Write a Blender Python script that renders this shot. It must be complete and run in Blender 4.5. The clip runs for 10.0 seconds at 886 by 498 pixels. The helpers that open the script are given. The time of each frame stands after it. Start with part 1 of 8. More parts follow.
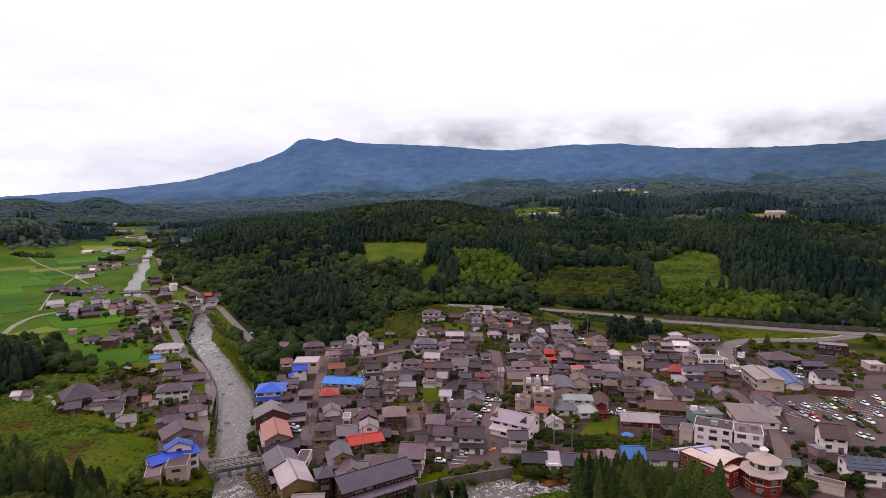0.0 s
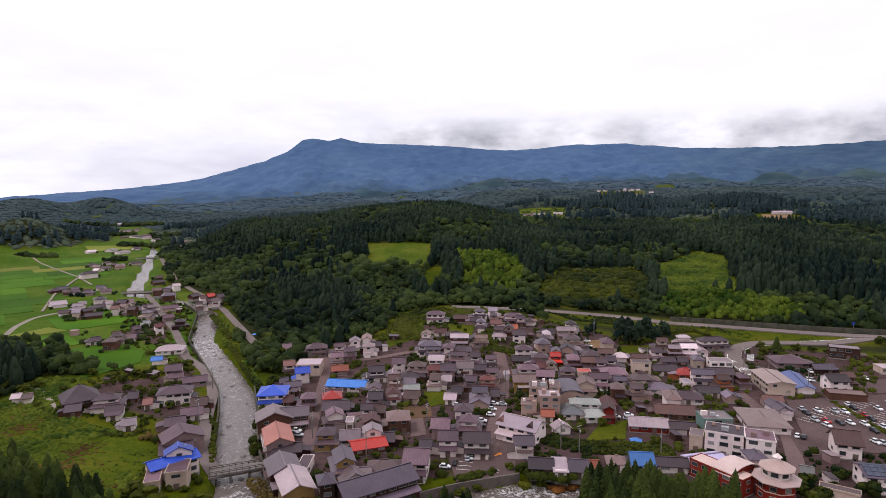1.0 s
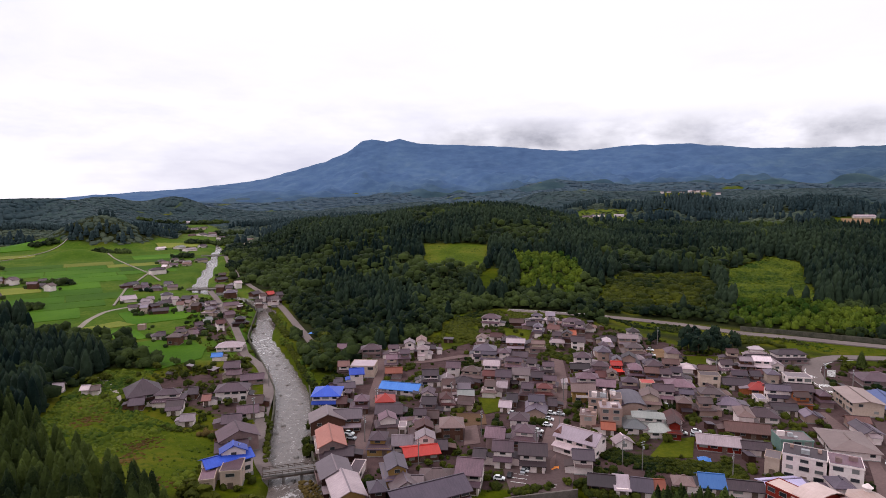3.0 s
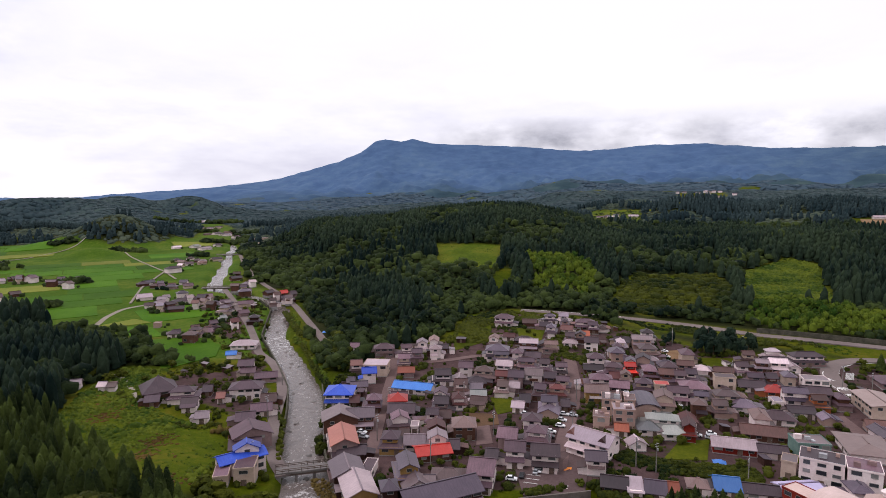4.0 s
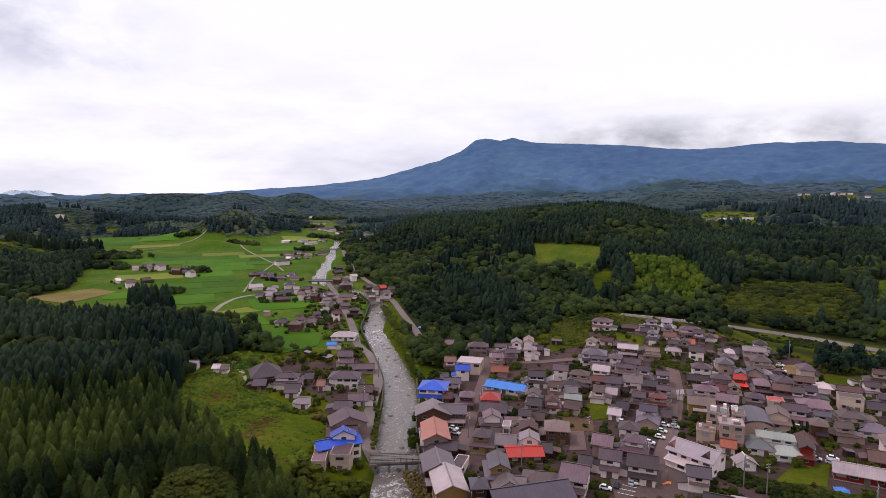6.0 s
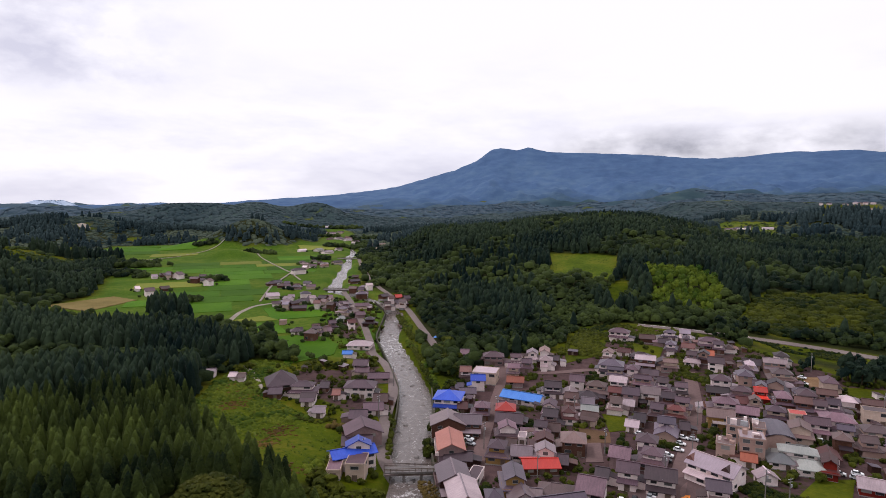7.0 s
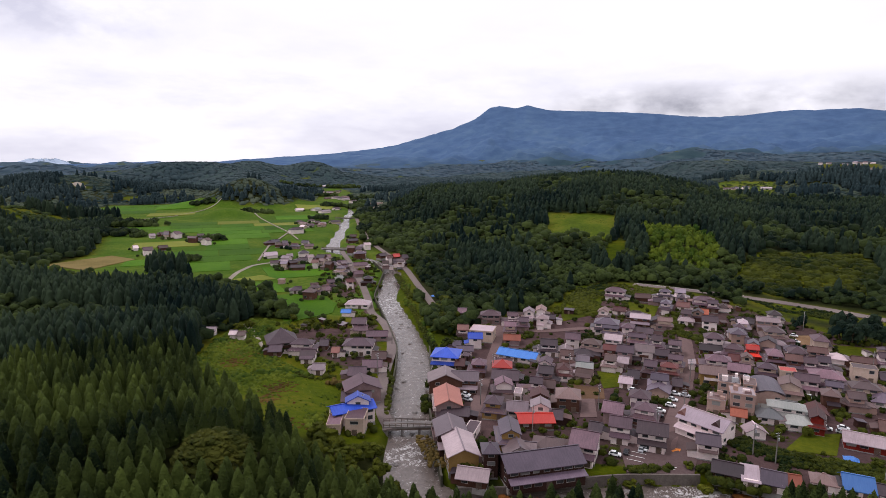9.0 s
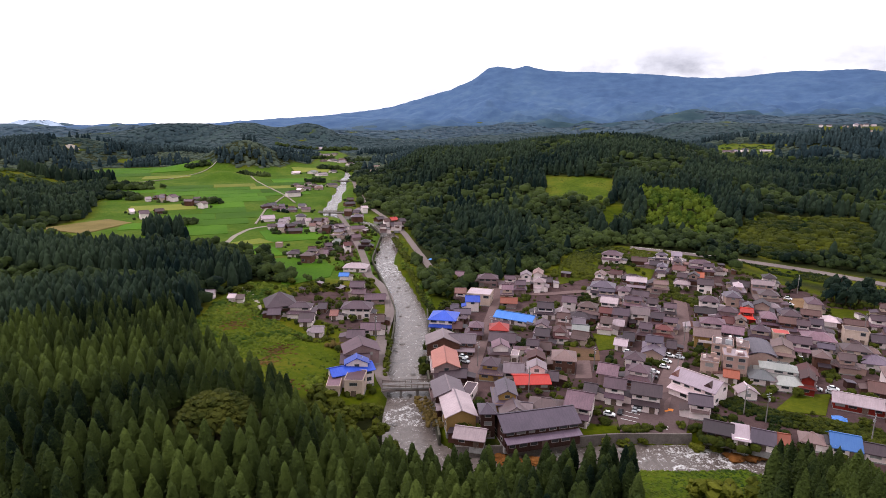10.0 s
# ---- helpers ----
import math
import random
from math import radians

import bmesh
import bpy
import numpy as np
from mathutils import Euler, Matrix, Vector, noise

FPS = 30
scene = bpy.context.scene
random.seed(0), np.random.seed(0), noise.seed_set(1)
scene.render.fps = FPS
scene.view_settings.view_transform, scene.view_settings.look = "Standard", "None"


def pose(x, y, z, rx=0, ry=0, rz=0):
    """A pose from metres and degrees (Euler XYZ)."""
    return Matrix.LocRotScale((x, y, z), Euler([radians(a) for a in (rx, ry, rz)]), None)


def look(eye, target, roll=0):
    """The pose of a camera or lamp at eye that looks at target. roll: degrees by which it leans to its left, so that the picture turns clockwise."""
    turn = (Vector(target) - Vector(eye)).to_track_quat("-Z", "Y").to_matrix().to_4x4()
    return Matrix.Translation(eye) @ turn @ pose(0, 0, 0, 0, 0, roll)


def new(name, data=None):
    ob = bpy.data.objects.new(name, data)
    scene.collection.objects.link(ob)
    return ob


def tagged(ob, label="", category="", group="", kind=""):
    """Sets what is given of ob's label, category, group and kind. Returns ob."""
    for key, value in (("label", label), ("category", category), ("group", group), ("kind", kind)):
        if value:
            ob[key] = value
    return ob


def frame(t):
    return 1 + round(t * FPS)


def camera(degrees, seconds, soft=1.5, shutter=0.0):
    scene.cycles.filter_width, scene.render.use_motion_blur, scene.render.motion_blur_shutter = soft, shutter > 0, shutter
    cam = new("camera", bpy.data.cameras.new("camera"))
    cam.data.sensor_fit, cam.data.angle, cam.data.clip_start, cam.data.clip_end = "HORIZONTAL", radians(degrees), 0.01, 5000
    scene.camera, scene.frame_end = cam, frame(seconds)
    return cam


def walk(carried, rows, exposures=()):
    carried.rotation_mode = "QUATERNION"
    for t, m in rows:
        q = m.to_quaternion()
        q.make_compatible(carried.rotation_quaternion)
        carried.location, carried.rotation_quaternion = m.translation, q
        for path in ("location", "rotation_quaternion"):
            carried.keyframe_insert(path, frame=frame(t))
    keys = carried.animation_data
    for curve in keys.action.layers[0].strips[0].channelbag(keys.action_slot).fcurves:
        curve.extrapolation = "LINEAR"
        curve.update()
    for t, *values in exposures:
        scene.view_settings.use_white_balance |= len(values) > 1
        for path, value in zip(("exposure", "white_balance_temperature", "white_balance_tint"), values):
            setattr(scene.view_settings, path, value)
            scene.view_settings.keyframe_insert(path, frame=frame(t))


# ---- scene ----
cam = camera(73.4, 10.0, soft=0.7)
# seconds, place, heading (left is plus), tilt, lean of the flight
ROWS = [
    (0.0, 0.0, 0.0, 85.0, 0.0, -5.45, -0.54),
    (0.5, -0.2, 1.7, 85.0, 0.11, -5.43, -0.53),
    (1.0, -0.3, 3.7, 85.1, 0.38, -5.44, -0.53),
    (1.5, -0.4, 5.8, 85.2, 0.80, -5.43, -0.53),
    (2.0, -0.5, 7.7, 85.3, 0.89, -5.38, -0.52),
    (2.2, -0.6, 8.4, 85.3, 1.20, -5.37, -0.50),
    (2.5, -0.7, 9.2, 85.3, 3.89, -5.35, -0.38),
    (2.7, -0.7, 9.4, 85.3, 5.38, -5.35, -0.29),
    (3.8, -0.6, 9.7, 85.2, 6.32, -5.34, -0.21),
    (4.0, -0.6, 9.7, 85.1, 7.08, -5.34, -0.16),
    (4.5, -0.6, 9.8, 85.0, 8.71, -5.33, -0.08),
    (5.0, -0.5, 10.0, 84.9, 12.11, -5.34, 0.12),
    (5.5, -0.4, 10.2, 84.8, 15.00, -5.38, 0.30),
    (5.7, -0.4, 10.3, 84.8, 15.62, -5.39, 0.32),
    (6.8, -0.4, 10.5, 84.7, 17.95, -5.45, 0.38),
    (7.0, -0.4, 10.5, 84.7, 17.97, -4.54, 0.38),
    (7.5, -0.3, 10.5, 84.6, 17.98, -3.26, 0.36),
    (8.0, -0.3, 10.3, 84.6, 17.91, -4.61, 0.41),
    (8.5, -0.2, 10.2, 84.7, 17.88, -6.54, 0.42),
    (9.0, -0.2, 10.1, 84.8, 17.73, -8.44, 0.45),
    (9.5, -0.2, 10.0, 85.0, 17.60, -10.40, 0.49),
    (10.0, -0.3, 10.0, 85.1, 17.44, -12.00, 0.50),
]
walk(cam, [(t, pose(x, y, z, 0, 0, yaw) @ pose(0, 0, 0, 90 + pitch) @ pose(0, 0, 0, 0, 0, roll)) for t, x, y, z, yaw, pitch, roll in ROWS],
     [(0.0, -0.54, 6250, 19), (8.4, -0.58, 6250, 19), (9.5, -0.38, 6250, 19), (10.0, -0.14, 6250, 19)])

# ---- sky and sun: a bright overcast day ----
world = bpy.data.worlds.new("overcast_sky")
scene.world = world
world.use_nodes = True


def nd(tree, kind, **values):
    """A node with its settings and input values."""
    n = tree.nodes.new(kind)
    for key, value in values.items():
        n.inputs[key].default_value = value
    return n


def reading(tree, name):
    """The value stored on the mesh's points under that name."""
    n = tree.nodes.new("ShaderNodeAttribute")
    n.attribute_name = name
    return n.outputs["Fac"]


def fade(tree, value, lo, hi):
    """0 at lo, 1 at hi, smooth between."""
    n = tree.nodes.new("ShaderNodeMapRange")
    n.interpolation_type = "SMOOTHSTEP"
    n.inputs["From Min"].default_value, n.inputs["From Max"].default_value = lo, hi
    tree.links.new(value, n.inputs[0])
    return n.outputs[0]


def ramp(tree, fac, *stops):
    r = tree.nodes.new("ShaderNodeValToRGB")
    while len(r.color_ramp.elements) < len(stops):
        r.color_ramp.elements.new(0.5)
    for e, (p, c) in zip(r.color_ramp.elements, stops):
        e.position, e.color = p, (*c, 1) if len(c) == 3 else c
    tree.links.new(fac, r.inputs[0])
    return r.outputs[0]


def calc(tree, op, a, b=None, c=None):
    n = tree.nodes.new("ShaderNodeMath")
    n.operation = op
    for i, v in enumerate((a, b, c)):
        if v is None:
            continue
        if isinstance(v, (int, float)):
            n.inputs[i].default_value = v
        else:
            tree.links.new(v, n.inputs[i])
    return n.outputs[0]


def mixed(tree, fac, a, b, blend="MIX"):
    n = tree.nodes.new("ShaderNodeMix")
    n.data_type, n.blend_type = "RGBA", blend
    for i, v in ((0, fac), (6, a), (7, b)):
        if isinstance(v, (int, float)):
            n.inputs[i].default_value = v
        elif isinstance(v, tuple):
            n.inputs[i].default_value = (*v, 1)
        else:
            tree.links.new(v, n.inputs[i])
    return n.outputs[2]


SUN_UP, SUN_ROUND = radians(60), radians(248)
wt = world.node_tree
wt.nodes.clear()
sky = nd(wt, "ShaderNodeTexSky")
sky.sky_type, sky.sun_disc, sky.sun_elevation, sky.sun_rotation = "NISHITA", False, SUN_UP, SUN_ROUND
way = nd(wt, "ShaderNodeTexCoord").outputs["Generated"]
sep = nd(wt, "ShaderNodeSeparateXYZ")
wt.links.new(way, sep.inputs[0])
stretch = nd(wt, "ShaderNodeMapping")
stretch.inputs["Scale"].default_value = (5, 5, 10)
wt.links.new(way, stretch.inputs[0])
puffs = nd(wt, "ShaderNodeTexNoise", Scale=1.9, Detail=8, Roughness=0.58)
wt.links.new(stretch.outputs[0], puffs.inputs[0])
fine = nd(wt, "ShaderNodeMapping")
fine.inputs["Scale"].default_value = (2.2, 2.2, 9)
wt.links.new(way, fine.inputs[0])
wisps = nd(wt, "ShaderNodeTexNoise", Scale=1.3, Detail=8, Roughness=0.62)
wt.links.new(fine.outputs[0], wisps.inputs[0])
up, east = sep.outputs[2], sep.outputs[0]
# low stratus bank that hugs the mountain ridge
bank = calc(wt, "MULTIPLY", fade(wt, up, 0.138, 0.082), fade(wt, east, -0.20, -0.06))
bank_tone = ramp(wt, puffs.outputs[0], (0.34, (0, 0, 0)), (0.78, (1, 1, 1)))
bank = calc(wt, "MULTIPLY", bank, bank_tone)
veil = fade(wt, up, 0.30, 0.02)
wisp_tone = ramp(wt, wisps.outputs[0], (0.46, (0, 0, 0)), (0.75, (1, 1, 1)))
grey = calc(wt, "MULTIPLY", veil, wisp_tone)
high = calc(wt, "MULTIPLY", fade(wt, east, -0.56, -0.76), calc(wt, "MULTIPLY", fade(wt, up, 0.12, 0.19), fade(wt, up, 0.34, 0.25)))
grey = calc(wt, "MAXIMUM", grey, calc(wt, "MULTIPLY", high, ramp(wt, puffs.outputs[0], (0.36, (0, 0, 0)), (0.66, (1, 1, 1)))))
cloud = mixed(wt, grey, (1.58, 1.58, 1.58), (1.08, 1.09, 1.20))
cloud = mixed(wt, bank, cloud, (0.44, 0.45, 0.51))
sky_dim = mixed(wt, 1.0, sky.outputs[0], (0.10, 0.10, 0.10), "MULTIPLY")
both = mixed(wt, 0.93, sky_dim, cloud)
back = nd(wt, "ShaderNodeBackground", Strength=1.0)
wt.links.new(both, back.inputs[0])
wt.links.new(back.outputs[0], nd(wt, "ShaderNodeOutputWorld").inputs[0])

sun = new("sun", bpy.data.lights.new("sun", "SUN"))
sun.data.energy, sun.data.angle, sun.data.color = 1.9, radians(11), (1.0, 0.945, 0.925)
sun.matrix_world = look((200 * math.sin(SUN_ROUND), 200 * math.cos(SUN_ROUND), 200 * math.tan(SUN_UP)), (0, 0, 0))

# ---- materials ----
def shader(name, rough=0.8, metal=0.0):
    m = bpy.data.materials.new(name)
    m.use_nodes = True
    t = m.node_tree
    b = t.nodes["Principled BSDF"]
    b.inputs["Roughness"].default_value, b.inputs["Metallic"].default_value = rough, metal
    return m, t, b


def noise_of(t, scale, detail=4, rough=0.55, coord="Object", stretch=None, warp=0.0):
    co = nd(t, "ShaderNodeTexCoord").outputs[coord] if coord != "Position" else nd(t, "ShaderNodeNewGeometry").outputs["Position"]
    if stretch:
        m = nd(t, "ShaderNodeMapping")
        m.inputs["Scale"].default_value = stretch
        t.links.new(co, m.inputs[0])
        co = m.outputs[0]
    n = nd(t, "ShaderNodeTexNoise", Scale=scale, Detail=detail, Roughness=rough, Distortion=warp)
    t.links.new(co, n.inputs[0])
    return n.outputs[0]


def bump(t, b, height, strength=0.4, distance=0.1):
    n = nd(t, "ShaderNodeBump", Strength=strength, Distance=distance)
    t.links.new(height, n.inputs["Height"])
    t.links.new(n.outputs[0], b.inputs["Normal"])


def surface(name, dark, light, scale=0.4, fine=6.0, rough=0.8, metal=0.0, relief=0.3, depth=0.05, spread=0.15, coord="Position"):
    """Two scales of mottling between two tones, a shift from piece to piece, and fine relief."""
    m, t, b = shader(name, rough, metal)
    b.inputs["Specular IOR Level"].default_value = 0.04 if rough > 0.7 else 0.4
    big, small = noise_of(t, scale, 3, coord=coord), noise_of(t, fine, 5, coord=coord)
    both = calc(t, "ADD", calc(t, "MULTIPLY", big, 0.6), calc(t, "MULTIPLY", small, 0.4))
    tone = ramp(t, both, (0.35, dark), (0.65, light))
    if spread:
        rnd = nd(t, "ShaderNodeObjectInfo").outputs["Random"]
        tone = mixed(t, 1.0, tone, ramp(t, rnd, (0, (1 - spread,) * 3), (1, (1 + spread,) * 3)), "MULTIPLY")
    t.links.new(tone, b.inputs["Base Color"])
    if relief:
        bump(t, b, small, relief, depth)
    return m


def foliage(name, dark, light, scale, patch=0.012, island=0.5, single=0.0):
    """Leaves: tone by piece, by patch of the wood, and by fine mottling."""
    m, t, b = shader(name, 0.75)
    b.inputs["Specular IOR Level"].default_value = 0.05
    isl = nd(t, "ShaderNodeNewGeometry").outputs["Random Per Island"]
    big, small = noise_of(t, patch, 4, coord="Position"), noise_of(t, scale, 4, coord="Position")
    f = calc(t, "ADD", calc(t, "MULTIPLY", isl, island * 0.6), calc(t, "ADD", calc(t, "MULTIPLY", fade(t, big, 0.34, 0.66), 0.42), calc(t, "MULTIPLY", small, 0.5 - island * 0.3)))
    if single:
        f = calc(t, "ADD", f, calc(t, "MULTIPLY", calc(t, "SUBTRACT", nd(t, "ShaderNodeObjectInfo").outputs["Random"], 0.5), single))
    t.links.new(ramp(t, f, (0.25, dark), (0.8, light)), b.inputs["Base Color"])
    bump(t, b, small, 0.9, 0.6)
    return m


CEDAR = foliage("cedar_needles", (0.003, 0.009, 0.005), (0.073, 0.098, 0.019), 2.6, 0.03, 0.25, 0.26)
CEDAR_STAND = foliage("cedar_stand_needles", (0.003, 0.009, 0.005), (0.068, 0.092, 0.018), 2.6, 0.03, 0.35)
PALE_OLIVE = foliage("pale_olive_leaves", (0.026, 0.036, 0.004), (0.105, 0.110, 0.012), 0.9, 0.05, 0.5)
OLIVE = foliage("olive_leaves", (0.012, 0.019, 0.003), (0.056, 0.058, 0.009), 0.7, 0.08, 0.5)
# outer-ring woods: haze is painted into these two leaf colours as blue
CEDAR_HAZED = foliage("hazed_cedar_wood", (0.011, 0.023, 0.027), (0.032, 0.050, 0.050), 0.15, 0.006, 0.4)
BROAD_HAZED = foliage("hazed_broadleaf_wood", (0.014, 0.028, 0.025), (0.064, 0.080, 0.050), 0.2, 0.006, 0.5)
# hill cedars: extra blue in the needles stands in for haze
CEDAR_FAR = foliage("cedar_wood", (0.003, 0.010, 0.009), (0.026, 0.041, 0.021), 1.1, 0.008, 0.55)
BROAD = foliage("broad_leaves", (0.006, 0.014, 0.004), (0.062, 0.070, 0.007), 1.8, 0.02, 0.5)
# hill broadleaf: blue raised in the leaf colour, again for haze
BROAD_FAR = foliage("broadleaf_wood", (0.003, 0.009, 0.006), (0.043, 0.061, 0.015), 1.5, 0.012, 0.5)
BAMBOO = foliage("bamboo_leaves", (0.018, 0.044, 0.005), (0.094, 0.126, 0.012), 0.8, 0.03, 0.6)
# farthest woods: painted haze, bluer and lighter in the second colour
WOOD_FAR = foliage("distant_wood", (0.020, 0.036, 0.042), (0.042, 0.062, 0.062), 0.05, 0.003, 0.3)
WOOD_HAZE = foliage("hazy_wood", (0.029, 0.050, 0.072), (0.050, 0.078, 0.098), 0.05, 0.003, 0.3)
RUSTLEAF = foliage("rusty_leaves", (0.045, 0.034, 0.010), (0.130, 0.088, 0.026), 0.9, 0.02, 0.5)
BARK = surface("bark", (0.05, 0.035, 0.025), (0.12, 0.09, 0.06), 0.8, 9, 0.9)
TARMAC = surface("tarmac", (0.080, 0.053, 0.052), (0.128, 0.088, 0.084), 0.06, 1.2, 0.85, relief=0.1, spread=0)
FARM_LANE = surface("pale_farm_lane", (0.215, 0.185, 0.155), (0.295, 0.255, 0.215), 0.05, 1.0, 0.9, relief=0.1, spread=0)
OLD_TARMAC = surface("old_grey_tarmac", (0.140, 0.111, 0.104), (0.204, 0.164, 0.153), 0.05, 1.0, 0.88, relief=0.1, spread=0)
LANE = surface("concrete_lane", (0.122, 0.080, 0.076), (0.178, 0.120, 0.112), 0.05, 1.0, 0.85, relief=0.1, spread=0)
CONCRETE = surface("weathered_concrete", (0.140, 0.126, 0.119), (0.252, 0.231, 0.217), 0.3, 2.5, 0.85)
PAINT_WHITE = surface("road_paint", (0.62, 0.61, 0.58), (0.80, 0.79, 0.76), 0.8, 8, 0.7, spread=0)
PAINT_ORANGE = surface("orange_paint", (0.70, 0.20, 0.02), (0.85, 0.28, 0.03), 0.8, 8, 0.7, spread=0)
EARTH = surface("bare_earth", (0.154, 0.091, 0.049), (0.252, 0.161, 0.091), 0.1, 1.5, 0.9, spread=0)
STUBBLE = surface("stubble", (0.120, 0.095, 0.030), (0.200, 0.150, 0.060), 0.05, 1.0, 0.9, spread=0)
SOIL = surface("field_soil", (0.080, 0.048, 0.028), (0.136, 0.080, 0.048), 0.1, 1.5, 0.9, spread=0)
PADDY = surface("rice", (0.026, 0.080, 0.003), (0.060, 0.130, 0.006), 0.02, 0.9, 0.75, relief=0.5, depth=0.2, spread=0.32)
PADDY_PALE = surface("ripening_rice", (0.102, 0.132, 0.015), (0.191, 0.192, 0.037), 0.02, 0.9, 0.75, relief=0.5, depth=0.2, spread=0.2)
GRASS = surface("meadow", (0.030, 0.046, 0.003), (0.084, 0.092, 0.005), 0.05, 0.7, 0.85, relief=0.8, depth=0.3, spread=0.15)


def ground_material():
    m, t, b = shader("ground", 0.9)
    b.inputs["Specular IOR Level"].default_value = 0.04
    town = reading(t, "town")
    wood = reading(t, "wood")
    a, c, e = noise_of(t, 0.03, 4, coord="Position"), noise_of(t, 0.35, 5, coord="Position"), noise_of(t, 2.2, 4, coord="Position")
    f = calc(t, "ADD", calc(t, "MULTIPLY", a, 0.5), calc(t, "ADD", calc(t, "MULTIPLY", c, 0.35), calc(t, "MULTIPLY", e, 0.15)))
    grass = ramp(t, f, (0.36, (0.026, 0.042, 0.001)), (0.5, (0.056, 0.071, 0.001)), (0.64, (0.103, 0.089, 0.007)))
    yard = ramp(t, f, (0.36, (0.040, 0.024, 0.024)), (0.66, (0.103, 0.063, 0.061)))
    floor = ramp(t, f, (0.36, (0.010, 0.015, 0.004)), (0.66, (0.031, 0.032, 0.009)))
    edge = calc(t, "ADD", town, calc(t, "ADD", calc(t, "MULTIPLY", calc(t, "SUBTRACT", c, 0.5), 0.8), calc(t, "MULTIPLY", calc(t, "SUBTRACT", a, 0.5), 0.9)))
    meadow = ramp(t, f, (0.36, (0.036, 0.064, 0.004)), (0.5, (0.070, 0.104, 0.007)), (0.64, (0.125, 0.125, 0.015)))
    rice = ramp(t, f, (0.36, (0.030, 0.072, 0.004)), (0.5, (0.054, 0.100, 0.007)), (0.64, (0.105, 0.128, 0.018)))
    tone = mixed(t, reading(t, "bright"), grass, meadow)
    tone = mixed(t, reading(t, "rice"), tone, rice)
    # far canopy tones hold painted haze, bluer still where the second mask rises
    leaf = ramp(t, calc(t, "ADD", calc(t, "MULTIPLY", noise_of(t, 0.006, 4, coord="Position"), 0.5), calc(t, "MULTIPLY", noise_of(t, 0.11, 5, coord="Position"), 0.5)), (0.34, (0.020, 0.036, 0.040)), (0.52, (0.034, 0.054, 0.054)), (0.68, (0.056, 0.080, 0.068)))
    leaf = mixed(t, reading(t, "haze_tint"), leaf, ramp(t, calc(t, "ADD", calc(t, "MULTIPLY", a, 0.5), calc(t, "MULTIPLY", c, 0.5)), (0.36, (0.036, 0.062, 0.086)), (0.64, (0.062, 0.094, 0.116))))
    floor = mixed(t, reading(t, "hazy_canopy"), floor, leaf)
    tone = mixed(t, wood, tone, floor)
    tone = mixed(t, ramp(t, edge, (0.40, (0, 0, 0)), (0.56, (1, 1, 1))), tone, yard)
    t.links.new(tone, b.inputs["Base Color"])
    bump(t, b, calc(t, "ADD", c, e), 0.6, 0.25)
    return m


def water_material():
    m, t, b = shader("river_water", 0.16)
    flow = noise_of(t, 0.30, 6, 0.62, "Position", (0.8, 0.6, 1), 2.2)
    chop = noise_of(t, 1.3, 5, 0.62, "Position", (0.8, 0.8, 1), 1.4)
    rough = reading(t, "rapid")
    f = calc(t, "ADD", calc(t, "MULTIPLY", flow, 0.55), calc(t, "MULTIPLY", chop, 0.45))
    foam = calc(t, "ADD", f, calc(t, "MULTIPLY", rough, 0.125))
    k = ramp(t, foam, (0.585, (0, 0, 0)), (0.690, (1, 1, 1)))
    t.links.new(mixed(t, k, ramp(t, flow, (0.3, (0.085, 0.066, 0.057)), (0.7, (0.165, 0.134, 0.119))), (0.62, 0.61, 0.60)), b.inputs["Base Color"])
    t.links.new(calc(t, "ADD", calc(t, "MULTIPLY", k, 0.5), 0.24), b.inputs["Roughness"])
    bump(t, b, f, 0.9, 0.35)
    return m


def mountain_material():
    m, t, b = shader("hazed_forest_slopes", 0.95)
    b.inputs["Specular IOR Level"].default_value = 0.05
    a, c = noise_of(t, 0.0018, 5, 0.55, "Position"), noise_of(t, 0.013, 6, 0.62, "Position", (1, 0.6, 2.5))
    f = calc(t, "ADD", calc(t, "MULTIPLY", a, 0.45), calc(t, "MULTIPLY", c, 0.55))
    # forest seen through haze: the haze is painted as blue, weaker in the green
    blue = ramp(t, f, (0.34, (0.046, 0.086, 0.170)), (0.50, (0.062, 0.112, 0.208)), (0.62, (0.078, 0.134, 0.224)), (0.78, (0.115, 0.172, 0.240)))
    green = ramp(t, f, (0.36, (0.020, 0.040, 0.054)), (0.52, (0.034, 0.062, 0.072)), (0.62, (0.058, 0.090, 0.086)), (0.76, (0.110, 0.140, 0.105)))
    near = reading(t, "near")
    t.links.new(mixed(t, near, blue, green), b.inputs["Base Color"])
    bump(t, b, c, 0.25, 8)
    return m


# the lone peak's pale blue is haze put into its base colour
HAZY_PEAK = surface("hazy_peak", (0.32, 0.40, 0.51), (0.43, 0.51, 0.61), 0.004, 0.02, 0.95, relief=0, spread=0)
GROUND, WATER, MOUNTAIN = ground_material(), water_material(), mountain_material()

# ---- the lie of the land ----
RIVER = np.array([(-430, 1420), (-500, 1290), (-556, 1150), (-510, 1040), (-470, 943), (-416, 836), (-380, 755), (-329, 642), (-304, 584), (-282, 532), (-262, 496), (-230, 482), (-198, 460), (-172, 424), (-154, 372), (-145, 346), (-112, 291), (-93, 257), (-83, 230), (-72, 196),
                  (-65, 180), (-60, 166), (-53, 150), (-38, 142), (-24, 147), (-8, 157), (4, 163.5), (18, 168), (32, 173), (52, 168), (78, 146), (112, 130), (180, 112), (330, 60)], float)
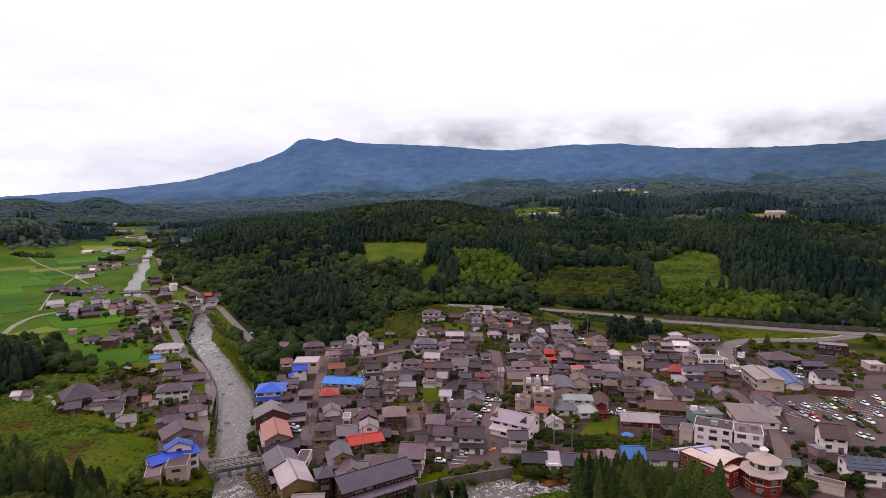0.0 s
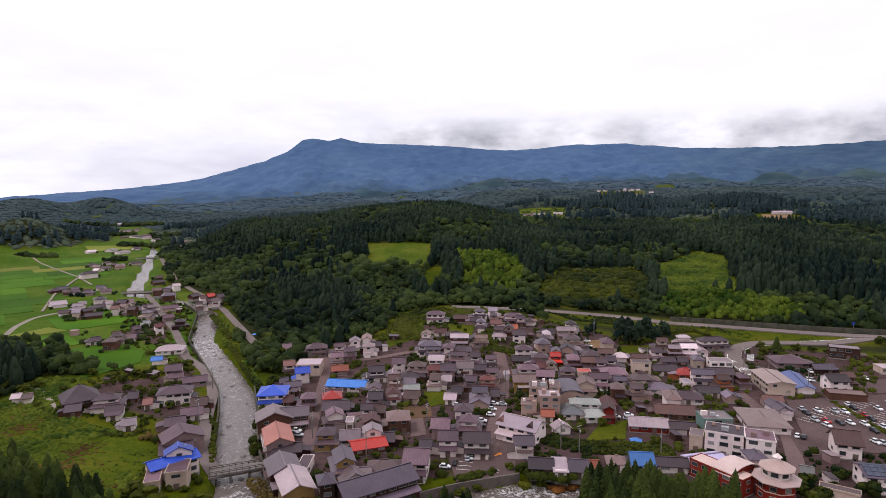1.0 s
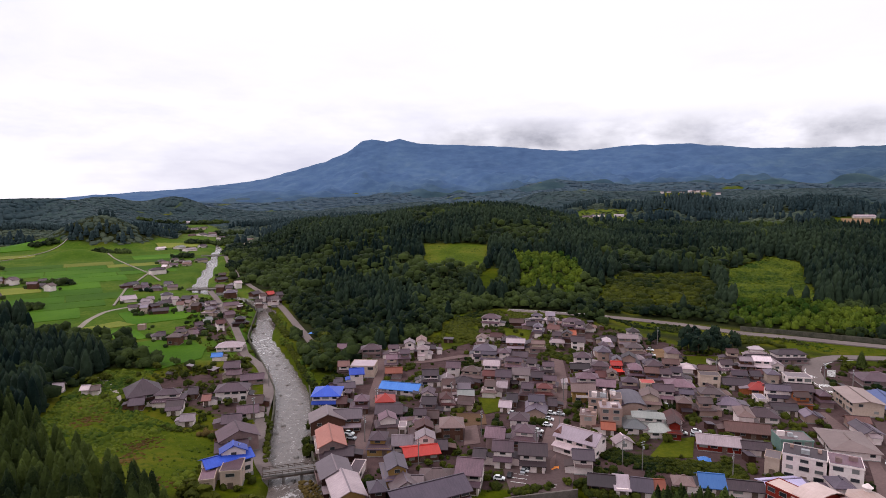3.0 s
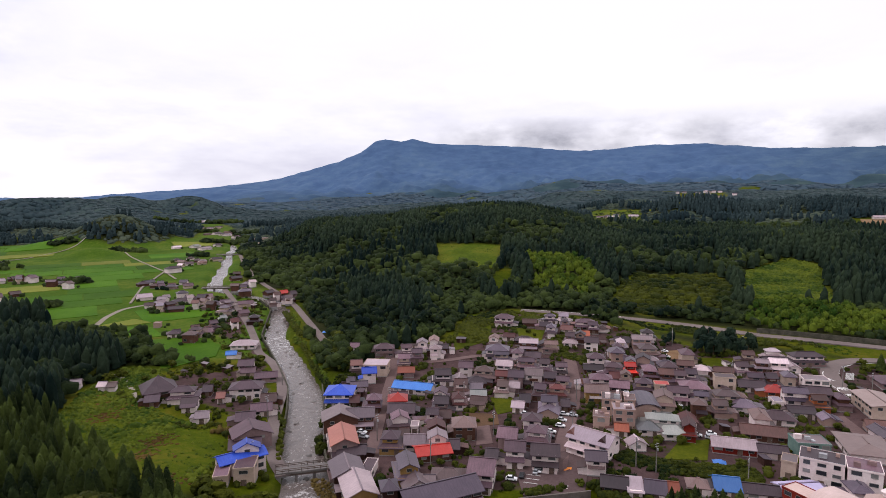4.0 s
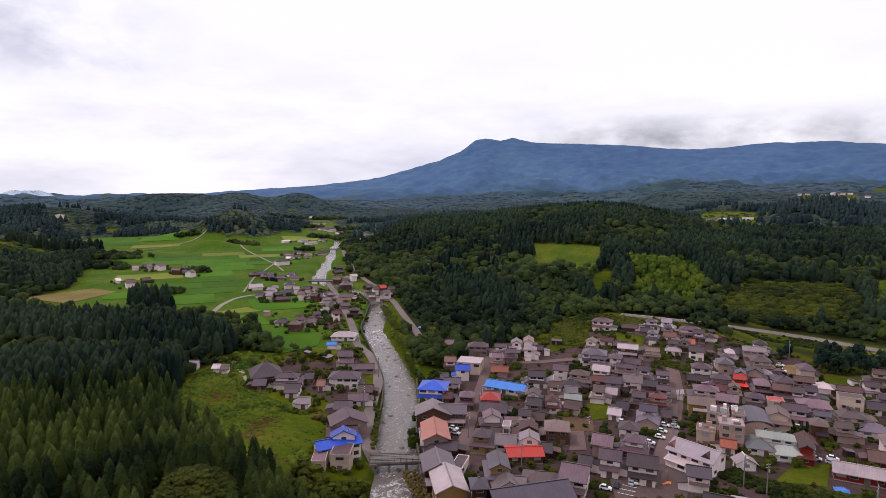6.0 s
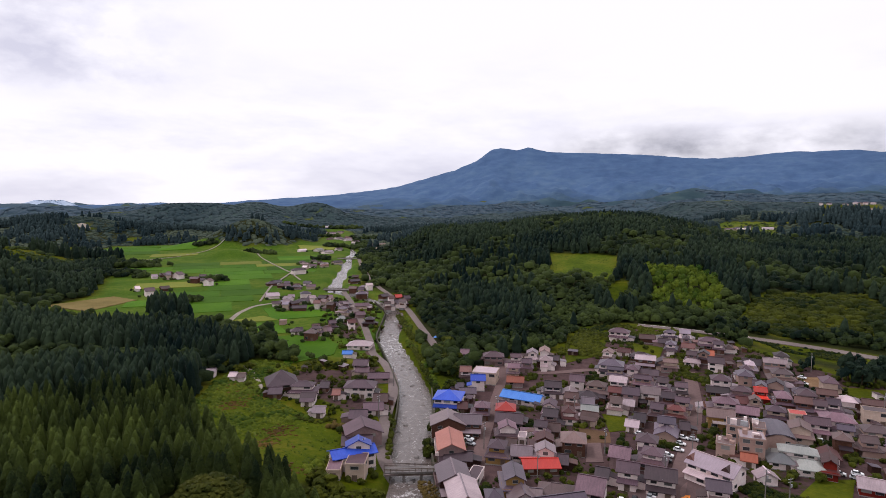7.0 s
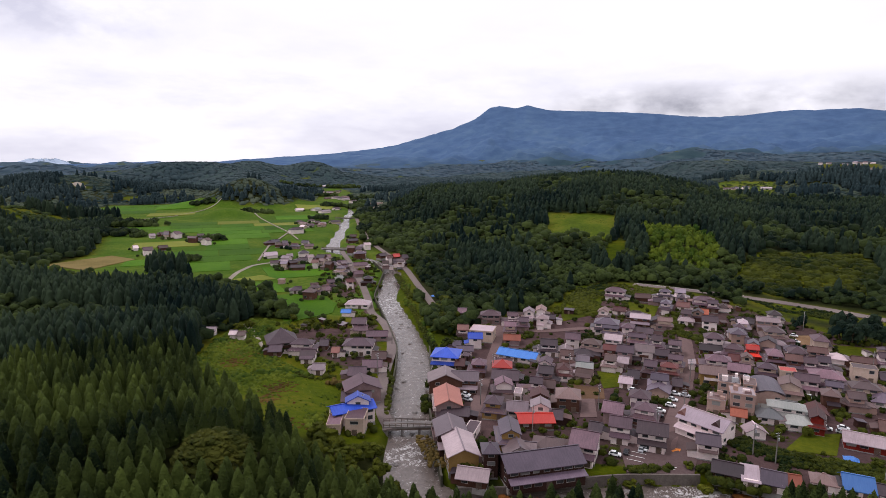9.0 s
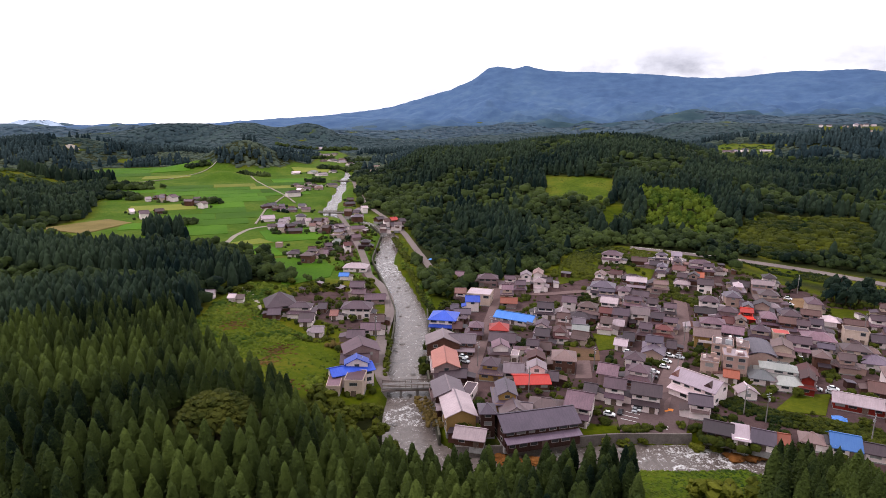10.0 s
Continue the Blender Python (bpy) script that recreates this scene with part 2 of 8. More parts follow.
VALLEY = np.array([(-122, 312), (-134, 288), (-178, 283), (-206, 322), (-275, 345), (-405, 345), (-434, 363), (-446, 404), (-515, 478), (-655, 634), (-790, 700), (-850, 800), (-720, 890), (-600, 830), (-548, 950), (-610, 1080), (-680, 1250), (-790, 1420), (-740, 1430), (-620, 1260), (-590, 1160), (-500, 1030), (-308, 650), (-258, 540), (-195, 480), (-150, 380)], float)
TOWN = np.array([(-68, 196), (-60, 180), (-44, 158), (-25, 163), (2, 174), (36, 181), (70, 158), (110, 146), (180, 140), (320, 180), (330, 255), (200, 300), (150, 318), (105, 322), (80, 345), (45, 382), (20, 396), (-8, 398), (-20, 345), (-62, 318), (-84, 270), (-78, 232)], float)
WEST = np.array([(-74, 160), (-72, 185), (-85, 225), (-95, 258), (-118, 305), (-135, 330), (-150, 345), (-190, 440), (-230, 470), (-250, 450), (-185, 330), (-140, 285), (-172, 270), (-165, 225), (-128, 214), (-104, 200), (-92, 172)], float)
FOOT = np.array([(-1300, 2300), (-900, 1720), (-420, 930), (-270, 640), (-200, 520), (-150, 430), (-118, 360), (-92, 322), (-60, 338), (-42, 385), (-20, 414), (3, 415), (29, 409), (58, 400), (106, 381), (157, 358), (200, 344), (245, 333), (500, 285), (1500, 150)], float)


def seg_distance(x, y, line, closed=False):
    best = np.full(np.shape(x), 1e9)
    pts = np.vstack([line, line[:1]]) if closed else line
    for (ax, ay), (bx, by) in zip(pts[:-1], pts[1:]):
        ux, uy = bx - ax, by - ay
        k = np.clip(((x - ax) * ux + (y - ay) * uy) / (ux * ux + uy * uy), 0, 1)
        best = np.minimum(best, np.hypot(x - ax - k * ux, y - ay - k * uy))
    return best


def inside(x, y, poly):
    flag = np.zeros(np.shape(x), bool)
    for (ax, ay), (bx, by) in zip(poly, np.roll(poly, -1, 0)):
        if ay != by:
            flag ^= ((ay > y) != (by > y)) & (x < (bx - ax) * (y - ay) / (by - ay) + ax)
    return flag


def signed(x, y, poly):
    """Metres to the outline, minus inside."""
    return seg_distance(x, y, poly, True) * np.where(inside(x, y, poly), -1, 1)


def ease(v, lo, hi):
    k = np.clip((v - lo) / (hi - lo), 0, 1)
    return k * k * (3 - 2 * k)


def waves(x, y, size, seed):
    """Smooth rolling relief, about -1 to 1."""
    r = np.random.RandomState(seed)
    out = np.zeros(np.shape(x))
    for i in range(7):
        a, p, s = r.uniform(0, 2 * math.pi), r.uniform(0, 6), size / r.uniform(0.7, 1.9)
        out = out + np.sin((x * math.cos(a) + y * math.sin(a)) * 2 * math.pi / s + p)
    return out / 3.2


def knoll(x, y, cx, cy, rx, ry, turn=0.0):
    c, s = math.cos(radians(turn)), math.sin(radians(turn))
    u, v = (x - cx) * c + (y - cy) * s, -(x - cx) * s + (y - cy) * c
    return np.exp(-(u / rx) ** 2 - (v / ry) ** 2)


def land(x, y):
    """Height of the land without the river's cut."""
    x, y = np.asarray(x, float), np.asarray(y, float)
    r = np.hypot(x, y)
    floor = 0.008 * np.clip(y - 200, -40, 1600)
    foot_y = np.interp(x, FOOT[:, 0], FOOT[:, 1])
    beyond = seg_distance(x, y, FOOT) * np.where(y > foot_y, 1, -1)
    d = np.clip(beyond, 0, None)
    rise = 5.5 * ease(y, 250, 400) * ease(x, -95, -20)
    gate = ease(d, 0, 90)
    hills = gate * (51 * knoll(x, y, -40, 880, 220, 330, 8) + 20 * knoll(x, y, -330, 860, 130, 210, 25))
    hills += gate * ease(x, -40, 200) * 0.034 * np.clip(d, 0, 1100)
    hills += gate * (17 * knoll(x, y, 300, 640, 130, 90, -10) + 16 * knoll(x, y, 560, 900, 240, 110, -15) + 22 * knoll(x, y, 320, 1150, 80, 70) + 24 * knoll(x, y, 800, 1500, 330, 120, -20))
    hills += gate * 18 * knoll(x, y, -330, 1300, 150, 330, 30)
    hills -= gate * (15 * knoll(x, y, 150, 730, 120, 180, -10) + 12 * knoll(x, y, 150, 900, 90, 150, -9))
    out_valley = np.clip(signed(x, y, VALLEY), 0, None)
    west = ease(-beyond, 0, 60) * ease(out_valley, 0, 130)
    hills += west * (40 * knoll(x, y, -510, 355, 95, 75, 25) + 10 * knoll(x, y, -1000, 900, 220, 200) + 22 * knoll(x, y, -1150, 1500, 260, 300, 20))
    hills += 46 * knoll(x, y, -640, 895, 72, 52, 35) + 11 * knoll(x, y, -556, 728, 34, 28)
    hills += ease(river_distance(x, y), 8, 42) * (17 * knoll(x, y, -110, 95, 95, 68) + 8 * knoll(x, y, -205, 185, 55, 48, 20) + 4 * knoll(x, y, -310, 250, 110, 50, 15) + 18 * knoll(x, y, 42, 102, 42, 34))
    ridges = 34 * knoll(x, y, 260, 1800, 340, 70, -8) + 26 * knoll(x, y, 760, 1720, 300, 80, -22) + 30 * knoll(x, y, -260, 2050, 330, 80, 6) + 34 * knoll(x, y, 640, 2250, 420, 90, -12) + 22 * knoll(x, y, -900, 1950, 260, 80, 25) + 30 * knoll(x, y, 1250, 1900, 380, 90, -30)
    ridges += 14 * knoll(x, y, -1250, 1250, 260, 70, 45) + 18 * knoll(x, y, -1550, 1500, 300, 80, 40) + 26 * knoll(x, y, 90, 2600, 420, 100) + 22 * knoll(x, y, 480, 1120, 190, 50, -20) + 20 * knoll(x, y, 980, 1250, 260, 60, -28)
    hills += ridges * ease(out_valley, 0, 200)
    az = np.degrees(np.arctan2(x, y))
    # rolling wooded country beyond the valley
    roll = ease(r, 650, 1500) * ease(out_valley, 20, 300) * (ease(d, 500, 1000) * (y > foot_y) + (y <= foot_y))
    hills += roll * (17 * waves(x, y, 640, 41) + 9 * waves(x, y, 260, 42) + 6) * (0.55 + 0.45 * ease(r, 1400, 2200))
    hills += ease(out_valley, 0, 160) * (27 * knoll(x, y, -1530, 1530, 330, 110, 45) + 34 * knoll(x, y, -1250, 1330, 200, 80, 40) + 38 * knoll(x, y, -1000, 1650, 260, 90, 25) + 30 * knoll(x, y, -1120, 860, 170, 120, 50) + 26 * knoll(x, y, -760, 560, 120, 80, 40))
    far = ease(r, 1100, 3600) * (ease(out_valley, 0, 300) * 0.9 + 0.1)
    hills += far * (18 + 48 * ease(az, -38, -8) + (8 + 12 * ease(az, -40, -15)) * waves(x, y, 900, 3)) + ease(d, 100, 700) * ease(r, 600, 1500) * 8 * waves(x, y, 420, 8)
    top = 52 + 0.017 * np.clip(r - 1000, 0, None) + (20 + 16 * waves(x, y, 700, 47)) * ease(r, 1900, 2600) * ease(az, -30, -5)
    hills = np.where((r > 1000) & (hills > top), top + 0.22 * (hills - top), hills)
    return floor + rise + hills


def river_distance(x, y):
    return seg_distance(np.asarray(x, float), np.asarray(y, float), RIVER)


def half_width(y):
    return np.interp(y, [100, 160, 175, 200, 300, 600, 1000], [8.0, 7.6, 6.8, 6.9, 7.0, 6.4, 5.4])


def height(x, y):
    z = land(x, y)
    d, hw = river_distance(x, y), half_width(y)
    return z - 3.6 * (1 - ease(d, hw - 0.4, hw + 2.6))


def height_at(x, y):
    return float(height(np.array([x]), np.array([y]))[0])


def part(name, data, material, parent=None, label=""):
    """Links mesh data, or a bmesh, as one object under its thing."""
    if isinstance(data, bmesh.types.BMesh):
        me = bpy.data.meshes.new(name)
        data.to_mesh(me)
        data.free()
        data = me
    if material and not data.materials:
        data.materials.append(material)
    ob = new(name, data)
    ob.parent = parent
    return tagged(ob, label)


def mesh_of(name, verts, faces, smooth=False):
    me = bpy.data.meshes.new(name)
    verts, faces = np.asarray(verts, np.float32), np.asarray(faces, np.int32)
    n, k = faces.shape
    me.vertices.add(len(verts))
    me.vertices.foreach_set("co", verts.ravel())
    me.loops.add(n * k)
    me.loops.foreach_set("vertex_index", faces.ravel())
    me.polygons.add(n)
    me.polygons.foreach_set("loop_start", np.arange(0, n * k, k, dtype=np.int32))
    me.polygons.foreach_set("loop_total", np.full(n, k, np.int32))
    me.update(calc_edges=True)
    me.polygons.foreach_set("use_smooth", np.full(n, smooth))
    return me


def point_value(me, name, values):
    me.attributes.new(name, "FLOAT", "POINT").data.foreach_set("value", np.asarray(values, np.float32))


def grid_faces(rows, cols):
    a = np.arange(rows * cols).reshape(rows, cols)
    return np.stack([a[:-1, :-1], a[:-1, 1:], a[1:, 1:], a[1:, :-1]], -1).reshape(-1, 4)


def wooded(x, y):
    """0 to 1: how far the land is under trees."""
    open_land = np.minimum.reduce([signed(x, y, TOWN), signed(x, y, WEST), signed(x, y, VALLEY)])
    knob = 1.0 - np.hypot((x + 640) / 92, (y - 895) / 68)
    return np.maximum(open_land, knob * 60)


def glades(x, y):
    """0 to 1: clearings in the farther woods."""
    r = np.hypot(x, y)
    return ease(waves(x, y, 330, 55) + 0.35 * waves(x, y, 90, 56), 1.0, 1.25) * ease(r, 900, 1100)


MEADOWS = {
    "hill field": np.array([(-86, 634), (-16, 605), (-16, 512), (-68, 531)], float),
    "slope": np.array([(-86, 160), (-94, 149), (-105, 153), (-118, 159), (-132, 167), (-147, 176), (-164, 197), (-180, 232), (-186, 268), (-165, 272), (-158, 232), (-128, 212), (-104, 202), (-90, 184)], float),
    "river grass": np.array([(6, 156), (17, 159), (32, 165), (50, 158), (62, 146), (40, 138), (22, 140), (8, 130), (6, 138)], float),
    "mound": np.array([(-610, 720), (-560, 690), (-510, 720), (-520, 780), (-580, 790)], float),
    "terraces": np.array([(-40, 332), (-30, 385), (-5, 405), (25, 400), (-5, 345), (-20, 325)], float),
    "east bank": np.array([(-78, 250), (-98, 292), (-128, 345), (-165, 440), (-205, 500), (-190, 440), (-140, 345), (-112, 300), (-88, 262)], float),
    "road verge": np.array([(112, 350), (150, 330), (175, 320), (245, 312), (330, 292), (330, 303), (245, 318), (200, 330), (157, 344), (120, 358)], float),
    "track": np.array([(-12, 440), (-4, 505), (-12, 512), (-19, 470)], float),
    "quarry": np.array([(462, 905), (520, 890), (505, 820), (440, 838)], float),
    "far clearing": np.array([(122, 985), (155, 1310), (258, 1300), (196, 990)], float),
    "thicket": np.array([(92, 500), (160, 514), (155, 448), (136, 412), (84, 398), (64, 428)], float),
    "back verge": np.array([(60, 391), (106, 373), (157, 350), (160, 334), (112, 346), (76, 364)], float),
    "far village": np.array([(430, 1665), (550, 1665), (560, 1722), (440, 1728)], float),
    "brown field": np.array([(-440, 345), (-425, 405), (-358, 396), (-300, 378), (-262, 350), (-285, 330), (-340, 318), (-392, 325)], float),
    "pale pit": np.array([(-1015, 870), (-1020, 886), (-1008, 891), (-980, 878), (-980, 862), (-997, 859)], float),
    "west slope": np.array([(-931, 711), (-877, 755), (-640, 600), (-653, 518), (-720, 520)], float),
    "kudzu slope": np.array([(187, 529), (240, 575), (256, 551), (225, 475), (212, 425), (160, 428), (157, 445), (168, 470)], float),
}
azim = np.concatenate([np.arange(-62, 44, 0.39), np.arange(44, 298, 6.0), [298.0]])
rad = np.concatenate([[0.01, 20, 40], 60 * 1.0105 ** np.arange(425)])
rad = rad[rad < 4950]
A, R = np.meshgrid(np.radians(azim), rad)
GX, GY = R * np.sin(A), R * np.cos(A)
GZ = height(GX.ravel(), GY.ravel())
me = mesh_of("ground", np.stack([GX.ravel(), GY.ravel(), GZ], -1), grid_faces(len(rad), len(azim)), True)
open_d = wooded(GX.ravel(), GY.ravel())
town_d = np.minimum(signed(GX.ravel(), GY.ravel(), TOWN), signed(GX.ravel(), GY.ravel(), WEST) + 12)
meadow_d = np.minimum.reduce([signed(GX.ravel(), GY.ravel(), p) for p in MEADOWS.values()])
point_value(me, "town", 0.67 * (1 - ease(town_d, -6, 4)))
bright = np.maximum.reduce([(0.3 if k in ("slope", "kudzu slope") else 0.8) * (1 - ease(signed(GX.ravel(), GY.ravel(), MEADOWS[k]), -3, 2)) for k in ("hill field", "slope", "river grass", "far clearing", "kudzu slope", "brown field")])
gaps = glades(GX.ravel(), GY.ravel())
point_value(me, "bright", np.maximum(bright, 0.12 * gaps))
# masks by distance: canopy colour first, then more of the painted blue haze
point_value(me, "hazy_canopy", ease(np.hypot(GX, GY).ravel(), 1250, 1600))
point_value(me, "haze_tint", ease(np.hypot(GX, GY).ravel(), 1800, 2500))
point_value(me, "rice", 1 - ease(signed(GX.ravel(), GY.ravel(), VALLEY), -10, 4))
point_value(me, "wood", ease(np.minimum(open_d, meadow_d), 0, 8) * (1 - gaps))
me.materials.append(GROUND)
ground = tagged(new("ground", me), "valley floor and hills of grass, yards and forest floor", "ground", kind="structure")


ROAD_LINES = []


def ribbon(name, points, width, material, lift=0.15, step=4.0, label="", category="road", flat=None, kind="structure", deep=0.6):
    """A strip laid along a line over the land."""
    if name == "road":
        ROAD_LINES.append(points)
    p = np.array(points, float)
    seg = np.hypot(*np.diff(p, axis=0).T)
    s = np.concatenate([[0], np.cumsum(seg)])
    q = np.linspace(0, s[-1], max(2, int(s[-1] / step) + 1))
    c = np.stack([np.interp(q, s, p[:, 0]), np.interp(q, s, p[:, 1])], -1)
    for _ in range(2):
        c[1:-1] = (c[:-2] + 2 * c[1:-1] + c[2:]) / 4
    tan = np.gradient(c, axis=0)
    nor = np.stack([-tan[:, 1], tan[:, 0]], -1) / np.hypot(*tan.T)[:, None]
    rows, cols = [], 5
    for k in np.linspace(-0.5, 0.5, cols):
        rows.append(c + nor * k * width)
    xy = np.stack(rows, 1)
    z = land(xy[..., 0].ravel(), xy[..., 1].ravel()).reshape(xy.shape[:2]).max(1)[:, None] + np.zeros((1, cols)) if flat is None else np.full(xy.shape[:2], float(flat))
    v = np.concatenate([xy, (z + lift)[..., None]], -1).reshape(-1, 3)
    n = len(v)
    f = grid_faces(len(c), cols)
    edge = np.concatenate([np.arange(0, n, cols), np.arange(n - 1, 0, -cols)])
    low = v[edge] - (0, 0, deep)
    i = np.arange(len(edge))
    j = (i + 1) % len(edge)
    side = np.stack([edge[j], edge[i], n + i, n + j], -1)
    ob = new(name, mesh_of(name, np.vstack([v, low]), np.vstack([f, side])))
    ob.data.materials.append(material)
    return tagged(ob, label, category, kind=kind)


# the river: a strip of water between its banks
def river():
    s = np.concatenate([[0], np.cumsum(np.hypot(*np.diff(RIVER, axis=0).T))])
    q = np.arange(0, s[-1], 2.5)
    c = np.stack([np.interp(q, s, RIVER[:, 0]), np.interp(q, s, RIVER[:, 1])], -1)
    tan = np.gradient(c, axis=0)
    nor = np.stack([-tan[:, 1], tan[:, 0]], -1) / np.hypot(*tan.T)[:, None]
    z = 0.008 * np.clip(c[:, 1] - 200, -40, 1600) - 2.9
    rows = [np.column_stack([c + nor * k * (half_width(c[:, 1]) + 1.6)[:, None], z]) for k in np.linspace(-1, 1, 9)]
    v = np.stack(rows, 1).reshape(-1, 3)
    me = mesh_of("river", v, grid_faces(len(c), 9), True)
    rapid = knoll(v[:, 0], v[:, 1], 26, 171, 12, 7) * 0.95 + knoll(v[:, 0], v[:, 1], 10, 166, 10, 7) * 0.3 + knoll(v[:, 0], v[:, 1], -138, 335, 14, 28, 20) * 0.7 + knoll(v[:, 0], v[:, 1], -62, 168, 9, 8) * 0.7 + 0.15 * ease(v[:, 1], 430, 600)
    point_value(me, "rapid", np.clip(rapid, 0, 1.2))
    me.materials.append(WATER)
    tagged(new("river", me), "swollen grey-brown river with white rapids", "river", kind="structure")


river()


def mountains():
    """The far volcano and its long ridge: a crest line and its slopes."""
    crest = np.array([(-4000, 1700, 20), (-3547, 2614, 14), (-3169, 3063, 51), (-3019, 3212, 59), (-2933, 3290, 40), (-2619, 3536, 80), (-2387, 3696, 103), (-2123, 3854, 125), (-1697, 4060, 183), (-1493, 4139, 249),
                      (-1278, 4210, 316), (-1128, 4253, 384), (-1013, 4282, 470), (-950, 4296, 479), (-900, 4306, 474), (-840, 4319, 460), (-765, 4334, 481), (-700, 4345, 470), (-622, 4356, 449), (-339, 4387, 436), (73, 4399, 418), (402, 4382, 384), (645, 4352, 392),
                      (881, 4311, 414), (1258, 4216, 414), (1608, 4096, 372), (1925, 3957, 358), (2209, 3805, 356), (2459, 3648, 362), (2700, 3470, 374), (3600, 2300, 390)], float)
    az = np.degrees(np.arctan2(crest[:, 0], crest[:, 1]))
    a = np.arange(-60, 44, 0.18)
    cr, cz = np.interp(a, az, np.hypot(crest[:, 0], crest[:, 1])), np.interp(a, az, crest[:, 2])
    k = np.concatenate([np.linspace(0, 1, 90), [1.02, 1.05]])
    AA, K = np.meshgrid(np.radians(a), k)
    start = 2350.0
    RR = start + (cr[None] - start) * K
    x, y = RR * np.sin(AA), RR * np.cos(AA)
    base = land(x.ravel(), y.ravel()).reshape(x.shape) - 12 + 40 * K
    shape = np.where(K < 1, 0.55 * K ** 2.2 + 0.45 * K ** 5, 1 - (K - 1) * 6)
    gully = np.abs(waves(x, y, 700, 21)) * 38 + np.abs(waves(x, y, 260, 22)) * 16 + waves(x, y, 110, 23) * 4
    z = base * (1 - shape) + cz[None] * shape - gully * np.sin(np.clip(K, 0, 1) * math.pi) * (0.3 + 1.0 * ease(cz, 140, 400))[None]
    z += (26 * np.abs(waves(x, y, 620, 28)) + 10 * waves(x, y, 240, 29)) * np.clip(K / 0.12, 0, 1) * (1 - ease(K, 0.25, 0.75)) * ease(np.degrees(AA), -20, 0)
    z += (waves(x, y, 60, 25) * 1.3 + waves(x, y, 150, 26) * 2.5) * K
    me = mesh_of("mountain", np.stack([x.ravel(), y.ravel(), z.ravel()], -1), grid_faces(len(k), len(a)), True)
    # less of the painted haze on the lower and eastern slopes
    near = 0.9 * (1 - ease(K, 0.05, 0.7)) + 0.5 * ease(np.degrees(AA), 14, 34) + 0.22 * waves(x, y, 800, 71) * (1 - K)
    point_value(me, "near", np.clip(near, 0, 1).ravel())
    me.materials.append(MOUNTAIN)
    tagged(new("backdrop", me), "forested volcano with a long ridge, haze-blue in colour", "mountain", kind="structure")


mountains()


def far_peak():
    """A lone cloud-capped peak far down the plain."""
    bm = bmesh.new()
    bmesh.ops.create_cone(bm, cap_ends=False, segments=40, radius1=215, radius2=75, depth=50)
    r = random.Random(3)
    bmesh.ops.subdivide_edges(bm, edges=bm.edges[:], cuts=2)
    for v in bm.verts:
        v.co += Vector((r.uniform(-9, 9), r.uniform(-9, 9), r.uniform(-5, 4)))
    me = bpy.data.meshes.new("backdrop")
    bm.to_mesh(me)
    bm.free()
    me.materials.append(HAZY_PEAK)
    ob = tagged(new("backdrop", me), "peak on the horizon, coloured pale hazy blue", "mountain", kind="structure")
    ob.location = (-3690, 2950, 52)


far_peak()


def patch(name, points, material, lift=0.2, label=""):
    """A level piece of paved or tended ground with a low edge."""
    p = np.array(points, float)
    z = land(p[:, 0], p[:, 1]) + lift
    n = len(p)
    v = [(x, y, h) for (x, y), h in zip(p, z)] + [(x, y, h - 0.8) for (x, y), h in zip(p, z)]
    me = bpy.data.meshes.new(name)
    area = sum(p[i][0] * p[(i + 1) % n][1] - p[(i + 1) % n][0] * p[i][1] for i in range(n))
    order = list(range(n)) if area > 0 else list(range(n - 1, -1, -1))
    me.from_pydata(v, [], [tuple(order)] + [(order[(i + 1) % n], order[i], order[i] + n, order[(i + 1) % n] + n) for i in range(n)])
    me.update()
    me.materials.append(material)
    return tagged(new(name, me), label, name.replace("_", " "), kind="structure")

# ---- roads ----
ribbon("road", [(26.0, 316.4), (26.3, 296.1), (25.6, 273.9), (22.9, 249.9), (19.0, 225.5), (14.2, 200.2), (11.6, 183.4)], 5.6, LANE, label="grey main street through the town")
ribbon("road", [(-62.5, 308.1), (-57.2, 271.4), (-53.7, 240.9), (-50.4, 215.7), (-48.0, 197.3), (-43.9, 180.2)], 4.4, LANE, label="narrow street between riverside houses")
ribbon("road", [(-56.9, 294.1), (-46.4, 294.8), (-34.2, 297.7), (-25.1, 303.5), (-14.3, 307.4)], 4.5, LANE, label="pale concrete lane at the back of the town")
ribbon("road", [(-70.2, 176.2), (-77.1, 184.8), (-85.3, 201.8), (-93.1, 224.4), (-100.2, 248.8), (-109.0, 268.5), (-120.8, 287.6), (-137.1, 306.1), (-149.4, 329.8), (-172.1, 369.2), (-199.7, 412.5), (-222.0, 448.7), (-252.1, 494.1)], 4.5, OLD_TARMAC, label="road along the west bank")
ribbon("road", [(-261.3, 340.6), (-278.4, 377.8), (-285.2, 404.7), (-279.8, 419.8), (-262.6, 434.2)], 3.6, FARM_LANE, label="pale farm road between rice fields")
ribbon("road", [(-103.8, 322.7), (-118.7, 349.6), (-136.7, 381.5), (-162.5, 428.0), (-190.6, 471.4), (-229.4, 523.7), (-268.7, 584.5), (-315.0, 663.3), (-379.3, 782.8)], 4.6, OLD_TARMAC, label="road along the east bank below the wooded hill")
ribbon("road", [(2.8, 405.0), (28.9, 399.8), (58.4, 391.1), (79.5, 383.5), (105.8, 371.7), (135.2, 354.4), (156.6, 348.7), (179.5, 340.8), (199.0, 334.5), (220.8, 328.4), (245.2, 323.4)], 8, OLD_TARMAC, label="two-lane highway behind the town")
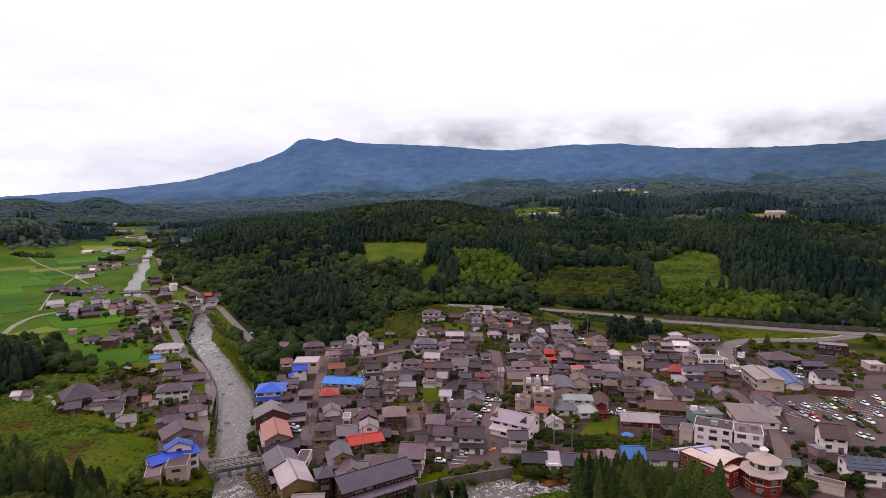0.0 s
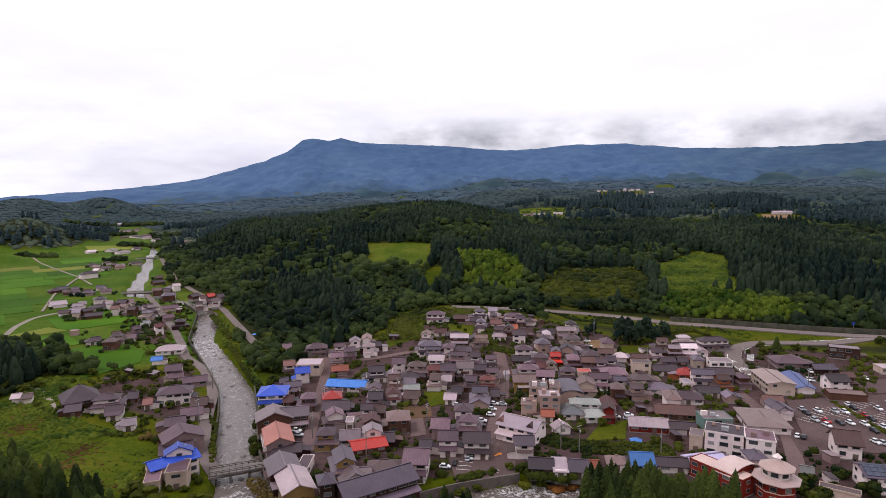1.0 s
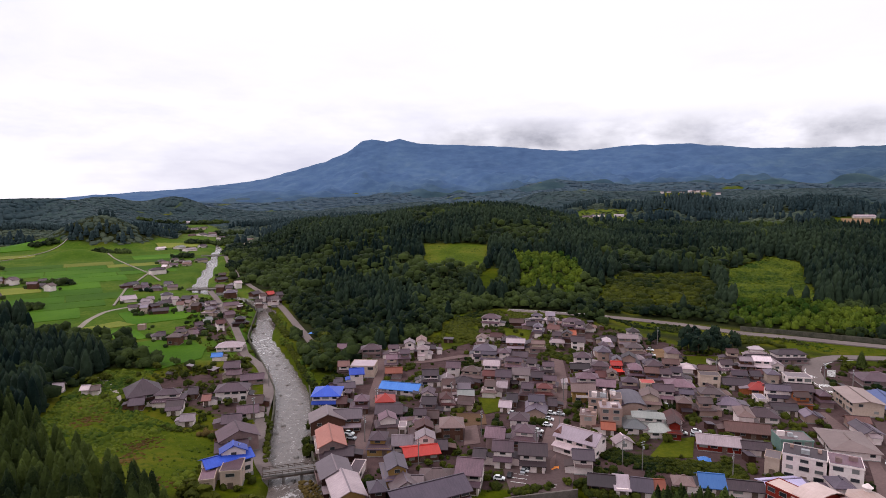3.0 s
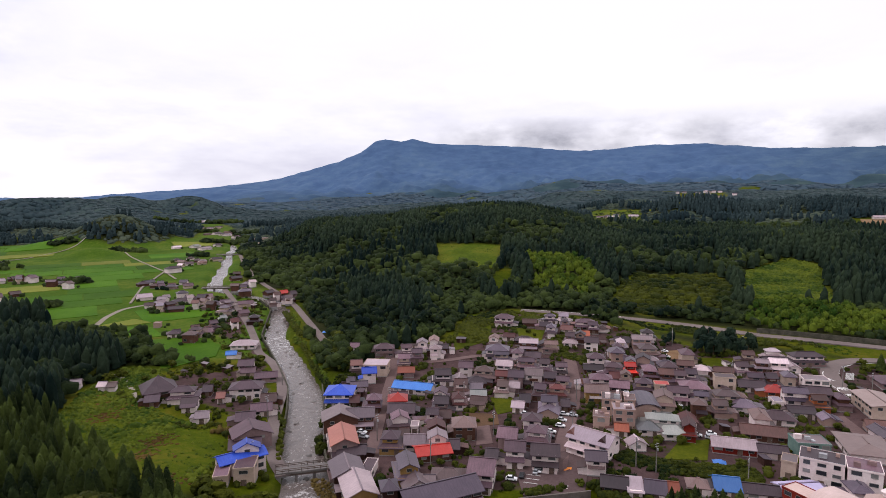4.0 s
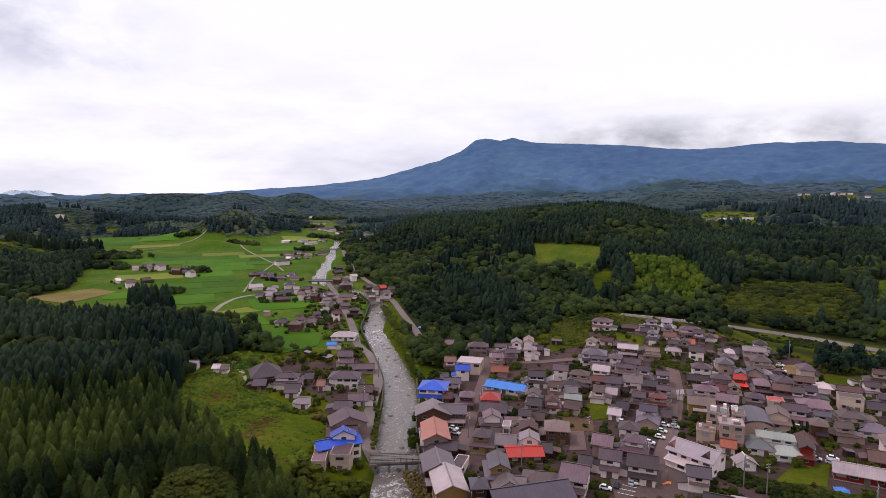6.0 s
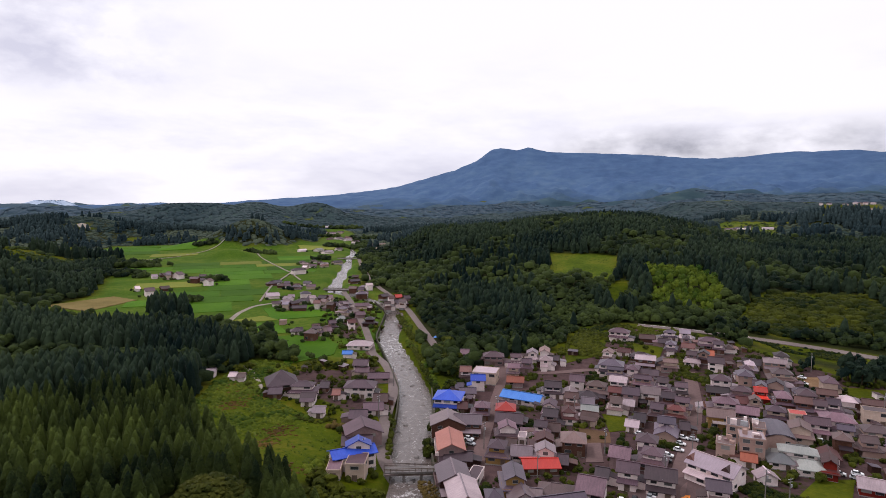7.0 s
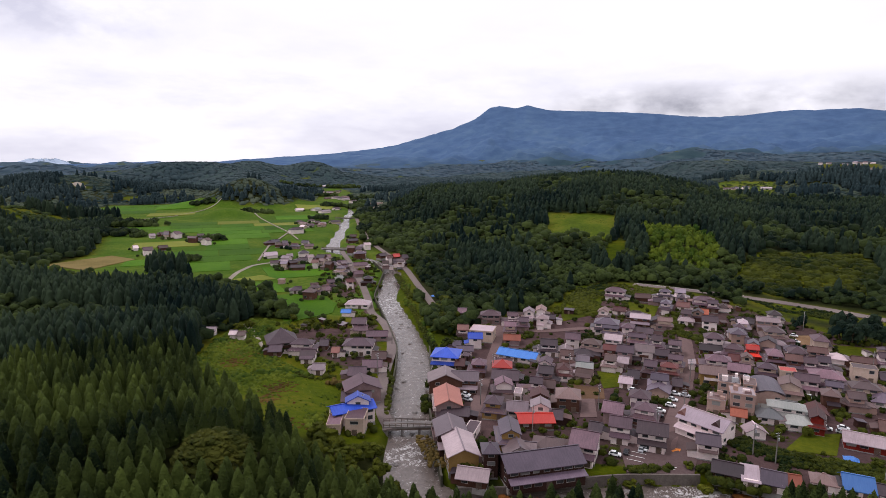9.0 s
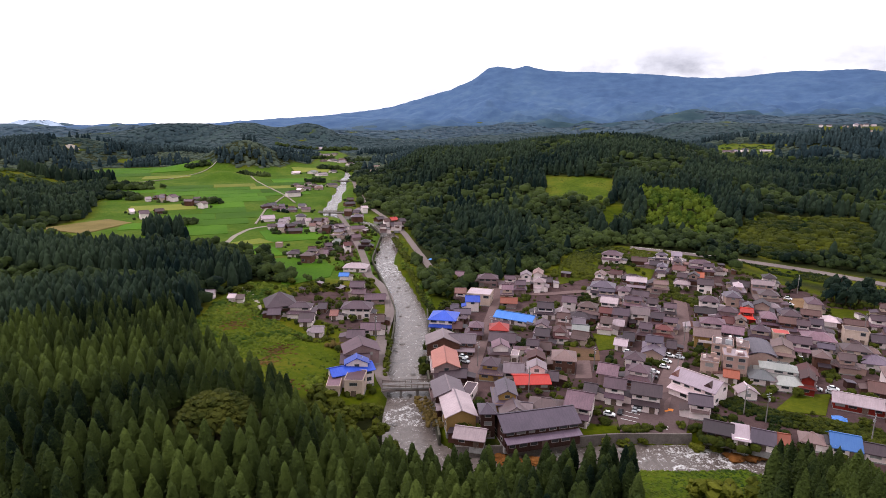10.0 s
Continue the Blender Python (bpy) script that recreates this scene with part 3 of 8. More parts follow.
ribbon("road", [(236.5, 325.8), (219.1, 319.1), (200.3, 314.7), (179.8, 316.3), (165.3, 316.8), (152.9, 311.3), (143.8, 300.3), (139.8, 288.1), (138.7, 277.3), (138.5, 266.1)], 7.5, OLD_TARMAC, label="curved slip road from the highway to the town")
ribbon("road", [(120.9, 245.7), (119.9, 209.2), (109.8, 186.2), (102.3, 170.9)], 5, LANE, label="street past the white hotel")
patch("car_park", [(135.8, 237.0), (186.3, 243.8), (195.5, 218.3), (155.9, 185.2), (133.5, 189.9), (123.0, 204.1)], TARMAC, 0.2, "grey tarmac car park with white bays")
patch("car_park", [(-0.7, 188.9), (10.4, 198.9), (24.6, 208.1), (21.7, 189.3), (19.5, 176.4), (1.9, 172.2)], TARMAC, 0.22, "tarmac forecourt above the river")
patch("yard", [(-14.2, 219.4), (-9.9, 221.0), (-8.0, 204.9), (-13.5, 202.9)], LANE, 0.2, "pale concrete yard between houses")
patch("field", [(-19.0, 232.5), (-7.3, 232.3), (-6.4, 222.2), (-15.8, 218.9)], SOIL, 0.2, "bare brown garden plot")
patch("meadow", [(-11.0, 250.4), (-2.1, 253.4), (0.0, 237.2), (-7.3, 232.3)], GRASS, 0.2, "mown green garden lawn")
patch("meadow", [(54.8, 214.0), (66.1, 217.8), (60.4, 201.0), (46.6, 200.1)], GRASS, 0.2, "large mown lawn behind a hedge")
patch("meadow", [(86.9, 313.6), (113.3, 313.9), (109.0, 301.0), (87.6, 298.7)], GRASS, 0.2, "grass paddock at the forest edge")
patch("field", [(73.3, 321.5), (84.9, 324.8), (85.8, 311.1), (74.5, 310.1)], EARTH, 0.2, "bare earth yard")
patch("meadow", [(-2.0, 358.6), (16.4, 354.6), (13.0, 332.8), (1.4, 341.6)], GRASS, 0.2, "bright grass terrace")
patch("meadow", [(-36.5, 338.8), (-14.4, 355.0), (-15.9, 330.6), (-32.0, 313.8)], GRASS, 0.2, "bright grass terrace")
patch("field", [(-436, 350), (-424, 403), (-392, 396), (-388, 346)], STUBBLE, 0.5, "stubble-brown field at the wood edge")
ribbon("road", [(-521.9, 745.1), (-444.7, 666.2), (-369.5, 592.1), (-328.3, 544.5)], 1.7, FARM_LANE, label="pale farm road across the rice fields", lift=0.85)
ribbon("road", [(-625.9, 625.6), (-617.0, 691.3), (-643.4, 794.0), (-650.5, 859.0)], 1.7, FARM_LANE, label="pale farm road across the rice fields", lift=0.85)
ribbon("road", [(-369.5, 592.1), (-330.1, 494.8), (-292.1, 423.8)], 1.7, FARM_LANE, label="pale farm road across the rice fields", lift=0.85)

ribbon("road", [(-184, 258), (-172, 247), (-159, 234), (-154, 227)], 2.4, FARM_LANE, label="dirt track at the meadow edge")
NEAR_PADDIES = [[(-209, 321), (-187, 335), (-163, 315), (-155, 295), (-168, 268)], [(-272, 399), (-243, 439), (-219, 423), (-211, 390), (-240, 364)], [(-249, 349), (-229, 353), (-207, 332), (-220, 323)]]
for paddy in NEAR_PADDIES:
    patch("paddy_field", paddy, PADDY, 0.3, "flat field of bright green rice")
NEAR_PADDIES.append([(-265, 354), (-255, 375), (-237, 366), (-251, 352)])
patch("paddy_field", NEAR_PADDIES[-1], PADDY_PALE, 0.32, "narrow field of paler ripening rice")
patch("car_park", [(118.6, 205.9), (131.2, 203.8), (121.8, 188.6), (112.9, 187.2)], TARMAC, 0.17, "small tarmac yard beside the street")
patch("car_park", [(150, 262), (215, 262), (230, 215), (196, 218), (186.6, 244.2), (150, 246)], TARMAC, 0.17, "grey tarmac lot behind the car park")

# ---- building materials ----
def roofing(name, dark, light, rough=0.55, rib=0.0):
    m, t, b = shader(name, rough)
    a, c = noise_of(t, 0.22, 4, coord="Position"), noise_of(t, 2.4, 5, coord="Position")
    rows = noise_of(t, 1.0, 2, coord="Object", stretch=(3.2, 0.35, 0.35))
    f = calc(t, "ADD", calc(t, "MULTIPLY", a, 0.4), calc(t, "ADD", calc(t, "MULTIPLY", c, 0.25), calc(t, "MULTIPLY", rows, 0.35)))
    rnd = nd(t, "ShaderNodeObjectInfo").outputs["Random"]
    shade = ramp(t, rnd, (0.0, (0.33, 0.27, 0.33)), (0.2, (0.89, 0.76, 0.85)), (0.4, (0.42, 0.33, 0.34)), (0.55, (1.09, 0.93, 0.98)), (0.75, (0.41, 0.36, 0.46)), (1.0, (1.80, 1.59, 1.67)))
    tone = mixed(t, 1.0, ramp(t, f, (0.36, dark), (0.64, light)), shade, "MULTIPLY")
    t.links.new(tone, b.inputs["Base Color"])
    bump(t, b, rows, 0.35, 0.08)
    return m


def plaster(name, dark, light):
    return surface(name, dark, light, 0.25, 1.8, 0.85, relief=0.15, depth=0.02, spread=0.10)


ROOFS = {
    "grey": roofing("grey_roof_tiles", (0.062, 0.036, 0.044), (0.126, 0.076, 0.090)),
    "dark": roofing("dark_roof_tiles", (0.03, 0.017, 0.022), (0.06, 0.038, 0.044)),
    "slate": roofing("blue_grey_sheet_roof", (0.06, 0.046, 0.062), (0.108, 0.085, 0.106), 0.4),
    "pale": roofing("pale_sheet_roof", (0.195, 0.165, 0.163), (0.305, 0.262, 0.258), 0.45),
    "white": roofing("white_sheet_roof", (0.41, 0.36, 0.355), (0.57, 0.51, 0.5), 0.5),
    "tan": roofing("tan_roof", (0.115, 0.078, 0.064), (0.188, 0.13, 0.11)),
    "brown": roofing("brown_roof_tiles", (0.061, 0.028, 0.020), (0.111, 0.054, 0.042)),
    "maroon": roofing("maroon_roof", (0.065, 0.014, 0.011), (0.109, 0.024, 0.019)),
    "red": roofing("vermilion_sheet_roof", (0.502, 0.026, 0.014), (0.670, 0.058, 0.030), 0.45),
    "orange": roofing("orange_roof", (0.223, 0.053, 0.021), (0.307, 0.089, 0.038)),
    "salmon": roofing("salmon_roof", (0.208, 0.081, 0.055), (0.278, 0.120, 0.084)),
    "blue": roofing("cobalt_blue_roof", (0.012, 0.058, 0.435), (0.030, 0.109, 0.602), 0.4),
    "sky": roofing("bright_blue_sheet_roof", (0.034, 0.201, 0.602), (0.076, 0.293, 0.720), 0.4),
    "lilac": roofing("lilac_sheet_roof", (0.240, 0.240, 0.350), (0.336, 0.330, 0.438), 0.4),
    "cream": roofing("cream_sheet_roof", (0.47, 0.385, 0.31), (0.6, 0.51, 0.43), 0.5),
    "beige": roofing("beige_sheet_roof", (0.23, 0.18, 0.145), (0.32, 0.26, 0.21), 0.5),
    "navy": roofing("faded_blue_sheet_roof", (0.030, 0.062, 0.200), (0.055, 0.100, 0.280), 0.4),
    "teal": roofing("pale_green_copper_roof", (0.134, 0.161, 0.139), (0.198, 0.219, 0.190), 0.5),
}
WALLS = {
    "white": plaster("white_plaster", (0.651, 0.517, 0.500), (0.820, 0.716, 0.688)),
    "cream": plaster("cream_plaster", (0.415, 0.312, 0.250), (0.540, 0.412, 0.340)),
    "grey": plaster("grey_plaster", (0.183, 0.121, 0.118), (0.279, 0.187, 0.181)),
    "brown": plaster("brown_timber", (0.070, 0.033, 0.022), (0.128, 0.062, 0.045)),
    "dark": plaster("dark_timber", (0.032, 0.016, 0.014), (0.066, 0.033, 0.027)),
    "yellow": plaster("ochre_plaster", (0.238, 0.141, 0.044), (0.318, 0.198, 0.074)),
    "pink": plaster("pinkish_plaster", (0.320, 0.212, 0.178), (0.413, 0.279, 0.236)),
    "red": plaster("red_boards", (0.148, 0.016, 0.011), (0.216, 0.028, 0.019)),
    "orange": plaster("orange_boards", (0.273, 0.078, 0.030), (0.341, 0.120, 0.050)),
    "teal": plaster("turquoise_plaster", (0.114, 0.188, 0.164), (0.170, 0.250, 0.217)),
}
FRAME = surface("window_frame", (0.16, 0.14, 0.13), (0.34, 0.31, 0.29), 1, 8, 0.5, spread=0.3)
DOORWOOD = surface("door_wood", (0.09, 0.06, 0.045), (0.18, 0.12, 0.09), 1, 8, 0.6)
PLINTH = surface("plinth_concrete", (0.20, 0.19, 0.18), (0.32, 0.30, 0.29), 1, 6, 0.9)
METAL = surface("grey_metal", (0.28, 0.28, 0.29), (0.42, 0.42, 0.43), 1, 6, 0.45)
SOLAR = surface("solar_cells", (0.030, 0.036, 0.060), (0.060, 0.070, 0.110), 0.5, 3, 0.2, relief=0)


def glass_material():
    m, t, b = shader("window_glass", 0.08)
    rnd = nd(t, "ShaderNodeObjectInfo").outputs["Random"]
    t.links.new(ramp(t, rnd, (0.0, (0.016, 0.018, 0.022)), (0.7, (0.05, 0.055, 0.062)), (1.0, (0.30, 0.29, 0.27))), b.inputs["Base Color"])
    return m


GLASS = glass_material()


def solid(name, verts, faces):
    me = bpy.data.meshes.new(name)
    me.from_pydata([tuple(v) for v in verts], [], [tuple(f) for f in faces])
    me.update()
    return me


def boxes(name, *items):
    """One mesh of boxes, each (x0, y0, z0, x1, y1, z1)."""
    v, f = [], []
    for x0, y0, z0, x1, y1, z1 in items:
        n = len(v)
        v += [(x0, y0, z0), (x1, y0, z0), (x1, y1, z0), (x0, y1, z0), (x0, y0, z1), (x1, y0, z1), (x1, y1, z1), (x0, y1, z1)]
        f += [(n, n + 3, n + 2, n + 1), (n + 4, n + 5, n + 6, n + 7), (n, n + 1, n + 5, n + 4), (n + 1, n + 2, n + 6, n + 5), (n + 2, n + 3, n + 7, n + 6), (n + 3, n, n + 4, n + 7)]
    return solid(name, v, f)


WINDOW_DATA = {}


def window_data(w, h):
    """Frame and pane, shared by all windows of one size."""
    key = (round(w, 1), round(h, 1))
    if key not in WINDOW_DATA:
        w, h = key
        a, e = w / 2, 0.10
        ring = [(-a, 0), (a, 0), (a, h), (-a, h)]
        hole = [(e - a, e), (a - e, e), (a - e, h - e), (e - a, h - e)]
        v = [(p, yy, q) for yy in (-0.10, 0.03) for loop in (ring, hole) for p, q in loop]
        f = []
        for i in range(4):
            k = (i + 1) % 4
            f += [(i, k, 4 + k, 4 + i), (8 + k, 8 + i, 12 + i, 12 + k), (k, i, 8 + i, 8 + k), (4 + i, 4 + k, 12 + k, 12 + i)]
        frame_me = solid("window", v, f)
        frame_me.materials.append(FRAME)
        pane_me = boxes("pane", (e - a, -0.03, e, a - e, 0.02, h - e))
        pane_me.materials.append(GLASS)
        WINDOW_DATA[key] = frame_me, pane_me
    return WINDOW_DATA[key]


def window(parent, x, y, z, turn, w=1.6, h=1.1):
    frame_me, pane_me = window_data(w, h)
    win = part("window", frame_me, None, parent)
    win.matrix_basis = pose(x, y, z, 0, 0, turn)
    part("pane", pane_me, None, win, "dark window glass")
    return win


def prism(L, D, z0, rise, over, thick, kind):
    """Solid roof shapes over a body of L by D metres: the outline is swept down by the thickness."""
    a, b = L / 2 + over, D / 2 + over
    drop = rise * over / (D / 2)
    z = z0 - drop
    if kind == "hip":
        r = max(0.05, L / 2 - D / 2 * 0.92)
        top = [(-a, -b, z), (a, -b, z), (a, b, z), (-a, b, z), (-r, 0, z0 + rise), (r, 0, z0 + rise)]
        sides = [(0, 1, 5, 4), (1, 2, 5), (2, 3, 4, 5), (3, 0, 4)]
        rim = [0, 1, 2, 3]
    elif kind == "barrel":
        top, sides, n = [], [], 9
        for i in range(n):
            k = math.pi * i / (n - 1)
            top += [(-a, -b * math.cos(k), z + (rise + drop) * math.sin(k)), (a, -b * math.cos(k), z + (rise + drop) * math.sin(k))]
        sides = [(2 * i, 2 * i + 1, 2 * i + 3, 2 * i + 2) for i in range(n - 1)]
        rim = [2 * i for i in range(n)] + [2 * i + 1 for i in range(n - 1, -1, -1)]
    elif kind == "shed":
        top = [(-a, -b, z), (a, -b, z), (a, b, z0 + rise), (-a, b, z0 + rise)]
        sides, rim = [(0, 1, 2, 3)], [0, 1, 2, 3]
    else:
        top = [(-a, -b, z), (a, -b, z), (a, 0, z0 + rise), (a, b, z), (-a, b, z), (-a, 0, z0 + rise)]
        sides = [(0, 1, 2, 5), (5, 2, 3, 4)]
        rim = [0, 1, 2, 3, 4, 5]
    n = len(top)
    low = [(x, y, h - thick) for x, y, h in top]
    faces = list(sides) + [tuple(i + n for i in reversed(f)) for f in sides]
    faces += [(rim[(i + 1) % len(rim)], rim[i], rim[i] + n, rim[(i + 1) % len(rim)] + n) for i in range(len(rim))]
    return top + low, faces


TONES = {"grey": "grey tiled", "dark": "dark tiled", "slate": "blue-grey sheet", "pale": "pale sheet", "white": "white sheet", "tan": "tan", "brown": "brown tiled", "maroon": "maroon", "red": "vermilion sheet",
         "orange": "orange", "salmon": "salmon-red", "blue": "cobalt-blue", "sky": "bright blue sheet", "teal": "pale green copper", "lilac": "lilac sheet", "cream": "cream sheet", "beige": "beige sheet", "navy": "faded blue sheet"}
STOREYS = {1: "single-storey", 2: "two-storey", 3: "three-storey", 4: "four-storey"}
SITES = []


def house(x, y, turn, L, D, storeys=2, kind="gable", roof="grey", wall="white", skirt=0, name="house", label="", base=None, windows=True, pitch=0.25):
    """A building with its ridge along local x and its front towards local -y."""
    rnd = random.Random(int(x * 13 + y * 7))
    if name == "house" and storeys == 2 and L < 5.2 and not label:
        L = 5.6
    if name == "house" and x < -150 and y > 310:
        L, D = 0.72 * L, 0.72 * D
    z = height_at(x, y) if base is None else base
    z = max(z, float(land(np.array([x]), np.array([y]))[0])) if base is None else z
    SITES.append((x, y, max(L, D) / 2 + 1))
    top = new(name)
    top.matrix_basis = pose(x, y, z, 0, 0, turn)
    tagged(top, label or f"{STOREYS[storeys]} house with {TONES[roof]} {'flat' if kind == 'flat' else kind} roof and {wall} walls", name.replace("_", " "), "houses of the valley" if name == "house" else "")
    H = 0.4 + 2.45 * storeys
    a, b = L / 2, D / 2
    if name == "house" and pitch == 0.25:
        pitch = 0.27 - 0.012 * max(0.0, min(D, L) - 4.5)
    tier = name == "house" and storeys == 2 and not skirt and not label and kind in ("gable", "hip") and L > 5 and math.hypot(x, y) < 480 and rnd.random() < 0.72
    # the upper storey, set back over the ground floor where the house has two tiers
    ua, ub = (a * rnd.uniform(0.62, 0.84), b * rnd.uniform(0.66, 0.84)) if tier else (a, b)
    ox, oy = (rnd.uniform(-0.8, 0.8) * (a - ua), rnd.uniform(0.0, 0.9) * (b - ub)) if tier else (0.0, 0.0)
    z0 = 2.85 if tier else 0.3
    rise = 0.0 if kind == "flat" else 2 * ub * (pitch * (0.75 if kind == "shed" else 1))
    if kind == "gable" or kind == "barrel":
        v = [(-ua, -ub, z0), (ua, -ub, z0), (ua, ub, z0), (-ua, ub, z0), (-ua, -ub, H), (ua, -ub, H), (ua, ub, H), (-ua, ub, H), (-ua, 0, H + rise - 0.15), (ua, 0, H + rise - 0.15)]
        f = [(0, 3, 2, 1), (0, 1, 5, 4), (2, 3, 7, 6), (1, 2, 6, 9, 5), (3, 0, 4, 8, 7), (4, 5, 9, 8), (6, 7, 8, 9)]
        part("wall", solid("wall", [(p + ox, q + oy, r) for p, q, r in v], f), WALLS[wall], top)
    else:
        part("wall", boxes("wall", (ox - ua, oy - ub, z0, ox + ua, oy + ub, H)), WALLS[wall], top)
    part("plinth", boxes("plinth", (-a - 0.06, -b - 0.06, -1.5, a + 0.06, b + 0.06, 0.3)), PLINTH, top)
    if tier:
        part("ground_floor", boxes("ground_floor", (-a, -b, 0.3, a, b, 2.85)), WALLS[rnd.choice((wall, wall, "brown", "grey"))], top)
        lo, eave = 2.62, 0.6
        hi = lo + 0.42 * (eave + min(a - ua, b - ub) + 0.3)
        ring = [(-a - eave, -b - eave), (a + eave, -b - eave), (a + eave, b + eave), (-a - eave, b + eave)]
        neck = [(ox - ua, oy - ub), (ox + ua, oy - ub), (ox + ua, oy + ub), (ox - ua, oy + ub)]
        v = [(p, q, h) for pts, h in ((ring, lo), (neck, hi), (ring, lo - 0.2), (neck, hi - 0.3)) for p, q in pts]
        f = []
        for i in range(4):
            k = (i + 1) % 4
            f += [(i, k, 4 + k, 4 + i), (8 + k, 8 + i, 12 + i, 12 + k), (k, i, 8 + i, 8 + k), (4 + i, 4 + k, 12 + k, 12 + i)]
        part("lower_roof", solid("lower_roof", v, f), ROOFS[roof], top)
    if kind == "flat":
        part("roof", boxes("roof", (-a - 0.1, -b - 0.1, H, a + 0.1, b + 0.1, H + 0.25)), ROOFS[roof], top)
        e, u = 0.16, 0.42
        part("parapet", boxes("parapet", (-a - e, -b - e, H - 0.1, a + e, -b, H + u), (-a - e, b, H - 0.1, a + e, b + e, H + u), (-a - e, -b, H - 0.1, -a, b, H + u), (a, -b, H - 0.1, a + e, b, H + u)), WALLS[wall], top)
    else:
        v, f = prism(2 * ua, 2 * ub, H, rise, 0.65, 0.22, kind)
        part("roof", solid("roof", [(p + ox, q + oy, r) for p, q, r in v], f), ROOFS[roof], top)
        if kind in ("gable", "hip"):
            r = ua + 0.6 if kind == "gable" else max(0.3, ua - ub * 0.92 + 0.2)
            part("ridge_cap", boxes("ridge_cap", (ox - r, oy - 0.2, H + rise - 0.08, ox + r, oy + 0.2, H + rise + 0.16)), ROOFS[roof], top)
    if skirt:
        w = 1.7
        part("lean_to", boxes("lean_to", (-a + 0.3, -b - w, -0.5, a - 0.3, -b, 2.4)), WALLS[wall], top)
        lo, hi = 2.45, 3.15
        v = [(-a - 0.2, -b - w - 0.7, lo), (a + 0.2, -b - w - 0.7, lo), (a + 0.2, -b, hi), (-a - 0.2, -b, hi)]
        part("lower_roof", solid("lower_roof", v + [(p, q, r - 0.18) for p, q, r in v], [(0, 1, 2, 3), (7, 6, 5, 4), (1, 0, 4, 5), (2, 1, 5, 6), (3, 2, 6, 7), (0, 3, 7, 4)]), ROOFS[roof], top)
    if name == "house" and kind in ("gable", "hip") and math.hypot(x, y) < 480 and L < 16:
        if rnd.random() < 0.62:
            side, wl, wd, wy = rnd.choice((-1, 1)), rnd.uniform(1.8, 3.4), D * rnd.uniform(0.45, 0.75), rnd.uniform(-0.15, 0.1) * D
            x0, x1 = (a, a + wl) if side > 0 else (-a - wl, -a)
            part("wing", boxes("wing", (x0, wy - wd / 2, -0.6, x1, wy + wd / 2, 2.35)), WALLS[wall], top)
            xi, xo = (x0, x1 + 0.35) if side > 0 else (x1, x0 - 0.35)
            v = [(xi, wy - wd / 2 - 0.35, 2.95), (xo, wy - wd / 2 - 0.35, 2.35), (xo, wy + wd / 2 + 0.35, 2.35), (xi, wy + wd / 2 + 0.35, 2.95)]
            part("wing_roof", solid("wing_roof", v + [(p, q, r - 0.15) for p, q, r in v], [(0, 1, 2, 3), (7, 6, 5, 4), (1, 0, 4, 5), (2, 1, 5, 6), (3, 2, 6, 7), (0, 3, 7, 4)]), ROOFS[rnd.choice((roof, roof, "pale", "dark", "brown"))], top)
        if storeys == 2 and not skirt and not tier and rnd.random() < 0.45:
            w = L * rnd.uniform(0.5, 0.9) / 2
            part("balcony", boxes("balcony", (-w, -b - 1.1, 2.75, w, -b, 2.95), (-w, -b - 1.1, 2.95, w, -b - 1.02, 3.8), (-w, -b - 1.02, 2.95, -w + 0.08, -b, 3.8), (w - 0.08, -b - 1.02, 2.95, w, -b, 3.8)), WALLS[rnd.choice(("white", "grey", "brown"))], top)
    if windows and math.hypot(x, y) < 400:
        for s in range(storeys):
            wa, wb, wx, wy = (ua, ub, ox, oy) if s else (a, b, 0.0, 0.0)
            zz = 0.4 + 2.45 * s + (1.0 if s and tier else 0.85)
            n = max(1, int(2 * wa / 3.0))
            for i in range(n):
                if rnd.random() < 0.9:
                    px = wx - wa + 2 * wa * (i + 0.5) / n
                    front = wy - wb - (1.7 if skirt and s == 0 else 0)
                    if s == 0 and i == n // 2:
                        door = part("door", boxes("door", (px - 0.8, front - 0.06, 0.0, px + 0.8, front + 0.03, 2.05)), DOORWOOD, top)
                        if math.hypot(x, y) < 260:
                            part("handle", boxes("handle", (px + 0.5, front - 0.12, 0.95, px + 0.56, front - 0.06, 1.15)), METAL, door)
                    else:
                        window(top, px, front, zz if not (skirt and s == 0) else 0.9, 0, rnd.choice((1.8, 2.2, 2.6)), rnd.choice((1.1, 1.3, 1.4)))
            m = max(1, int(2 * wb / 4.5))
            for i in range(m):
                py = wy - wb + 2 * wb * (i + 0.5) / m
                if rnd.random() < 0.5 or storeys > 2:
                    window(top, wx + wa, py, zz, 90, 1.6, 1.1)
                if rnd.random() < 0.4 or storeys > 2:
                    window(top, wx - wa, py, zz, -90, 1.6, 1.1)
    return top

# ---- houses ----

# north-west corner of the town
house(-82.7, 305.8, 13.0, 4.3, 6, 2, "gable", "grey", "white")
house(-76.2, 307.3, 9.0, 4.3, 6, 1, "gable", "brown", "brown")
house(-67.9, 304.3, 13.0, 9.5, 7, 2, "hip", "grey", "grey")
house(-56.2, 304.1, 14.0, 4.1, 6, 2, "gable", "grey", "white")
house(-54.3, 287.0, 11.0, 3.5, 7, 2, "gable", "grey", "cream")
house(-49.4, 296.2, 10.0, 2.5, 6, 2, "gable", "grey", "grey")
house(-38.9, 311.8, 6.0, 5.8, 5, 1, "gable", "dark", "brown")
house(-74.7, 275.7, 15.0, 5.4, 7, 2, "gable", "brown", "white")
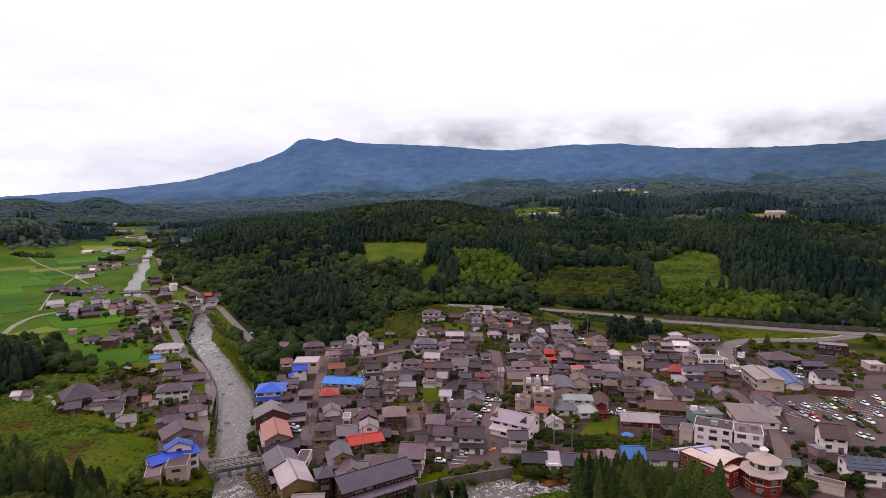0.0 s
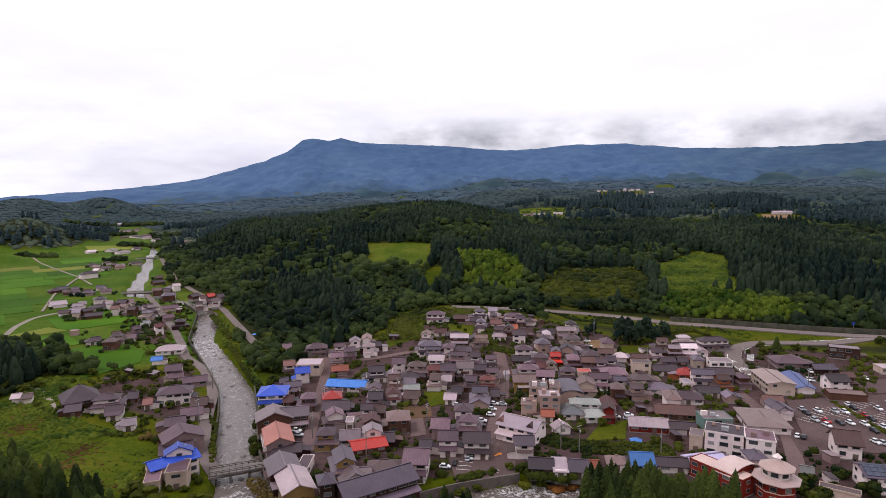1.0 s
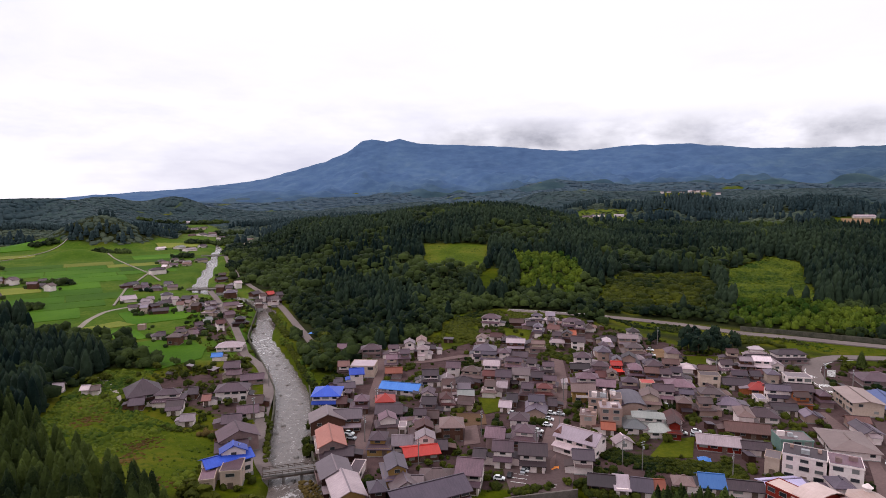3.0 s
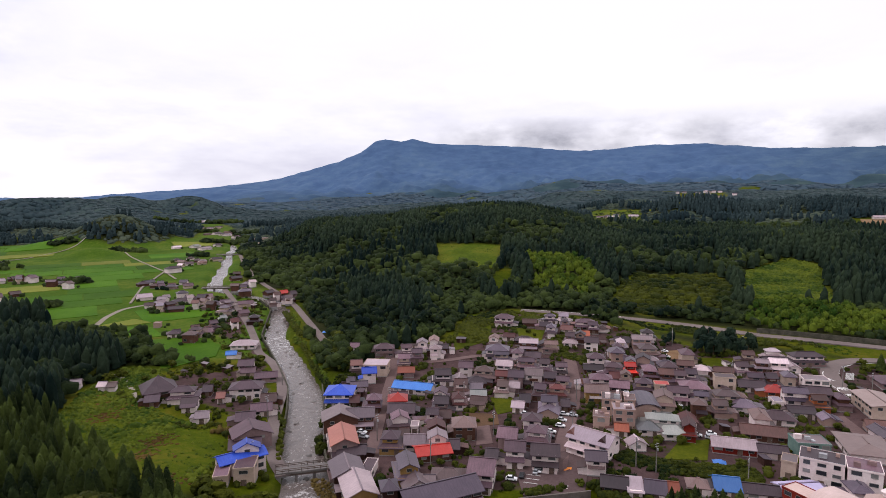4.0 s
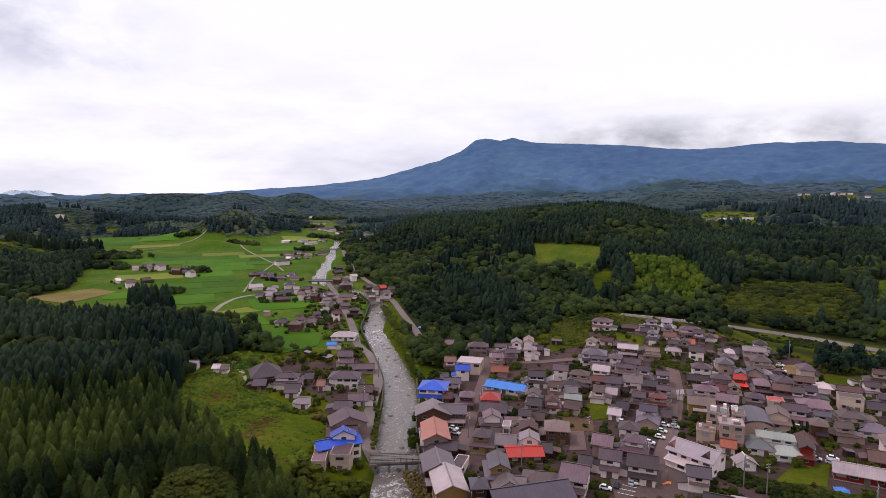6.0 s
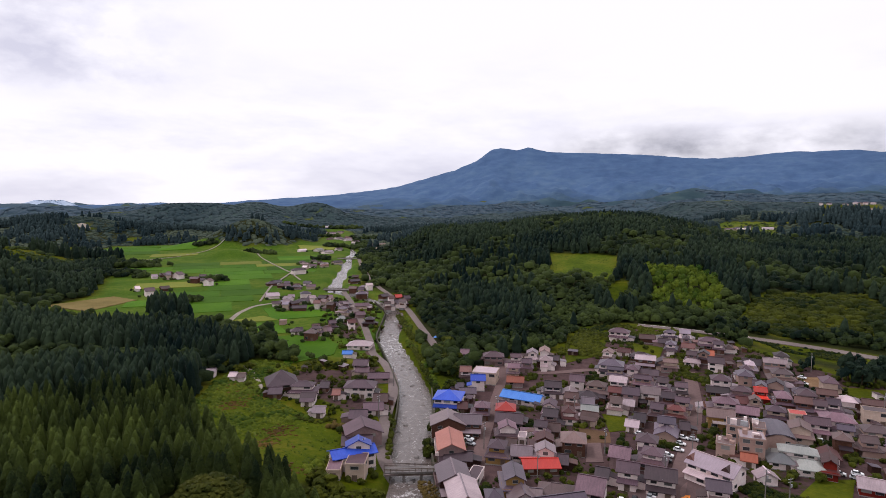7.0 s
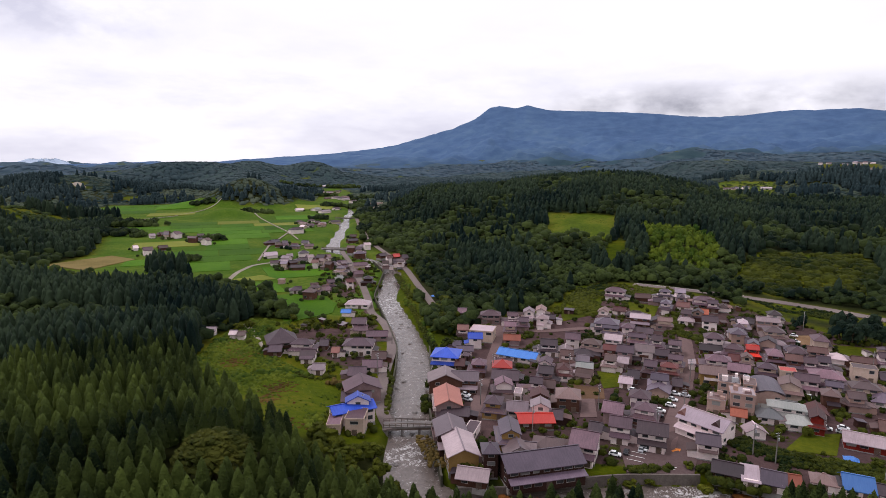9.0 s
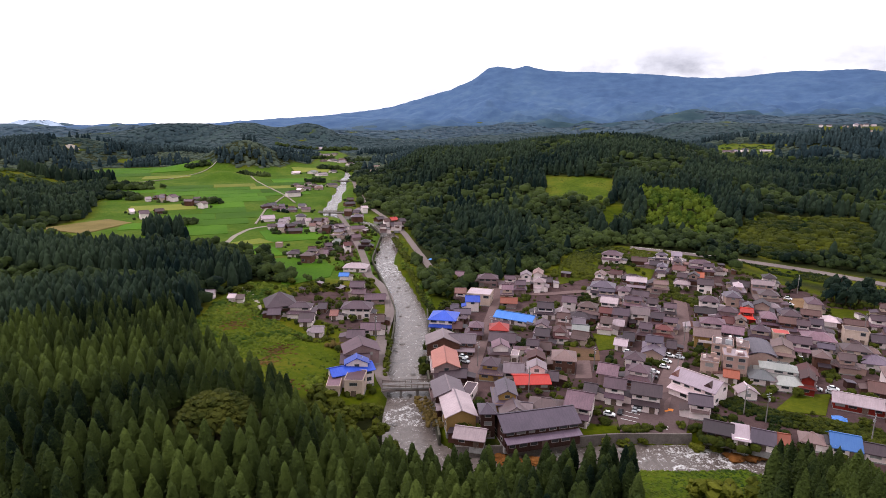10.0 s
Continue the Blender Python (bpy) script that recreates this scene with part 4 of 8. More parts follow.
house(-65.2, 276.8, 3.2, 11.0, 10, 2, "flat", "white", "cream", name="warehouse", label="white flat-roofed warehouse with open cream ground floor")
house(-65.9, 264.8, 16.0, 5.1, 6, 2, "gable", "blue", "white")
house(-67.5, 253.3, 16.0, 6.4, 5, 1, "gable", "slate", "white")
house(-72.6, 258.5, 14.0, 2.7, 5, 1, "gable", "slate", "grey")
house(-71.4, 238.8, 8.0, 10.6, 11, 2, "hip", "blue", "white", skirt=1)
house(-69.3, 239.4, 16.0, 5.1, 6, 1, "gable", "blue", "white")
house(-64.4, 235.3, 11.0, 3.1, 6, 1, "gable", "maroon", "brown")
house(-56.2, 231.1, 10.0, 6.6, 8, 2, "hip", "grey", "brown")
house(-43.7, 253.9, -9.6, 16.5, 7, 1, "gable", "sky", "white", name="long_hall", label="long white hall with bright blue sheet roof")
house(-50.8, 274.9, 9.0, 6.8, 6, 1, "gable", "orange", "grey")
house(-46.3, 232.4, 11.0, 6.7, 7, 2, "hip", "red", "brown")
house(-43.7, 227.2, 6.0, 9.4, 9, 1, "gable", "dark", "grey")
house(-41.8, 213.2, -73.3, 6.6, 8, 2, "gable", "grey", "white")
house(-32.8, 265.4, 8.0, 8.9, 8, 2, "gable", "dark", "white")
house(-23.1, 253.6, 5.0, 5.1, 7, 2, "gable", "brown", "white")
house(-29.2, 230.8, 2.0, 5.9, 8, 2, "gable", "dark", "grey")
house(-26.7, 223.1, 5.0, 4.1, 6, 1, "gable", "brown", "brown")

# along the river street
house(-63.5, 212.2, -70.1, 9.2, 12, 2, "gable", "pale", "brown", label="pale sheet-roofed riverside inn with brown timber gable")
house(-56.7, 215.0, 13.0, 9.3, 8, 2, "gable", "pale", "brown", skirt=1)
house(-57.2, 194.8, -69, 14.1, 8.2, 2, "gable", "salmon", "grey", label="salmon-red roofed riverside building with raised ridge")
house(-52.7, 189.8, 10.0, 8.3, 6, 1, "gable", "dark", "dark")
house(-49.6, 173.1, -65.1, 10.4, 8.6, 2, "gable", "pale", "dark")
house(-43.5, 163.0, -64.5, 13.0, 8.2, 2, "gable", "pale", "yellow", label="large pale-roofed inn with ochre gable above the river")
house(-44.2, 178.3, 0.0, 3.3, 9, 1, "flat", "grey", "white")
house(-33.9, 159.2, 19.6, 3.8, 5.5, 3, "hip", "slate", "dark", name="tower_house", label="dark timber tower house with small slate hip roof")
house(-40.6, 195.4, 4.0, 7.4, 8.5, 2, "hip", "grey", "yellow")
house(-33.7, 198.3, 8.0, 6.1, 7, 1, "gable", "pale", "white")
house(-32.5, 175.8, -72.7, 11.4, 6.4, 2, "gable", "slate", "yellow")
house(-26.8, 191.3, 21.0, 10.6, 7.5, 1, "gable", "red", "brown", name="long_shed", label="long shed with bright vermilion sheet roof", pitch=0.16)
house(-28.5, 205.9, -78.6, 8.3, 8, 2, "gable", "maroon", "brown")
house(-26.1, 196.7, -79.8, 6.6, 7, 2, "gable", "pale", "white")
house(-20.2, 196.3, 6.0, 2.5, 6, 1, "gable", "dark", "dark")
house(-30.1, 218.4, 3.0, 5.3, 6, 2, "gable", "grey", "white")
house(-38.2, 204.6, 4.0, 2.5, 5, 1, "gable", "brown", "brown")
house(-35.9, 211.7, 5.0, 2.5, 5, 1, "flat", "white", "white")
house(-18.3, 210.3, 7.0, 7.4, 8.5, 2, "hip", "tan", "brown")
house(-9.9, 177.8, -5.0, 6.8, 10, 2, "gable", "grey", "white", skirt=1)
house(-20.9, 162.8, 32.6, 21.6, 9.5, 2, "gable", "slate", "dark", skirt=1, name="riverside_inn", label="long dark timber inn with blue-grey roof over the river")
house(-28.0, 169.3, -68.6, 5.3, 8, 1, "gable", "pale", "white")
house(-24.8, 171.4, 7.0, 2.5, 6, 1, "gable", "pale", "grey")
house(-19.7, 176.1, 3.0, 9.5, 7.5, 1, "hip", "tan", "white")
house(-37.0, 153.7, 4.0, 7.7, 6, 1, "gable", "pale", "brown")
house(-7.7, 191.3, -3.0, 3.1, 6, 1, "gable", "dark", "white")

# main street
house(-2.8, 202.6, -7.0, 5.1, 7.5, 2, "gable", "grey", "grey")
house(-0.4, 192.4, -2.0, 4.7, 6.5, 2, "gable", "grey", "white", skirt=1)
house(6.8, 206.6, -8.0, 8.5, 8, 2, "hip", "grey", "white")
house(12.3, 237.4, -3.0, 7.0, 7, 2, "gable", "slate", "white")
house(12.3, 232.9, 82.4, 8.3, 7, 1, "gable", "slate", "pink")
house(18.9, 240.4, -2.0, 2.5, 6, 1, "gable", "dark", "brown")
house(0.6, 236.7, -6.0, 4.0, 5, 1, "gable", "white", "white")
house(3.3, 243.9, -2.0, 3.4, 7, 1, "gable", "dark", "brown")
house(8.9, 191.3, -3.0, 7.9, 8, 2, "gable", "dark", "white", skirt=1)
guest_house = house(25.1, 203.1, -32.6, 14.0, 9, 2, "gable", "white", "white", skirt=1, name="guest_house", label="long white guest house with two roof dormers")
house(24.0, 189.1, -3.0, 2.7, 6, 2, "gable", "slate", "white")
house(36.6, 218.4, -7.0, 3.9, 5, 1, "gable", "orange", "white")
house(50.9, 224.0, -7.0, 13.4, 8, 2, "hip", "teal", "white")
house(46.3, 221.2, -3.0, 7.3, 7, 1, "hip", "teal", "white")
house(54.2, 218.4, -1.0, 7.5, 7, 1, "hip", "teal", "white")
house(39.4, 206.6, -80.0, 3.8, 5.5, 1, "gable", "white", "white")
house(59.0, 218.4, -100.7, 8.9, 4.5, 2, "gable", "maroon", "red")
house(48.3, 238.2, -90.6, 14.5, 9, 2, "barrel", "slate", "pink", label="pink plastered hall with vaulted blue-grey roof")
house(27.9, 178.4, -8.0, 6.7, 6.5, 1, "gable", "dark", "brown")
house(33.2, 176.2, -4.0, 3.4, 6, 1, "shed", "white", "white")
house(38.8, 176.6, -9.0, 5.0, 7, 1, "gable", "slate", "white")
house(43.5, 177.2, -2.0, 2.5, 5, 1, "gable", "orange", "white")
house(51.4, 180.4, -8.0, 5.2, 5, 1, "hip", "tan", "white")

# terraces at the back of the town
house(-7.5, 363.4, -7.0, 10.4, 7, 2, "hip", "grey", "white", skirt=1)
house(7.6, 363.1, -1.0, 7.6, 6, 1, "gable", "brown", "brown")
house(16.5, 357.1, -1.0, 5.8, 6, 1, "gable", "grey", "grey")
house(28.4, 370.9, -3.0, 5.8, 7.5, 2, "gable", "white", "white")
house(40.5, 357.7, -3.0, 12.7, 8, 2, "hip", "grey", "white")
house(43.6, 352.0, -7.0, 5.3, 6, 2, "gable", "grey", "white")
house(28.5, 350.7, -9.0, 5.8, 6, 1, "gable", "salmon", "white")
house(28.6, 329.5, -9.0, 5.9, 6, 2, "gable", "grey", "grey")
house(28.2, 325.4, -6.0, 6.8, 5, 1, "hip", "pale", "white")
house(37.3, 340.5, -5.0, 4.3, 6, 1, "gable", "orange", "brown")
house(-4.1, 333.6, -9.0, 5.6, 5, 1, "gable", "maroon", "white")
house(4.2, 327.8, -5.0, 9.6, 6.5, 1, "hip", "dark", "brown")
house(-9.6, 304.0, -2.0, 10.6, 9, 2, "hip", "slate", "white", skirt=1)
house(-2.7, 306.5, -9.0, 7.3, 6, 1, "gable", "grey", "brown")
house(-5.6, 281.2, -6.0, 6.6, 6.5, 2, "gable", "pale", "white")
house(4.9, 286.7, -6.0, 8.1, 6, 2, "gable", "grey", "pink")
house(7.2, 302.0, -7.0, 8.8, 6.5, 1, "gable", "dark", "brown")
house(13.0, 285.3, -8.0, 4.5, 7, 2, "gable", "grey", "white")
house(19.5, 281.3, -1.0, 6.2, 7, 2, "gable", "dark", "white")
house(-13.3, 272.1, -6.0, 11.3, 9, 2, "hip", "tan", "cream")
house(-23.2, 277.1, 2.0, 4.8, 6.5, 2, "gable", "grey", "white")
house(-6.2, 266.4, -1.0, 4.8, 7, 2, "gable", "maroon", "brown")
house(-0.2, 266.8, -3.0, 5.9, 7, 2, "gable", "grey", "grey")
house(7.5, 270.1, -2.0, 7.0, 7.5, 2, "gable", "pale", "white")
house(14.2, 266.5, -2.0, 4.7, 7, 2, "gable", "grey", "brown")
house(19.9, 262.7, -9.0, 4.2, 6.5, 2, "gable", "grey", "cream")
house(9.6, 251.3, -8.0, 5.6, 7, 2, "gable", "grey", "grey")
house(-6.2, 253.6, -3.0, 3.9, 7, 2, "gable", "tan", "white")
house(-1.1, 259.8, -3.0, 4.1, 6, 1, "gable", "pale", "grey")
house(-17.6, 264.4, 3.0, 8.0, 7, 1, "hip", "dark", "brown")
house(-17.0, 256.1, 1.0, 4.5, 6, 1, "gable", "pale", "white")
house(-15.7, 248.3, 4.0, 5.8, 5, 1, "gable", "teal", "grey")

# north-east quarter
house(38.4, 320.7, -3.0, 6.3, 7, 2, "gable", "dark", "white")
house(50.7, 313.7, -1.0, 5.7, 6, 2, "hip", "grey", "white")
house(64.3, 311.9, -1.0, 9.8, 8.5, 2, "hip", "tan", "cream")
house(37.6, 296.1, -1.0, 7.4, 7, 2, "hip", "grey", "white")
house(35.3, 286.5, -1.0, 8.3, 6, 1, "gable", "dark", "brown")
house(43.7, 283.8, -4.0, 8.9, 8, 2, "hip", "grey", "grey")
house(51.5, 284.4, -2.0, 4.4, 6, 2, "gable", "red", "red")
house(59.1, 281.0, -4.0, 7.9, 9.5, 2, "hip", "grey", "brown")
house(34.4, 267.2, -2.0, 13.3, 8, 2, "hip", "grey", "white")
house(43.2, 276.6, -2.0, 3.5, 6, 1, "gable", "maroon", "brown")
house(32.1, 251.4, -2.0, 8.8, 8, 2, "gable", "tan", "yellow")
house(53.2, 263.6, -8.0, 7.3, 8, 2, "hip", "grey", "cream")
house(42.4, 258.0, -9.0, 6.9, 7, 2, "gable", "grey", "grey")
house(65.6, 276.6, -8.0, 4.8, 6, 2, "gable", "brown", "brown")
house(65.4, 274.6, -6.0, 4.8, 6, 1, "gable", "grey", "grey")
house(70.6, 275.2, -4.0, 3.1, 7, 2, "gable", "grey", "white")
house(76.9, 277.5, -7.0, 4.4, 7, 2, "gable", "grey", "white")
house(72.9, 260.9, -4.0, 10.2, 8.5, 2, "hip", "grey", "white", skirt=1)
house(59.9, 260.9, -4.0, 5.5, 5, 2, "flat", "red", "cream")
house(57.2, 246.9, -98.5, 9.2, 8.5, 2, "gable", "tan", "cream")
house(89.0, 273.2, -7.0, 8.2, 6, 2, "flat", "tan", "cream")
house(81.9, 251.9, -3.0, 13.4, 8, 2, "hip", "tan", "cream")
house(76.8, 240.4, -1.0, 4.5, 6.5, 2, "gable", "tan", "pink")
house(99.1, 271.4, -5.0, 10.0, 7, 1, "gable", "dark", "white")
house(102.2, 275.7, -6.0, 6.9, 6, 2, "gable", "grey", "grey")
house(101.9, 289.8, -2.0, 5.0, 7, 2, "gable", "grey", "white")
house(93.8, 289.1, -7.0, 7.6, 5, 1, "gable", "brown", "brown")
house(109.4, 274.9, -3.0, 4.9, 7, 2, "gable", "dark", "brown")
house(107.0, 266.4, -9.0, 8.5, 8, 1, "hip", "red", "orange")
house(102.1, 253.3, -2.0, 3.5, 6, 1, "flat", "white", "white")
house(87.5, 248.1, -3.0, 8.5, 8, 1, "hip", "slate", "white")
house(95.4, 236.6, -9.0, 11.2, 8, 1, "hip", "grey", "white")
house(119.1, 259.1, -9.0, 9.6, 7, 2, "gable", "dark", "grey")
house(125.8, 274.2, -7.0, 9.6, 7, 2, "flat", "pale", "white")
house(116.4, 249.9, -2.0, 5.1, 7, 2, "gable", "brown", "orange")
house(135.7, 307.3, 5.7, 18.1, 8, 2, "hip", "dark", "white")
house(122.0, 305.7, -2.0, 9.1, 6, 1, "gable", "dark", "white")
house(110.4, 306.9, -8.0, 4.6, 6, 2, "gable", "brown", "cream")
house(127.8, 259.4, -1.0, 3.4, 6, 1, "gable", "tan", "yellow")

# offices and halls by the car park
house(138.0, 251.5, -97, 18.5, 10.5, 2, "gable", "beige", "cream", name="town_office", label="cream two-storey hall with low beige roof", pitch=0.08)
house(150.3, 254.0, -104, 21.5, 6.5, 1, "gable", "navy", "white", name="hall", label="white hall with long faded blue sheet roof", pitch=0.16)
house(162.3, 282.6, -6.0, 14.1, 12, 1, "hip", "grey", "grey")
house(195.4, 292.6, -25.9, 12.6, 7, 2, "flat", "pale", "dark", name="office", label="dark two-storey office with pale flat roof")
house(171.8, 271.5, -8.0, 8.5, 6, 1, "gable", "slate", "dark")
house(162.9, 249.0, -3.0, 7.6, 8, 2, "gable", "dark", "white")
house(170.9, 253.4, -6.0, 5.6, 7, 2, "gable", "brown", "brown")
house(160.2, 238.0, -15.5, 13.4, 6, 1, "flat", "tan", "brown", windows=False)
house(200.5, 271.2, -7.0, 6.8, 7, 1, "flat", "white", "cream")
house(113.4, 213.2, -101, 18.0, 13.5, 1, "hip", "beige", "white", name="hall", label="white hall with a broad low beige roof", pitch=0.1)
house(84.5, 221.1, -11.0, 13.5, 8, 1, "gable", "brown", "brown")
house(70.9, 209.3, -10.3, 12.9, 7, 1, "gable", "pale", "red")
teal_block = house(94.0, 208.6, -2, 9.8, 7.6, 2, "flat", "pale", "teal", label="turquoise plastered block with a flat roof terrace")
house(59.1, 180.8, -7.0, 6.2, 8, 1, "gable", "sky", "white")
house(67.6, 178.6, -8.0, 8.7, 5, 1, "gable", "dark", "white")
house(62.2, 230.0, -96.0, 7.4, 5, 1, "gable", "maroon", "white")
house(127.2, 188.8, -18, 7.0, 8.5, 2, "gable", "brown", "white", label="white two-storey house with brown mansard roof", pitch=0.34)
apartment_house = house(124.5, 166.6, -13, 14, 9, 2, "gable", "slate", "white", name="apartment_house", label="white two-storey house roofed with solar panels", pitch=0.16)

# west bank
house(-144.9, 229.7, 39.3, 12.3, 13, 2, "hip", "dark", "dark", name="temple", label="large dark timber temple with a broad dark hip roof", pitch=0.34)
house(-133.4, 228.9, 18.0, 11.1, 8, 2, "hip", "grey", "white")
house(-126.8, 221.9, 20.0, 5.3, 7, 1, "gable", "grey", "white", skirt=1)
house(-142.4, 221.8, 22.0, 4.6, 6, 1, "gable", "grey", "brown")
house(-114.8, 209.5, 18.0, 4.0, 5, 1, "gable", "pale", "white")
house(-128.6, 239.0, 17.0, 3.0, 6, 1, "gable", "grey", "brown")
house(-119.3, 232.1, 18.0, 2.5, 5, 1, "gable", "salmon", "white")
house(-126.2, 269.8, 16.0, 6.2, 7, 2, "gable", "grey", "white")
house(-124.0, 267.0, 18.0, 5.6, 6, 1, "gable", "grey", "cream")
house(-111.9, 239.6, 16.0, 12.4, 9, 2, "hip", "grey", "white")
house(-112.8, 261.0, 21.0, 9.1, 6, 1, "gable", "grey", "grey")
house(-99.3, 232.8, 18.0, 5.2, 7, 1, "gable", "brown", "brown")
house(-97.9, 222.5, 23.0, 7.0, 7, 1, "gable", "grey", "white")
house(-99.4, 212.2, 20.0, 6.0, 7, 1, "gable", "grey", "grey")
house(-89.2, 194.6, -56.7, 9.0, 12, 2, "gable", "grey", "grey")
house(-88.9, 189.6, 23.0, 9.3, 7, 1, "gable", "grey", "pink")
house(-83.5, 175.2, 43.2, 13.4, 6.5, 2, "gable", "blue", "white", name="inn", label="white inn with a cobalt-blue roof by the river", pitch=0.2)
house(-82.2, 176.9, -61.9, 3.3, 7, 3, "gable", "blue", "white", name="inn", label="white gabled tower of the blue-roofed inn")
house(-79.6, 170.6, 15.0, 5.7, 8, 2, "flat", "grey", "cream")
house(-85.1, 166.7, 20.0, 4.0, 8, 1, "flat", "grey", "cream")
house(-184.5, 232.7, 23.0, 4.2, 4, 1, "gable", "pale", "white", windows=False)
house(-172.0, 232.9, 16.0, 2.5, 4, 1, "gable", "white", "white", windows=False)
house(-168.2, 233.8, 22.0, 2.5, 4, 1, "gable", "tan", "white", windows=False)
house(-148.2, 313.6, 14.0, 13.0, 9, 1, "hip", "pale", "white")
house(-145.4, 293.0, 18.0, 4.4, 4, 1, "gable", "sky", "white", windows=False)

# hamlets among the rice fields
house(-292.7, 442.1, 43.6, 13.9, 14, 1, "gable", "white", "white", windows=False)
house(-225.2, 354.3, 16.1, 5.5, 6, 1, "flat", "cream", "pink")
house(-271.9, 434.1, 5.8, 9.0, 8, 1, "gable", "pale", "white")
house(-248.0, 404.9, 63.0, 11.2, 8, 2, "gable", "dark", "brown")
house(-252.4, 430.7, 21.6, 11.6, 8, 1, "gable", "dark", "white")
house(-264.5, 448.7, 37.7, 11.2, 8, 2, "hip", "slate", "white")
house(-242.3, 443.6, 48.5, 15.7, 10, 1, "hip", "tan", "cream")
house(-212.9, 417.5, 44.1, 10.6, 9, 2, "gable", "grey", "white")
house(-202.6, 399.3, 34.2, 8.0, 9, 2, "gable", "grey", "white")
house(-268.4, 410.9, 39.9, 7.5, 7, 1, "gable", "grey", "white")
house(-254.0, 401.5, 21.5, 2.5, 7, 1, "gable", "white", "white")
house(-241.0, 401.1, 28.9, 13.5, 8, 1, "gable", "dark", "brown")
house(-188.8, 334.8, 35.6, 5.2, 8, 2, "gable", "brown", "orange")
house(-185.3, 349.7, 47.2, 7.3, 9, 2, "gable", "grey", "grey")
house(-183.3, 338.3, 36.5, 6.7, 8, 1, "gable", "grey", "white")
house(-199.0, 332.2, 35.9, 4.5, 8, 1, "gable", "grey", "brown")
house(-174.9, 355.7, 38.5, 4.9, 8, 2, "gable", "maroon", "white")
house(-192.4, 375.5, 42.3, 4.1, 7, 1, "gable", "teal", "white")
house(-168.5, 369.0, 15.6, 10.4, 10, 2, "hip", "dark", "dark")
house(-186.7, 392.8, 44.2, 8.2, 8, 1, "gable", "grey", "grey")
house(-200.2, 424.7, 29.2, 13.7, 9, 1, "gable", "grey", "cream")
house(-334.4, 511.4, 62.3, 11.1, 9, 1, "gable", "slate", "white")
house(-311.9, 494.7, 50.1, 6.5, 8, 1, "gable", "grey", "white")
house(-303.5, 497.8, 41.4, 7.3, 8, 1, "gable", "brown", "white")
house(-288.5, 497.9, 37.3, 10.3, 9, 1, "gable", "grey", "cream")
house(-357.3, 588.2, 57.3, 21.1, 10, 2, "hip", "grey", "white")
house(-373.2, 645.8, 45.1, 11.3, 9, 1, "gable", "grey", "white")
house(-369.1, 667.2, 53.8, 11.0, 9, 1, "gable", "pale", "white")
house(-364.4, 691.6, 63.3, 18.9, 10, 1, "gable", "grey", "cream")
house(-496.8, 825.5, 56.0, 16.7, 12, 1, "gable", "white", "white")
house(-478.5, 844.3, 87.4, 21.6, 14, 1, "gable", "teal", "white")
house(-446.4, 814.3, 69.9, 24.4, 14, 1, "gable", "pale", "white")
house(-453.7, 864.8, 64.7, 14.4, 12, 1, "gable", "grey", "white")
house(-233.9, 509.1, 42.8, 7.1, 8, 2, "gable", "white", "white")
house(-266.8, 544.7, 53.2, 13.9, 9, 1, "gable", "dark", "brown")
house(-279.8, 573.6, 19.3, 8.3, 8, 1, "gable", "brown", "brown")
house(-183.9, 457.7, 41.1, 6.7, 9, 2, "gable", "red", "brown")
house(-175.3, 454.8, 41.4, 5.7, 9, 2, "gable", "dark", "grey")
house(-202.4, 471.3, 65.6, 10.5, 8, 1, "gable", "dark", "brown")
house(-429.6, 434.1, 56.6, 4.5, 10, 1, "gable", "white", "white")
house(-398.5, 416.5, 52.6, 9.5, 12, 2, "gable", "grey", "white")
house(-407.7, 443.8, 57.0, 9.5, 10, 1, "gable", "brown", "brown")
house(-477.8, 504.5, 56.8, 6.5, 10, 1, "gable", "white", "white")
house(-476.0, 519.1, 67.7, 10.9, 12, 1, "gable", "grey", "brown")
house(-453.3, 511.9, 83.6, 10.4, 12, 2, "gable", "grey", "white")
house(-430.8, 521.8, 47.9, 7.7, 10, 1, "gable", "dark", "white")
house(-391.7, 482.8, 87.3, 8.0, 10, 2, "gable", "tan", "white")
house(-416.3, 524.8, 89.6, 9.4, 10, 1, "gable", "grey", "white")
house(-806.2, 1459.3, 87.9, 33.6, 18, 1, "gable", "white", "white")
house(-669.9, 1242.0, 77.8, 26.2, 16, 1, "gable", "grey", "white")
house(-575.2, 1092.8, 68.9, 22.6, 16, 1, "gable", "grey", "white")
house(-538.0, 1061.6, 71.1, 20.0, 14, 1, "gable", "pale", "white")
house(-497.4, 1013.5, 69.0, 18.5, 14, 1, "gable", "grey", "white")
house(-678.8, 1198.7, 82.4, 23.3, 14, 1, "gable", "grey", "white")
house(-434.0, 978.6, 72.3, 31.6, 14, 1, "flat", "tan", "cream")
house(-396.7, 906.0, 72.5, 26.6, 12, 1, "flat", "orange", "cream")

